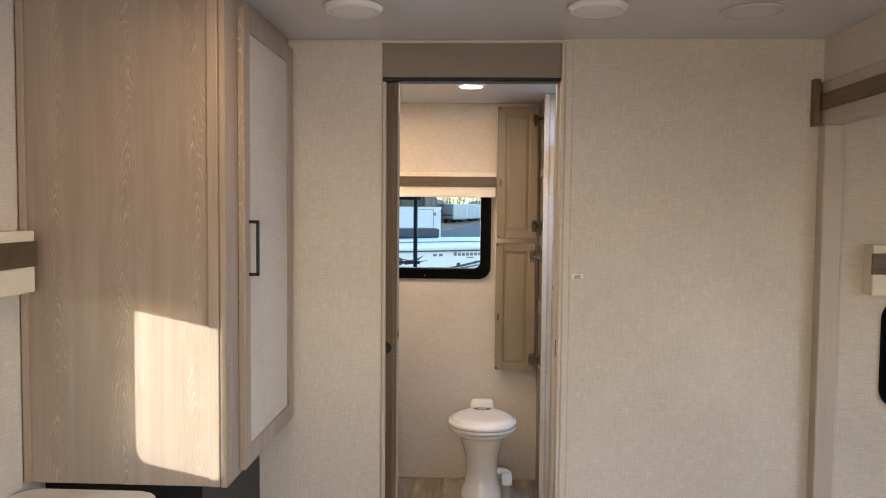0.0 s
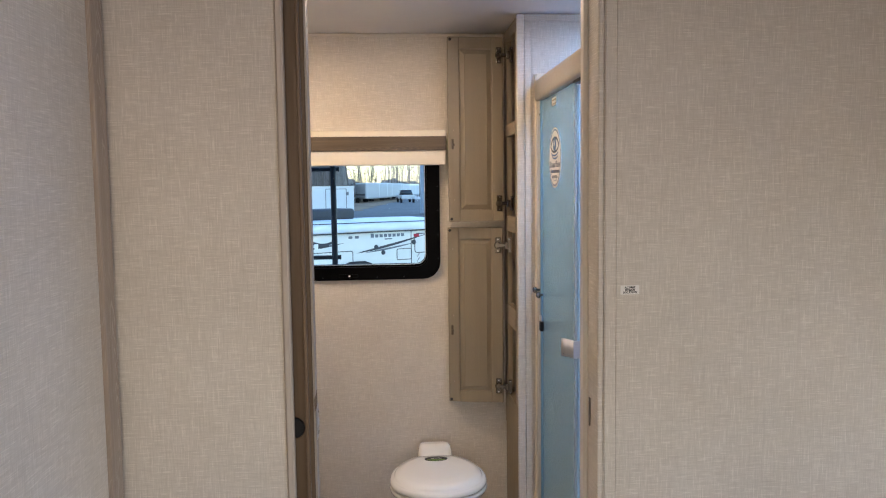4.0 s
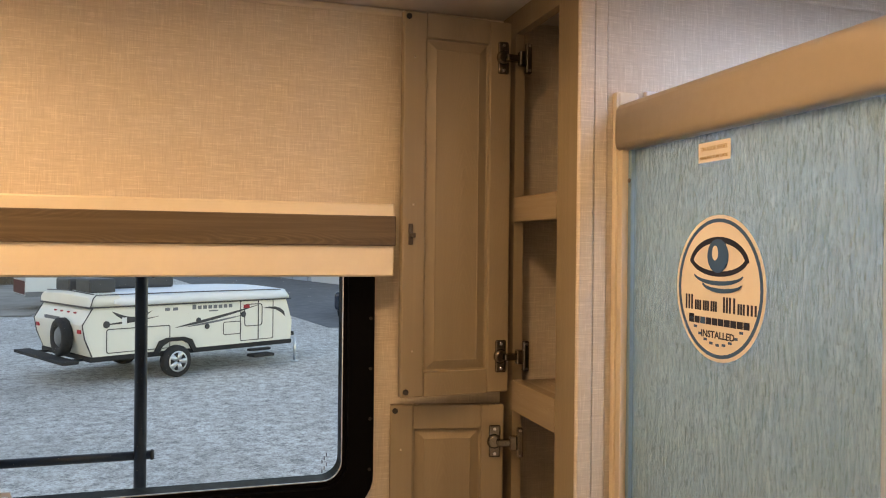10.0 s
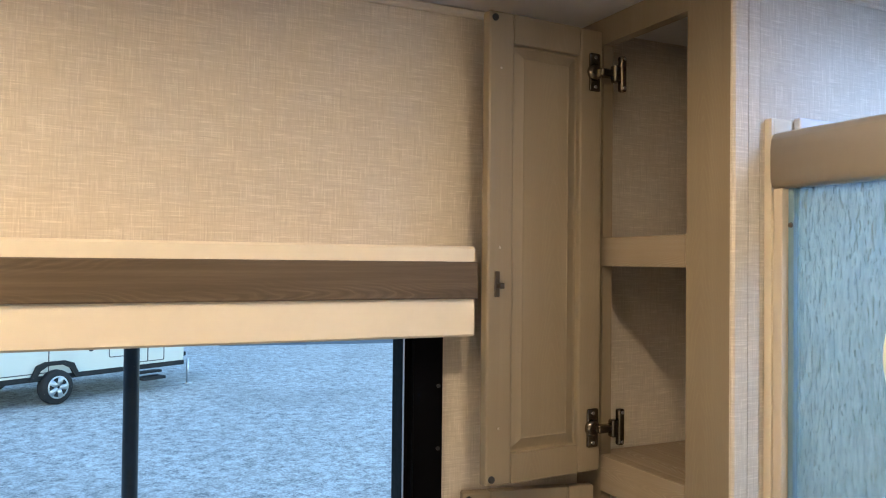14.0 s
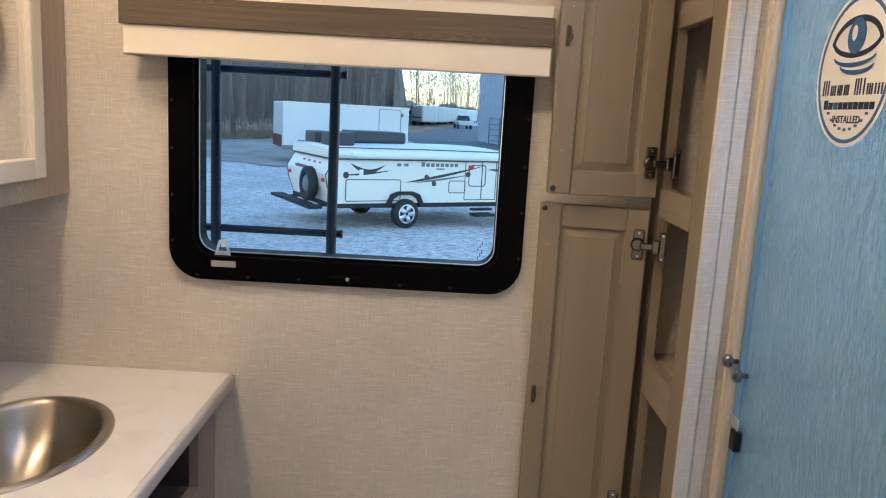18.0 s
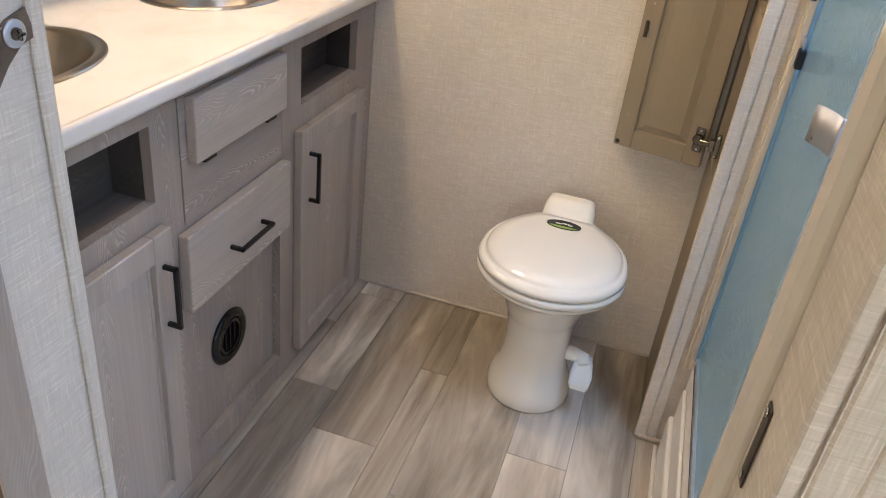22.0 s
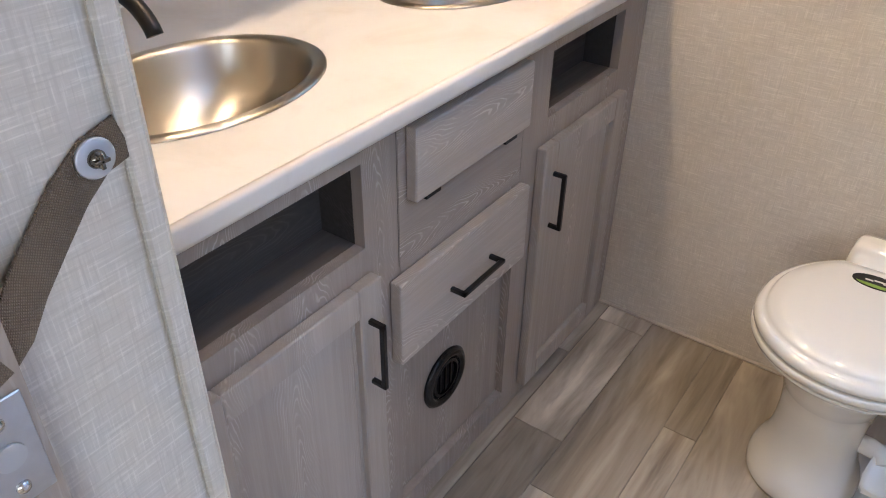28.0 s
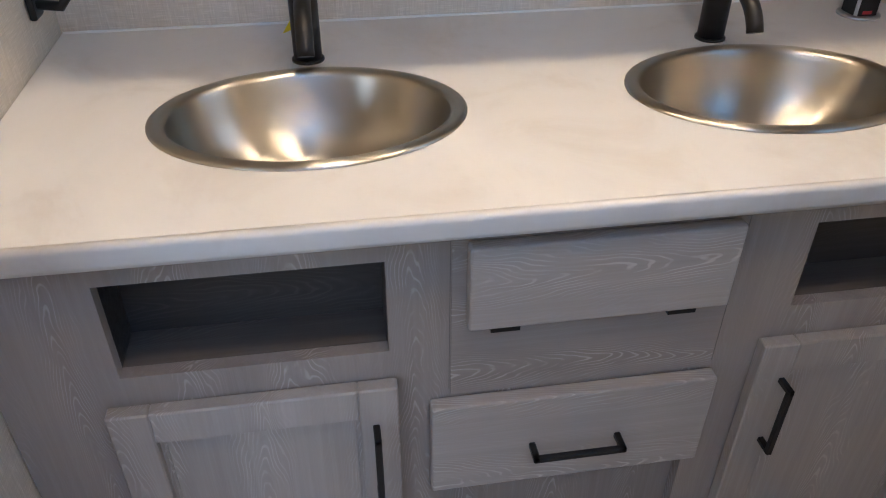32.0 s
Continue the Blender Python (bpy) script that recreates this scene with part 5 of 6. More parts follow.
for i in range(9):
    x = 0.47 + 0.065 * i
    for s in (1, -1):
        tube(bm, [(x, SEND - 0.0125, 1.080 - 0.032 * s), (x + 0.062, SEND - 0.0125, 1.080 + 0.032 * s)], 0.0009, 6)
part("diamond_band", bm, MARBLE, surround, "embossed diamond band")
pan = thing("shower_pan", "white acrylic shower pan with a tall front skirt", "shower pan", (0.75, 3.08, 0), kind="structure")
part("skirt", block(SHOWER - 0.002, 2.560, 0.001, SHOWER + 0.040, SEND - 0.012, 0.262, bevel=0.010, seg=3), CURB, pan)
part("basin", block(SHOWER + 0.041, 2.560, 0.001, SBACK - 0.002, SEND - 0.002, 0.10), CURB, pan)
part("ledge", block(SHOWER + 0.041, 2.5465, 0.101, SBACK - 0.014, 2.620, 0.298, bevel=0.02, seg=3), CURB, pan)
part("ledge", block(SHOWER + 0.041, SEND - 0.06, 0.101, SBACK - 0.014, SEND - 0.002, 0.298, bevel=0.02, seg=3), CURB, pan)
part("skirt_step", block(SHOWER - 0.020, 2.56, 0.001, SHOWER - 0.0025, SEND - 0.040, 0.115, bevel=0.006, seg=2), CURB, pan)
part("skirt_step", block(SHOWER - 0.011, 2.56, 0.1155, SHOWER - 0.0025, SEND - 0.055, 0.205, bevel=0.004, seg=2), CURB, pan)
strip("trim_skirt_edge", "thin white strip at the foot of the shower skirt", SHOWER - 0.030, 2.62, 0.0, SHOWER - 0.0205, SEND - 0.030, 0.012, m=CURB)

door3 = thing("shower_door", "sliding rain-glass shower door with satin header rail", "shower door", (SHOWER, 3.08, 0.26))
CHAMPAGNE = plain("champagne_rail", (0.46, 0.405, 0.325), 0.36, 0.03, 60, 0.0, 0.25)
rail_side = [(0.030, 1.676), (-0.010, 1.676), (-0.015, 1.679), (-0.0175, 1.685), (-0.018, 1.695), (-0.018, 1.726), (-0.0165, 1.737), (-0.012, 1.744), (-0.004, 1.747), (0.030, 1.747)]
part("header_rail", loft(bmesh.new(), [[(SHOWER + x, y, z) for x, z in rail_side] for y in (2.547, SEND - 0.012)]), CHAMPAGNE, door3, "champagne header rail")
part("header_channel", block(SHOWER - 0.006, 2.548, 1.668, SHOWER + 0.024, 3.111, 1.6755), BLACK, door3, "dark underside channel")
part("side_post", block(SHOWER - 0.012, SEND - 0.010, 0.225, SHOWER + 0.024, SEND - 0.0015, 1.766, bevel=0.004), CREAM, door3, "cream wooden side post")
part("lower_post", block(SHOWER - 0.0185, SEND - 0.0145, 0.225, SHOWER - 0.0163, SEND - 0.0012, 0.590, bevel=0.0008, seg=1), CREAM, door3, "proud lower length of the side post")
part("post_face", block(SHOWER - 0.016, SEND - 0.012, 0.225, SHOWER - 0.0125, SEND + 0.0 - 0.0012, 1.764), CREAM, door3)
part("side_channel", block(SHOWER - 0.0135, SEND - 0.026, 0.264, SHOWER + 0.018, SEND - 0.0125, 1.6755, bevel=0.001, seg=1), plain("beige_side_channel", (0.58, 0.51, 0.41), 0.42, 0.03, 60, 0.0), door3, "champagne side channel")
part("side_seal", block(SHOWER - 0.004, SEND - 0.0350, 0.264, SHOWER + 0.014, SEND - 0.0265, 1.6755, bevel=0.001, seg=1), plain("grey_blue_channel", (0.20, 0.34, 0.44), 0.35, 0.05, 90, 0.0, 0.4), door3, "grey-blue aluminium side seal")
part("seal_screw", lathe([(0.0035, 0.0), (0.003, -0.0016), (0.001, -0.001)], 14, 'x', (SHOWER - 0.004, SEND - 0.0310, 1.630)), SMOKE, door3)
pane = part("glass_panel", block(SHOWER + 0.002, 3.125, 0.285, SHOWER + 0.008, SEND - 0.0325, 1.6755, bevel=0.001, seg=1), RAIN, door3, "greenish rain-textured glass")
pane.visible_shadow = False
EDGESEAL = plain("pale_cyan_edge_seal", (0.42, 0.60, 0.68), 0.3, 0.04, 60, 0.0)
for x, m in ((0.0005, CLEAR), (0.009, EDGESEAL), (0.0175, CLEAR)):
    part("edge_strip", block(SHOWER + x, 3.1135, 0.285, SHOWER + x + 0.006, 3.1245, 1.667, bevel=0.001, seg=1), m, door3, "pale edge seal of a sliding glass panel")
part("bottom_rail", block(SHOWER - 0.004, 2.56, 0.2625, SHOWER + 0.020, SEND - 0.042, 0.284, bevel=0.002, seg=1), ALU, door3)
part("track_line", block(SHOWER - 0.0048, 2.57, 0.268, SHOWER - 0.0042, SEND - 0.05, 0.272), BLACK, door3, "black track line")
clip = part("door_clip", block(SHOWER - 0.004, 3.1085, 0.919, SHOWER + 0.037, 3.1115, 0.969, bevel=0.001, seg=1), plain("pale_grey_clip", (0.55, 0.54, 0.52), 0.35, 0.03, 60, 0.0, 0.5), door3, "satin pull clip wrapped round the glass edges")
bm = bmesh.new()
loft(bm, [[(SHOWER - x, y, b), (SHOWER - x - 0.002, y, b), (SHOWER - x - 0.002, y, t), (SHOWER - x, y, t)] for y, x, b, t in ((3.1095, 0.002, 0.919, 0.969), (3.122, 0.0055, 0.919, 0.969), (3.135, 0.0115, 0.919, 0.969), (3.147, 0.0195, 0.919, 0.969), (3.155, 0.0265, 0.920, 0.968))])
part("clip_wing", bm, bpy.data.materials["pale_grey_clip"], clip)
part("clip_lip", block(SHOWER + 0.037, 3.1065, 0.920, SHOWER + 0.040, 3.1135, 0.968, bevel=0.001, seg=1), SMOKE, clip)
part("clip_hole", lathe([(0.0018, 0.0), (0.0018, -0.0006)], 10, 'x', (SHOWER - 0.0225, 3.147, 0.927)), RUBBER, clip)
for y, z in ((3.572, 1.050), (3.545, 1.036)):
    k = part("knob", lathe([(0.004, 0.0), (0.004, -0.008), (0.010, -0.012), (0.011, -0.018), (0.007, -0.023), (0.001, -0.024)], 24, 'x', (SHOWER + (0.0 if y < 3.56 else -0.006), y, z)), SMOKE, door3, "smoked chrome ball knob")
lat = part("latch", block(SHOWER - 0.012, 3.535, 0.915, SHOWER + 0.001, 3.556, 0.948, bevel=0.003), BLACK, door3, "black latch")
part("latch_plate", block(SHOWER - 0.008, 3.540, 0.948, SHOWER - 0.005, 3.572, 0.966, bevel=0.001, seg=1), ALU, lat)

# Round sticker: eye mark drawn as plain shapes, and the one plain word.
SY, SZ, SXP = 3.366, 1.481, SHOWER + 0.0012
stick = thing("door_sticker", "round cream sticker with a blue eye mark on the shower glass", "sticker", (SXP, SY, SZ))


def decal(name, outline, k, m, lab=""):
    """A thin shape on the sticker; outline in metres, u away from the window side."""
    return part(name, slab('x', SY, SZ, [(-u, v) for u, v in outline], SXP - 0.0003 * k, SXP - 0.0003 * k - 0.0002), m, stick, lab)


def oval(a, b, cu=0.0, cv=0.0, n=48, a0=0, a1=360):
    return [(cu + a * math.cos(radians(a0 + (a1 - a0) * i / n)), cv + b * math.sin(radians(a0 + (a1 - a0) * i / n))) for i in range(n + (a1 - a0 < 360))]


def arc_band(r_out, r_in, cu, cv, a0, a1, n=24):
    return oval(*r_out, cu, cv, n, a0, a1) + oval(*r_in, cu, cv, n, a0, a1)[::-1]


decal("backing", oval(0.089, 0.100), 1, PAPER)
part("blue_rim", ring('x', SY, SZ, oval(0.084, 0.095), oval(0.079, 0.090), SXP - 0.0006, SXP - 0.0009), BLUEINK, stick, "thin blue rim")
decal("upper_lid", arc_band((0.060, 0.040), (0.053, 0.032), 0, 0.030, 8, 172), 2, INK, "navy arc of the eye mark")
decal("lower_lid", arc_band((0.060, 0.028), (0.053, 0.021), 0, 0.044, 190, 350), 3, INK)
decal("iris", oval(0.021, 0.023, 0, 0.044), 4, BLUEINK, "blue iris")
decal("glint", oval(0.006, 0.010, -0.005, 0.048), 5, PAPER)
decal("water_line", arc_band((0.050, 0.016), (0.048, 0.010), 0.0, 0.020, 190, 350), 4, BLUEINK)
decal("water_line", arc_band((0.040, 0.014), (0.038, 0.008), 0.008, 0.008, 190, 350), 5, BLUEINK)
u = -0.068
for w, top in ((0.017, 0.021), (0.0135, 0.014), (0.0125, 0.014), (0.0125, 0.014), (0.0, 0.0), (0.016, 0.021), (0.0045, 0.021), (0.0135, 0.014), (0.019, 0.014)):
    if w:
        for a in (0.0, 0.36, 0.72):
            if w > 0.006 or a == 0.0:
                decal("name_bar", [(u + a * w, -0.032), (u + a * w + 0.0036, -0.032), (u + a * w + 0.0036, top - 0.032), (u + a * w, top - 0.032)], 2, INK, "navy bar standing for lettering")
    u += w + (0.0036 if w else 0.009)
for i in range(10):
    u = -0.060 + 0.0122 * i
    decal("name_bar", [(u, -0.0505), (u + 0.0108, -0.0505), (u + 0.0108, -0.041 if i else -0.038), (u, -0.041 if i else -0.038)], 2, BLUEINK if i == 2 else INK)
words("lettering", "INSTALLED", 0.0135, INK, stick, Matrix.Translation((SXP - 0.0008, SY, SZ - 0.064)) @ pose(0, 0, 0, 90, 0, -90), "small dark capitals", 0.02)
for i in range(11):
    a = radians(215 + 11 * i)
    u, v = 0.066 * math.cos(a), 0.077 * math.sin(a)
    decal("rim_bar", [(u - 0.0035, v - 0.0018), (u + 0.0035, v - 0.0018), (u + 0.0035, v + 0.0018), (u - 0.0035, v + 0.0018)], 2, BLUEINK)
stick.scale = (1.0, 0.97, 0.91)
lab2 = thing("door_label", "small printed cream label at the top of the shower glass", "label", (SXP, 3.377, 1.645))
part("paper", block(SXP - 0.0006, 3.345, 1.639, SXP - 0.0002, 3.408, 1.664), PAPER, lab2)
words("lettering", "TRI-SLIDE SERIES", 0.0072, GOLDINK, lab2, Matrix.Translation((SXP - 0.0010, 3.3765, 1.6555)) @ pose(0, 0, 0, 90, 0, -90), "small printed capitals")
words("lettering", "MANUFACTURE DATE:", 0.0055, GOLDINK, lab2, Matrix.Translation((SXP - 0.0010, 3.3765, 1.6445)) @ pose(0, 0, 0, 90, 0, -90))

# ---- outdoors ----
# Ladder on the outside of the end wall, standing off it on brackets.
LADDER_Y = FAR + 0.212
ladder = thing("roof_ladder", "dark navy tubular roof ladder mounted outside the bathroom window", "ladder", (-0.45, FAR + 0.05, 0.30))
for x in (-0.580, -0.320):
    bm = bmesh.new()
    tube(bm, [(x, LADDER_Y - 0.02, 0.32), (x, LADDER_Y, 0.36), (x, LADDER_Y, 1.95), (x, LADDER_Y - 0.015, 2.06), (x, LADDER_Y - 0.06, 2.12), (x, LADDER_Y - 0.14, 2.13)], 0.0115, 16)
    part("upright", bm, BARS, ladder)
    for z in (0.45, 1.80):
        bm = bmesh.new()
        tube(bm, [(x, FAR + 0.052, z), (x, LADDER_Y - 0.010, z)], 0.009, 12)
        b = part("bracket", bm, BARS, ladder)
        part("foot_plate", lathe([(0.024, 0.0), (0.024, 0.004), (0.012, 0.008)], 20, 'y', (x, FAR + 0.0505, z)), BARS, b)
for k in range(5):
    z = 0.420 + 0.351 * k
    rung = part("rung", tube(bmesh.new(), [(-0.602, LADDER_Y + 0.004, z), (-0.300, LADDER_Y + 0.004, z)], 0.0085, 14), BARS, ladder)
    for x in (-0.604, -0.298):
        part("end_cap", lathe([(0.0100, -0.003), (0.0105, 0.0), (0.0085, 0.003)], 16, 'x', (x, LADDER_Y + 0.004, z)), MATTE, rung)

structure("ground", slab('z', 0, 300, [(-400, -500), (400, -500), (400, 500), (-400, 500)], GROUND - 0.2, GROUND), GRAVEL, "pale grey gravel yard", "ground")
structure("road", slab('z', 0, 0, [(3.0, 24), (60, 14), (60, 120), (-8, 150), (-3, 60)], GROUND + 0.004, GROUND + 0.008), ASPHALT, "worn grey asphalt drive", "road")


def ragged(points, step, spread, seed):
    """An outline whose long sides wander, as the edge of a gravel or leaf bed does."""
    r, out = random.Random(seed), []
    for (ax, ay), (bx, by) in zip(points, points[1:] + points[:1]):
        n = min(60, max(1, int(math.hypot(bx - ax, by - ay) / step)))
        for k in range(n):
            j = spread if k else 0.0
            out.append((ax + (bx - ax) * k / n + r.uniform(-j, j), ay + (by - ay) * k / n + r.uniform(-j, j)))
    return out


structure("verge", slab('z', 0, 0, ragged([(-60, 36), (-14, 37.5), (-11, 41), (-9.5, 52), (-3, 75), (4, 160), (-150, 160), (-150, 36)], 0.7, 0.5, 3), GROUND + 0.004, GROUND + 0.02), LEAFLITTER, "brown leaf litter at the edge of the woods", "ground")
WETLANE = plain("dark_wet_gravel", (0.30, 0.268, 0.23), 0.8, 0.45, 0.7, 0.1)
structure("mud_lane", slab('z', 0, 0, ragged([(-14, 37.5), (-10.5, 33.5), (-8, 30.0), (-5.4, 29.0), (-4.5, 40), (-7, 60), (-12, 50)], 0.5, 0.35, 5), GROUND + 0.022, GROUND + 0.026), WETLANE, "dark wet gravel lane before the woods", "ground")


class Turned:
    """Builds in a local frame, then lays the parts at a place and a turn."""

    def __init__(self, ob, at, yaw):
        self.ob = ob
        ob.location, ob.rotation_euler = at, (0, 0, radians(yaw))

    def __call__(self, name, bm, m, lab="", parent=None):
        o = new(name, mesh_of(name, bm, m))
        o.parent = parent or self.ob
        return tagged(o, lab)


def wheel(put, x, y, r, spokes):
    w = put("wheel", lathe([(r * 0.55, -0.10), (r * 0.9, -0.105), (r, -0.08), (r, 0.06), (r * 0.9, 0.085), (r * 0.55, 0.08)], 32, 'y', (x, y, r), (True, True)), TYRE)
    rim = put("rim", lathe([(r * 0.10, -0.112), (r * 0.50, -0.108), (r * 0.62, -0.115), (r * 0.64, -0.103), (r * 0.2, -0.101)], 28, 'y', (x, y, r), (False, True)), RUBBER, "", w)
    for i in range(spokes):
        a = 2 * math.pi * i / spokes
        d = Vector((math.cos(a), 0, math.sin(a)))
        s = Vector((-math.sin(a), 0, math.cos(a)))
        c = Vector((x, y, r))
        bm = bmesh.new()
        loft(bm, [[tuple(c + d * q + s * k * h + Vector((0, e, 0))) for k, e in ((-1, -0.118), (1, -0.118), (1, -0.108), (-1, -0.108))] for q, h in ((0.02, 0.03), (r * 0.58, 0.045))])
        put("spoke", bm, ALU, "", w)
    put("rim_edge", lathe([(r * 0.56, -0.112), (r * 0.64, -0.117), (r * 0.66, -0.110)], 28, 'y', (x, y, r), (False, False)), ALU, "", w)


camper = thing("folding_camper", "white folded tent camper trailer with black swoosh graphics parked on gravel", "camper trailer")
P = Turned(camper, (-2.03, 15.87, GROUND), 30)
camper.scale = (0.98, 0.98, 1.05)
L, WD = 4.0, 2.1
SHELL = plain("cream_gelcoat", (0.76, 0.745, 0.66), 0.34, 0.04, 3.0, 0.0)
# Black trim and graphics, lightened in colour for haze and glass reflections.
GRAPHIC = plain("charcoal_vinyl", (0.045, 0.046, 0.05), 0.45, 0.2, 12, 0.0)
SHROUD = plain("dark_grey_shroud", (0.045, 0.047, 0.05), 0.5, 0.1, 10, 0.0)
side = [(0.06, 0.42), (L - 0.03, 0.42), (L, 0.78), (L - 0.14, 1.18), (0.06, 1.18), (-0.10, 0.93), (-0.06, 0.72)]
P("body", slab('y', 0, 0, side, 0, WD, bevel=0.012), SHELL, "cream body with a bulging rear")
P("lower_skirt", block(0.03, -0.012, 0.36, L - 0.02, WD + 0.01, 0.44, bevel=0.01), RUBBER, "black lower skirt")
for y in (-0.004, WD + 0.004):
    bm = bmesh.new()
    tube(bm, [(0.06, y, 0.44), (-0.06, y, 0.72), (-0.10, y, 0.93), (0.06, y, 1.18)], 0.011, 8)
    P("edge_trim", bm, GRAPHIC, "black corner trim")
roof = bmesh.new()
loft(roof, [[(x, -0.02, 1.205), (x, -0.025, 1.30 + dz), (x, 0.06, 1.36 + dz), (x, WD / 2, 1.385 + dz), (x, WD - 0.06, 1.36 + dz), (x, WD + 0.025, 1.30 + dz), (x, WD + 0.02, 1.205)] for x, dz in ((0.02, -0.02), (0.10, 0.03), (L * 0.5, 0.03), (L - 0.35, 0.02), (L - 0.10, -0.05))])
P("roof", roof, SHELL, "cream folded roof")
tarp = bmesh.new()
loft(tarp, [[(x, -0.05, 1.21 + e), (x, -0.055, 1.29 + dz), (x, 0.05, 1.37 + dz), (x, WD / 2, 1.40 + dz), (x, WD - 0.05, 1.37 + dz), (x, WD + 0.055, 1.29 + dz), (x, WD + 0.05, 1.21 + e)] for x, dz, e in ((0.40, -0.01, 0.03), (0.55, 0.025, 0.0), (L * 0.5, 0.035, 0.008), (L - 0.5, 0.03, 0.0), (L - 0.16, 0.0, 0.02))])
P("tarp", tarp, CANVAS, "white roof cover")
P("roof_trim", block(0.0, -0.045, 1.184, L - 0.06, -0.001, 1.204), GRAPHIC, "black roof seam")
P("rear_trim", block(0.0, 0.0, 1.180, 0.019, WD, 1.206), GRAPHIC, "black roof seam at the rear")
for pts in ([(0.02, -0.027, 1.20), (0.06, -0.027, 1.33), (0.14, 0.04, 1.385)], [(0.10, 0.05, 1.392), (0.10, WD / 2, 1.418), (0.10, WD - 0.05, 1.392)], [(0.12, -0.02, 1.385), (L * 0.5, -0.03, 1.385), (L - 0.3, -0.02, 1.37)]):
    bm = bmesh.new()
    tube(bm, pts, 0.009, 6)
    P("roof_edge", bm, GRAPHIC, "thin black roof edging")
P("roof_unit", block(0.16, 0.35, 1.395, 0.60, 0.95, 1.62, bevel=0.03), SHROUD, "dark roof box")
P("roof_unit", block(0.15, 1.20, 1.395, 0.55, 1.80, 1.60, bevel=0.03), SHROUD, "dark roof box")
P("roof_unit", block(0.80, 0.9, 1.42, 1.95, 1.6, 1.64, bevel=0.06, seg=3), SHROUD, "dark air conditioner shroud")
wheel(P, 1.50, -0.02, 0.26, 5)
P("wheel_arch", ring('y', 1.50, 0.30, [(-0.42, 0.08), (-0.30, 0.30), (-0.16, 0.345), (0.16, 0.345), (0.30, 0.30), (0.42, 0.08)], [(-0.33, 0.08), (-0.25, 0.22), (-0.13, 0.285), (0.13, 0.285), (0.25, 0.22), (0.33, 0.08)], -0.06, -0.001), RUBBER, "black fender")
far_tyre = P("far_tyre", lathe([(0.26, 0.0), (0.26, 0.18)], 24, 'y', (1.50, WD - 0.15, 0.26)), TYRE)
P("door_frame", ring('y', 3.18, 0.84, round_rect(0.74, 0.72, 0.03), round_rect(0.714, 0.694, 0.03), -0.008, -0.001), GRAPHIC, "black outline of the entry door")
P("door_window", ring('y', 3.10, 0.93, round_rect(0.40, 0.40, 0.06), round_rect(0.37, 0.37, 0.05), -0.008, -0.001), GRAPHIC)
P("door_seam", block(3.20, -0.008, 0.49, 3.217, -0.001, 1.18), GRAPHIC)
for x, w, h, z in ((0.85, 1.12, 0.38, 0.665), (2.64, 0.38, 0.23, 0.725)):
    P("hatch", ring('y', x, z, round_rect(w, h, 0.04), round_rect(w - 0.027, h - 0.027, 0.03), -0.008, -0.001), GRAPHIC, "black outlined hatch")

def tapered(pts, widths):
    """A flat graphic on the side that swells and thins along its points."""
    bm = bmesh.new()
    up = [(x, z + w / 2) for (x, z), w in zip(pts, widths)]
    lo = [(x, z - w / 2) for (x, z), w in zip(pts, widths)]
    loft(bm, [[(x, e, z) for x, z in up + lo[::-1]] for e in (-0.006, -0.002)])
    return bm


def sweep(a, b, sag, fat, n=12):
    """Points and widths of a stroke from a to b, sagging between, fattest past its middle."""
    pts = [(a[0] + (b[0] - a[0]) * i / n, a[1] + (b[1] - a[1]) * i / n + sag * math.sin(math.pi * i / n)) for i in range(n + 1)]
    return pts, [0.004 + fat * math.sin(math.pi * (i / n) ** 0.8) for i in range(n + 1)]


P("swoosh", tapered(*sweep((0.38, 1.12), (1.08, 1.11), -0.13, 0.075)), GRAPHIC, "black claw-shaped graphic")
P("swoosh", tapered(*sweep((0.26, 0.925), (1.20, 1.01), -0.015, 0.030)), GRAPHIC, "thin black graphic")
P("swoosh", tapered(*sweep((1.50, 0.80), (3.23, 1.11), -0.02, 0.045)), GRAPHIC, "long black graphic")
P("swoosh", tapered(*sweep((1.70, 0.80), (2.95, 0.95), -0.01, 0.030)), GREYPAINT, "grey graphic")
P("swoosh", tapered([(3.32, 1.04), (3.46, 1.045), (3.60, 1.03), (3.71, 0.99), (3.79, 0.935), (3.83, 0.87)], [0.004, 0.03, 0.05, 0.075, 0.075, 0.01]), GRAPHIC, "black hooked graphic")
for x in (1.31, 1.46):
    P("side_vent", block(x, -0.012, 1.085, x + 0.09, -0.001, 1.135, bevel=0.004, seg=1), GREYPAINT)
P("side_plate", block(0.55, -0.012, 0.90, 0.63, -0.001, 1.02), WHITE)
for i in range(8):
    P("name_bar", block(1.83 + 0.105 * i, -0.005, 1.085, 1.905 + 0.105 * i, -0.001, 1.145 if i else 1.165), GREYPAINT, "grey bar standing for lettering")
P("name_bar", block(2.16, -0.005, 1.035, 2.34, -0.001, 1.058), GREYPAINT)
for x, z, r in ((0.29, 0.925, 0.055), (1.95, 0.90, 0.045), (2.12, 0.785, 0.045), (2.88, 0.955, 0.05)):
    P("port", lathe([(r, 0.0), (r, -0.02), (r * 0.8, -0.026)], 16, 'y', (x, 0, z)), GRAPHIC, "round black port")
P("marker_light", block(2.88, -0.03, 1.06, 3.00, -0.001, 1.12, bevel=0.005), RED, "red marker light")
for y in (0.14, WD - 0.14):
    P("tail_light", block(-0.105, y - 0.06, 0.80, -0.065, y + 0.06, 0.86, bevel=0.004), RED, "red tail light")
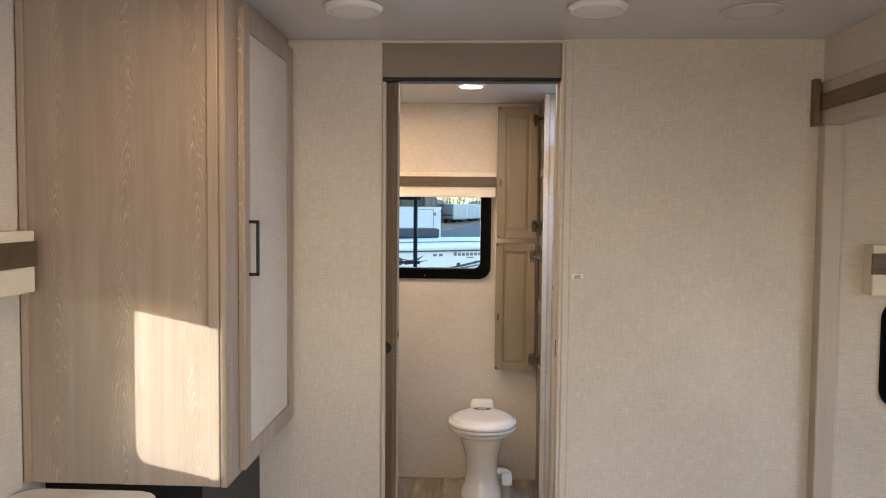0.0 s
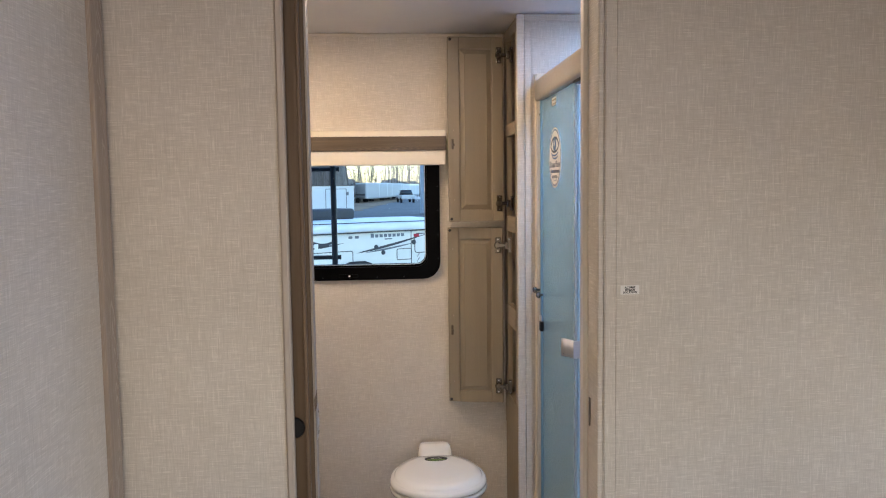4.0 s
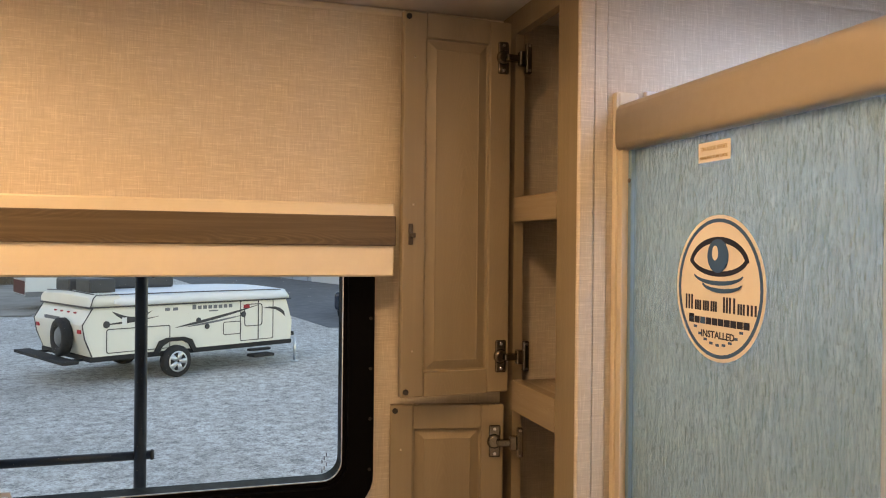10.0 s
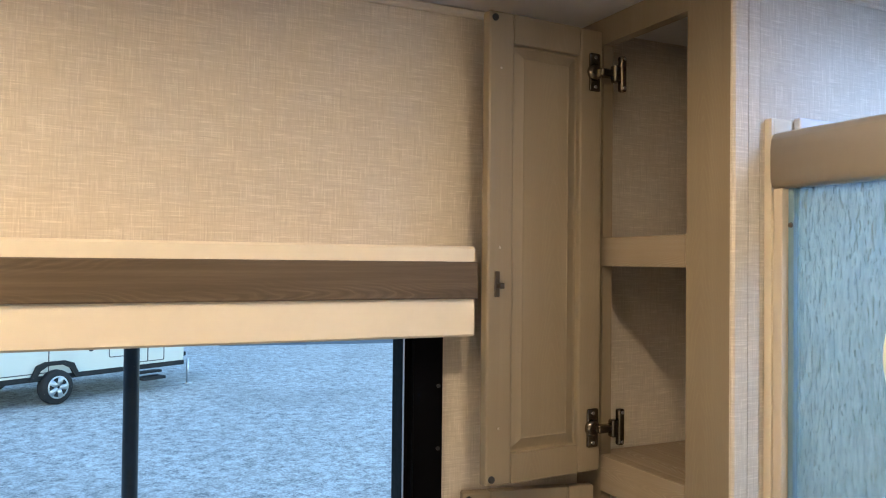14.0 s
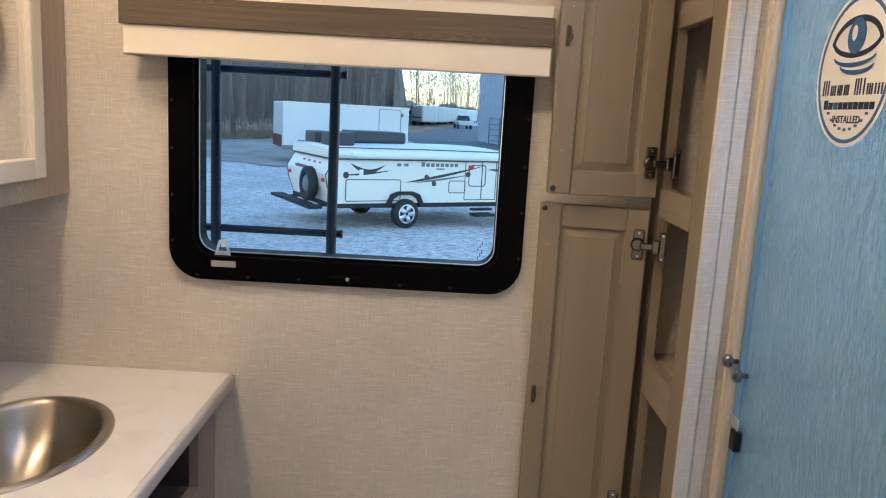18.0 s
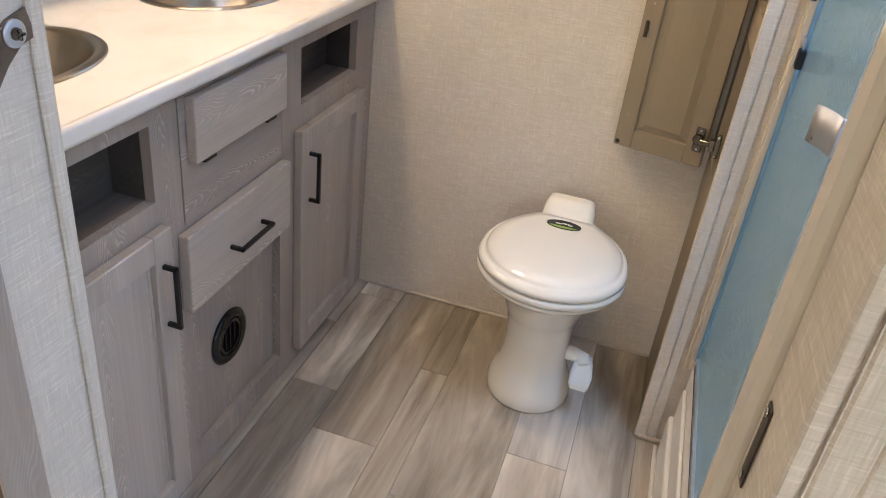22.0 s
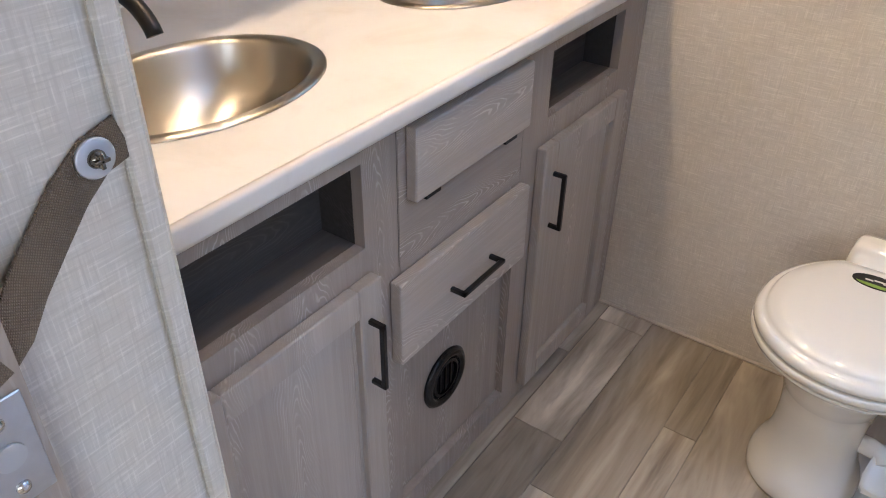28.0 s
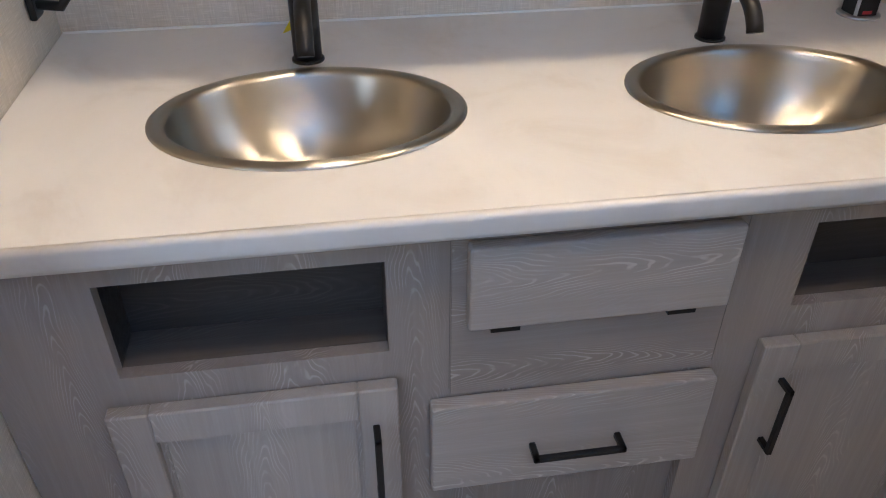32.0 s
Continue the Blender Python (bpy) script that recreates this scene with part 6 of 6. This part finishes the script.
for i in range(4):
    P("clearance_light", block(-0.02, 0.5 + 0.28 * i, 1.08, 0.03, 0.56 + 0.28 * i, 1.105), RED)
for i in range(6):
    P("name_bar", block(-0.10, 1.05 + 0.10 * i, 0.955, -0.06, 1.12 + 0.10 * i, 1.005), GREYPAINT)
P("bumper", block(-0.42, -0.05, 0.36, -0.16, WD + 0.05, 0.41, bevel=0.01), RUBBER, "dark rear bumper rack")
for y in (0.3, WD - 0.3):
    P("bumper_arm", block(-0.16, y - 0.03, 0.36, 0.10, y + 0.03, 0.40), RUBBER)
sp = P("spare_wheel", lathe([(0.14, 0.0), (0.27, 0.0), (0.30, -0.03), (0.30, -0.14), (0.27, -0.17), (0.18, -0.16), (0.15, -0.10)], 32, 'x', (-0.085, 0.66, 0.72), (False, False)), TYRE, "spare wheel on the rear")
P("hub", lathe([(0.18, -0.10), (0.12, -0.16), (0.03, -0.165)], 24, 'x', (-0.085, 0.66, 0.72)), GREYPAINT, "", sp)
P("step", block(2.95, -0.28, 0.20, 3.40, -0.02, 0.25, bevel=0.01), RUBBER, "black folding step")
P("step", block(2.95, -0.16, 0.30, 3.40, -0.02, 0.34, bevel=0.01), RUBBER)
P("front_jack", lathe([(0.025, 0.02), (0.025, 0.45)], 12, at=(L + 0.10, 0.05, 0)), ALU)
P("jack_foot", lathe([(0.08, 0.0), (0.08, 0.02)], 16, at=(L + 0.10, 0.05, 0)), ALU)
P("propane_box", block(L + 0.02, 0.5, 0.5, L + 0.35, 1.5, 0.85, bevel=0.05), GREYPAINT)
P("hitch_tongue", block(L, 0.9, 0.38, L + 0.7, 1.2, 0.46, bevel=0.01), RUBBER)

cargo = thing("cargo_trailer", "white enclosed cargo trailer with maroon nose stripe", "cargo trailer")
P = Turned(cargo, (-6.05, 31.0, GROUND), 21)
cargo.scale = (1.11, 1.0, 1.12)
P("body", block(0, 0, 0.45, 4.4, 2.3, 2.0, bevel=0.06), BODY)
P("side_door", ring('y', 3.7, 1.22, round_rect(0.8, 1.4, 0.03), round_rect(0.76, 1.36, 0.03), -0.012, -0.001), GREYPAINT, "side door outline")
P("door_hinge", block(4.10, -0.02, 1.68, 4.18, -0.001, 1.8), GREYPAINT)
P("roof_rail", block(-0.01, -0.012, 1.93, 4.41, -0.001, 2.01), ALU)
P("skirt", block(0, -0.012, 0.43, 4.4, -0.001, 0.58), GREYPAINT)
P("nose_stripe", block(-0.012, 0.1, 0.5, -0.001, 2.2, 0.9), DARKRED, "maroon stripe")
P("fender", block(1.3, -0.2, 0.68, 3.2, -0.01, 0.75, bevel=0.02), RUBBER)
for x in (1.8, 2.7):
    wheel(P, x, -0.05, 0.33, 5)

car = thing("parked_car", "dark blue parked car at the edge of the drive", "car")
P = Turned(car, (4.35, 26.2, GROUND), 70)
P("body", block(-0.1, -0.85, 0.28, 4.2, 0.85, 0.85, bevel=0.12, seg=3), DARKCAR)
bm = bmesh.new()
loft(bm, [[(0.7, -0.8, 0.84), (3.9, -0.8, 0.84), (3.9, 0.8, 0.84), (0.7, 0.8, 0.84)], [(1.4, -0.62, 1.42), (3.3, -0.62, 1.42), (3.3, 0.62, 1.42), (1.4, 0.62, 1.42)]])
P("cabin", bm, CARGLASS, "dark glazed cabin")
P("roof_panel", block(1.4, -0.63, 1.41, 3.3, 0.63, 1.47, bevel=0.03), DARKCAR)
for x in (0.75, 3.4):
    wheel(P, x, -0.78, 0.32, 5)
    P("far_wheel", lathe([(0.32, 0), (0.32, 0.18)], 20, 'y', (x, 0.66, 0.32)), TYRE)
P("headlight", block(-0.13, -0.75, 0.6, -0.05, -0.4, 0.75, bevel=0.02), WHITE)

truck = thing("pickup_truck", "white pickup truck parked near the far building", "truck")
P = Turned(truck, (2.8, 112.0, GROUND), 98)
P("body", block(0, -0.95, 0.55, 5.4, 0.95, 1.15, bevel=0.08), BODY)
bm = bmesh.new()
loft(bm, [[(1.5, -0.9, 1.14), (3.4, -0.9, 1.14), (3.4, 0.9, 1.14), (1.5, 0.9, 1.14)], [(2.0, -0.75, 1.85), (3.2, -0.75, 1.85), (3.2, 0.75, 1.85), (2.0, 0.75, 1.85)]])
P("cab", bm, CARGLASS)
for x in (1.0, 4.3):
    for y in (-0.9, 0.9):
        P("tyre", lathe([(0.40, -0.12), (0.40, 0.12)], 20, 'y', (x, y, 0.40)), TYRE)

shed = thing("metal_building", "pale blue metal-sided building with a gate beside it", "building")
P = Turned(shed, (2.6, 66.0, GROUND), -75.6)
P("wall", block(0, 0, 0, 22, 14, 7.0), SIDING)
for i in range(44):
    P("rib", block(0.1 + 0.5 * i, -0.04, 0.0, 0.16 + 0.5 * i, -0.001, 7.0), SIDING)
P("roof", block(-0.3, -0.3, 7.0, 22.3, 14.3, 7.25), GREYPAINT, "low grey roof edge")
# Whiter slab laid over the wall from beyond the door to its end.
P("white_panel", block(14.2, -0.055, 0.0, 22.0, -0.0405, 6.98), BODY, "white end section of the siding")
P("door", block(10.8, -0.06, 0, 13.6, -0.001, 2.2), SIDING, "grey-blue steel door")
P("door_frame", ring('y', 12.2, 1.1, [(-1.45, -1.1), (1.45, -1.1), (1.45, 1.15), (-1.45, 1.15)], [(-1.4, -1.1), (1.4, -1.1), (1.4, 1.1), (-1.4, 1.1)], -0.08, -0.0605), GREYPAINT)
P("window", block(15.0, -0.07, 1.6, 16.2, -0.056, 1.95), CARGLASS)
gate = thing("pipe_gate", "grey pipe gate beside the building", "gate", (2.2, 62.0, GROUND))
for i in range(5):
    bm = bmesh.new()
    tube(bm, [(3.2, 60.0, GROUND + 0.3 + 0.4 * i), (5.2, 56.0, GROUND + 0.3 + 0.4 * i)], 0.035, 8)
    part("rail", bm, GREYPAINT, gate)
for k in range(4):
    bm = bmesh.new()
    x, y = 3.2 + 2.0 * k / 3, 60.0 - 4.0 * k / 3
    tube(bm, [(x, y, GROUND), (x, y, GROUND + 2.0)], 0.045, 8)
    part("post", bm, GREYPAINT, gate)

# Unseen belt of woods, added beside the yard to keep the low sun off it.
belt_rng = random.Random(11)
bm_v, bm_f = [], []
for i in range(181):
    q = i / 180
    x, y = -30 - 70 * q, -16 + 76 * q
    h = 15.0 + 22.0 * q + 1.6 * math.sin(q * 31) + 1.1 * math.sin(q * 77 + 1.0) + belt_rng.uniform(-1.2, 1.2)
    bm_v += [(x, y, GROUND), (x - 1.0, y - 1.0, GROUND + h * 0.6), (x - 2.0, y - 2.0, GROUND + h), (x - 5.0, y - 4.0, GROUND)]
for i in range(180):
    for k in range(3):
        a, b = 4 * i + k, 4 * i + 4 + k
        bm_f += [(a, b, b + 1, a + 1)]
me = bpy.data.meshes.new("woods_belt")
me.from_pydata(bm_v, [], bm_f)
me.materials.append(BRUSH)
tagged(new("woods_belt", me), "belt of bare winter woods along the yard", "woods", kind="stuff")

rng = random.Random(5)
row0 = None
for i in range(11):
    yaw, x, y = -68 + rng.uniform(-6, 6), -6.6 + 0.85 * i + rng.uniform(-0.3, 0.3), 122 + 6.0 * i
    if row0 is None:
        row0 = thing("parked_camper", "white camper parked in a row beside the woods", "camper", group="row of parked campers")
        P = Turned(row0, (x, y, GROUND), yaw)
        P("body", block(0, 0, 0.6, 7.5, 2.4, 3.0, bevel=0.25, seg=3), BODY)
        P("window", block(1.2, -0.03, 1.6, 2.8, -0.001, 2.3), CARGLASS)
        P("window", block(-0.03, 0.5, 1.5, -0.001, 1.9, 2.3), CARGLASS)
        P("stripe", block(0.2, -0.02, 1.1, 7.3, -0.001, 1.35), GREYPAINT)
        for x2 in (3.4, 4.3):
            P("tyre", lathe([(0.36, -0.1), (0.36, 0.12)], 20, 'y', (x2, 0.1, 0.36)), TYRE)
    else:
        copy_thing(row0, pose(x, y, GROUND, 0, 0, yaw))


def bare_tree(seed, h, name="tree"):
    """A leafless tree: tapered trunk, limbs and a fan of twigs."""
    r = random.Random(seed)
    ob = thing(name, "tall leafless winter tree at the edge of the woods", "tree", group="bare trees")
    trunk, crown = bmesh.new(), bmesh.new()
    lean = Vector((r.uniform(-0.04, 0.04), r.uniform(-0.04, 0.04), 1))
    pts = [Vector((0, 0, 0)) + lean * h * k / 5 + Vector((r.uniform(-0.1, 0.1), r.uniform(-0.1, 0.1), 0)) * k for k in range(6)]
    tube(trunk, pts, 0.11 * h / 14, 8, [1.2, 0.95, 0.75, 0.55, 0.35, 0.15])

    def grow(p, d, l, rad, depth):
        q = p + d * l
        tube(crown, [p, (p + q) / 2 + Vector((r.uniform(-1, 1), r.uniform(-1, 1), r.uniform(-0.3, 0.3))) * l * 0.08, q], rad, 4, [1, 0.8, 0.5])
        if depth:
            for _ in range(3):
                e = (d + Vector((r.uniform(-1, 1), r.uniform(-1, 1), r.uniform(0.0, 0.9))) * 0.7).normalized()
                grow(p + d * l * r.uniform(0.45, 1.0), e, l * r.uniform(0.45, 0.65), rad * 0.55, depth - 1)

    for k in range(9):
        z = r.uniform(0.35, 0.95)
        a = r.uniform(0, 6.28)
        grow(lean * h * z, Vector((math.cos(a), math.sin(a), r.uniform(0.5, 1.1))).normalized(), h * 0.26 * (1.25 - z), 0.05 * h / 14, 2)
    for nm, bm, m in (("trunk", trunk, BARK), ("crown", crown, BARK)):
        o = new(nm, mesh_of(nm, bm, m))
        o.parent = ob
    return ob


kinds = [bare_tree(s, h) for s, h in ((1, 15), (2, 18), (3, 13), (4, 16))]
spots = []
for i in range(60):
    f = rng.random()
    x = -34 + 52 * rng.random()
    y = 40 + max(0.0, (x + 14)) * 9.0 + 30 * f * f
    spots.append((x, min(y, 190), rng.uniform(0.75, 1.3), rng.uniform(0, 360)))
for k, (x, y, s, a) in enumerate(spots):
    m = pose(x, y, GROUND, 0, 0, a)
    if k < 4:
        kinds[k].matrix_basis = m
    else:
        t = copy_thing(kinds[k % 4], m)
        t.scale = (s, s, s)

# Brush and saplings along the edge of the leaf bed.
bm_v, bm_f = [], []
for i in range(9000):
    x = rng.uniform(-34, -8.5)
    edge = 38.5 if x < -14 else 41 + (x + 14) * 2.2
    y = edge + 14 * rng.random() ** 1.6
    tall = rng.random() < 0.012
    h = rng.uniform(4.0, 9.0) if tall else rng.uniform(0.10, 0.8)
    w = rng.uniform(0.025, 0.06) if tall else rng.uniform(0.008, 0.03)
    dx = rng.uniform(-0.6, 0.6)
    n = len(bm_v)
    bm_v += [(x - w, y, GROUND), (x + w, y, GROUND), (x + dx, y + rng.uniform(-0.3, 0.3), GROUND + h), (x, y + w, GROUND)]
    bm_f += [(n, n + 1, n + 2), (n + 1, n + 3, n + 2), (n + 3, n, n + 2)]
me = bpy.data.meshes.new("undergrowth")
me.from_pydata(bm_v, [], bm_f)
me.materials.append(plain("tan_dry_brush", (0.22, 0.165, 0.115), 1.0, 0.35, 1.5, 0.0))
tagged(new("undergrowth", me), "dry tan brush and saplings at the edge of the woods", "brush", kind="stuff")

# Far woods behind the near trees: thin stems and twigs, uneven along the top.
bm_v, bm_f = [], []
for i in range(2600):
    x = rng.uniform(-70, 60)
    y = 70 + 40 * rng.random() + max(0.0, x + 14) * 4.0 + max(0.0, x + 6.5) * 5.0
    h = rng.uniform(5, 17) * (0.8 + 0.2 * math.sin(x * 0.4))
    if x > -7.0 and rng.random() < 0.3:
        continue
    w = rng.uniform(0.02, 0.07)
    dx = rng.uniform(-1.4, 1.4)
    n = len(bm_v)
    bm_v += [(x - w, y, GROUND), (x + w, y, GROUND), (x + dx, y, GROUND + h), (x, y + w, GROUND)]
    bm_f += [(n, n + 1, n + 2), (n + 1, n + 3, n + 2), (n + 3, n, n + 2)]
me = bpy.data.meshes.new("far_woods")
me.from_pydata(bm_v, [], bm_f)
me.materials.append(STEMS)
tagged(new("far_woods", me), "dense leafless brown-grey woods in the distance", "woods", kind="stuff")
# A dense mass of woods behind the stems, with an uneven top.
bm_v, bm_f = [], []
cols = 420
for i in range(cols):
    x = -90 + 200 * i / (cols - 1)
    y = 112 + max(0.0, x + 6.5) * 9.0
    h = 17.0 + 2.2 * math.sin(x * 0.31) + 1.5 * math.sin(x * 0.83 + 1.0) + rng.uniform(-1.6, 1.6)
    h *= 1.0 - 0.78 * min(1.0, max(0.0, (x + 7.5) / 1.5))
    bm_v += [(x, y + rng.uniform(-1.5, 1.5), GROUND), (x, y, GROUND + h * 0.55), (x, y + 1.0, GROUND + h), (x, y + 8.0, GROUND)]
for i in range(cols - 1):
    for k in range(3):
        a, b = 4 * i + k, 4 * i + 4 + k
        bm_f += [(a, b, b + 1, a + 1)]
me = bpy.data.meshes.new("woods_mass")
me.from_pydata(bm_v, [], bm_f)
me.materials.append(BRUSH)
tagged(new("woods_mass", me), "brown-grey mass of distant bare woods", "woods", kind="stuff")
bm_v, bm_f = [], []
for i in range(22000):
    x = rng.uniform(-70, 60)
    y = 70 + max(0.0, x + 14) * 4.0 + max(0.0, x + 6.5) * 5.0 + rng.uniform(0, 35)
    z = GROUND + rng.random() ** 1.2 * 18
    if x > -8.0 and rng.random() < 0.2:
        continue
    a, l = rng.uniform(0, 6.28), rng.uniform(0.8, 2.6)
    d = Vector((math.cos(a) * l, 0.1, abs(math.sin(a)) * l))
    n = len(bm_v)
    bm_v += [(x, y, z), (x + 0.07, y, z + 0.05), (x + d.x, y + d.y, z + d.z)]
    bm_f += [(n, n + 1, n + 2)]
me = bpy.data.meshes.new("far_twigs")
me.from_pydata(bm_v, [], bm_f)
me.materials.append(STEMS)
tagged(new("far_twigs", me), "fine bare twigs of the distant woods", "woods", kind="stuff")

# ---- floor planks, last ----
COLS = [(-0.545, -0.490), (-0.488, -0.370), (-0.370, -0.215), (-0.215, -0.143), (-0.143, 0.058), (0.058, 0.195), (0.195, 0.334), (0.334, 0.410)]
ENDS = {0: [2.86, 3.70], 1: [2.861, 3.445, 3.858], 2: [2.74, 3.312], 3: [3.006, 3.611], 4: [3.20], 5: [2.62, 3.414], 6: [3.070], 7: [2.70]}


def plank(x0, x1, y0, y1):
    g = 0.0007
    bm = block(x0 + g, y0 + g, -0.0035, x1 - g, y1 - g, 0.0)
    bmesh.ops.translate(bm, verts=bm.verts, vec=(-x0, -y0, 0))
    ob = new("plank", mesh_of("plank", bm, PLANK))
    ob.location = (x0, y0, 0)
    ob.parent = floor


for i, (x0, x1) in enumerate(COLS):
    ys = [2.3] + ENDS[i] + [FAR - 0.001]
    for a, b in zip(ys, ys[1:]):
        plank(x0, x1, a, b)
x = LEFT + 0.001
wid = [0.152, 0.07, 0.2, 0.118]
k = 0
while x < 2.09:
    w = min(wid[k % 4], 2.099 - x)
    y = -2.449 + rng.uniform(-0.5, 0.0)
    while y < 2.3:
        e = min(y + rng.choice((0.6, 0.9, 1.2)), 2.3)
        if e - max(y, -2.449) > 0.02:
            plank(x, x + w, max(y, -2.449), e)
        y = e
    x += w
    k += 1
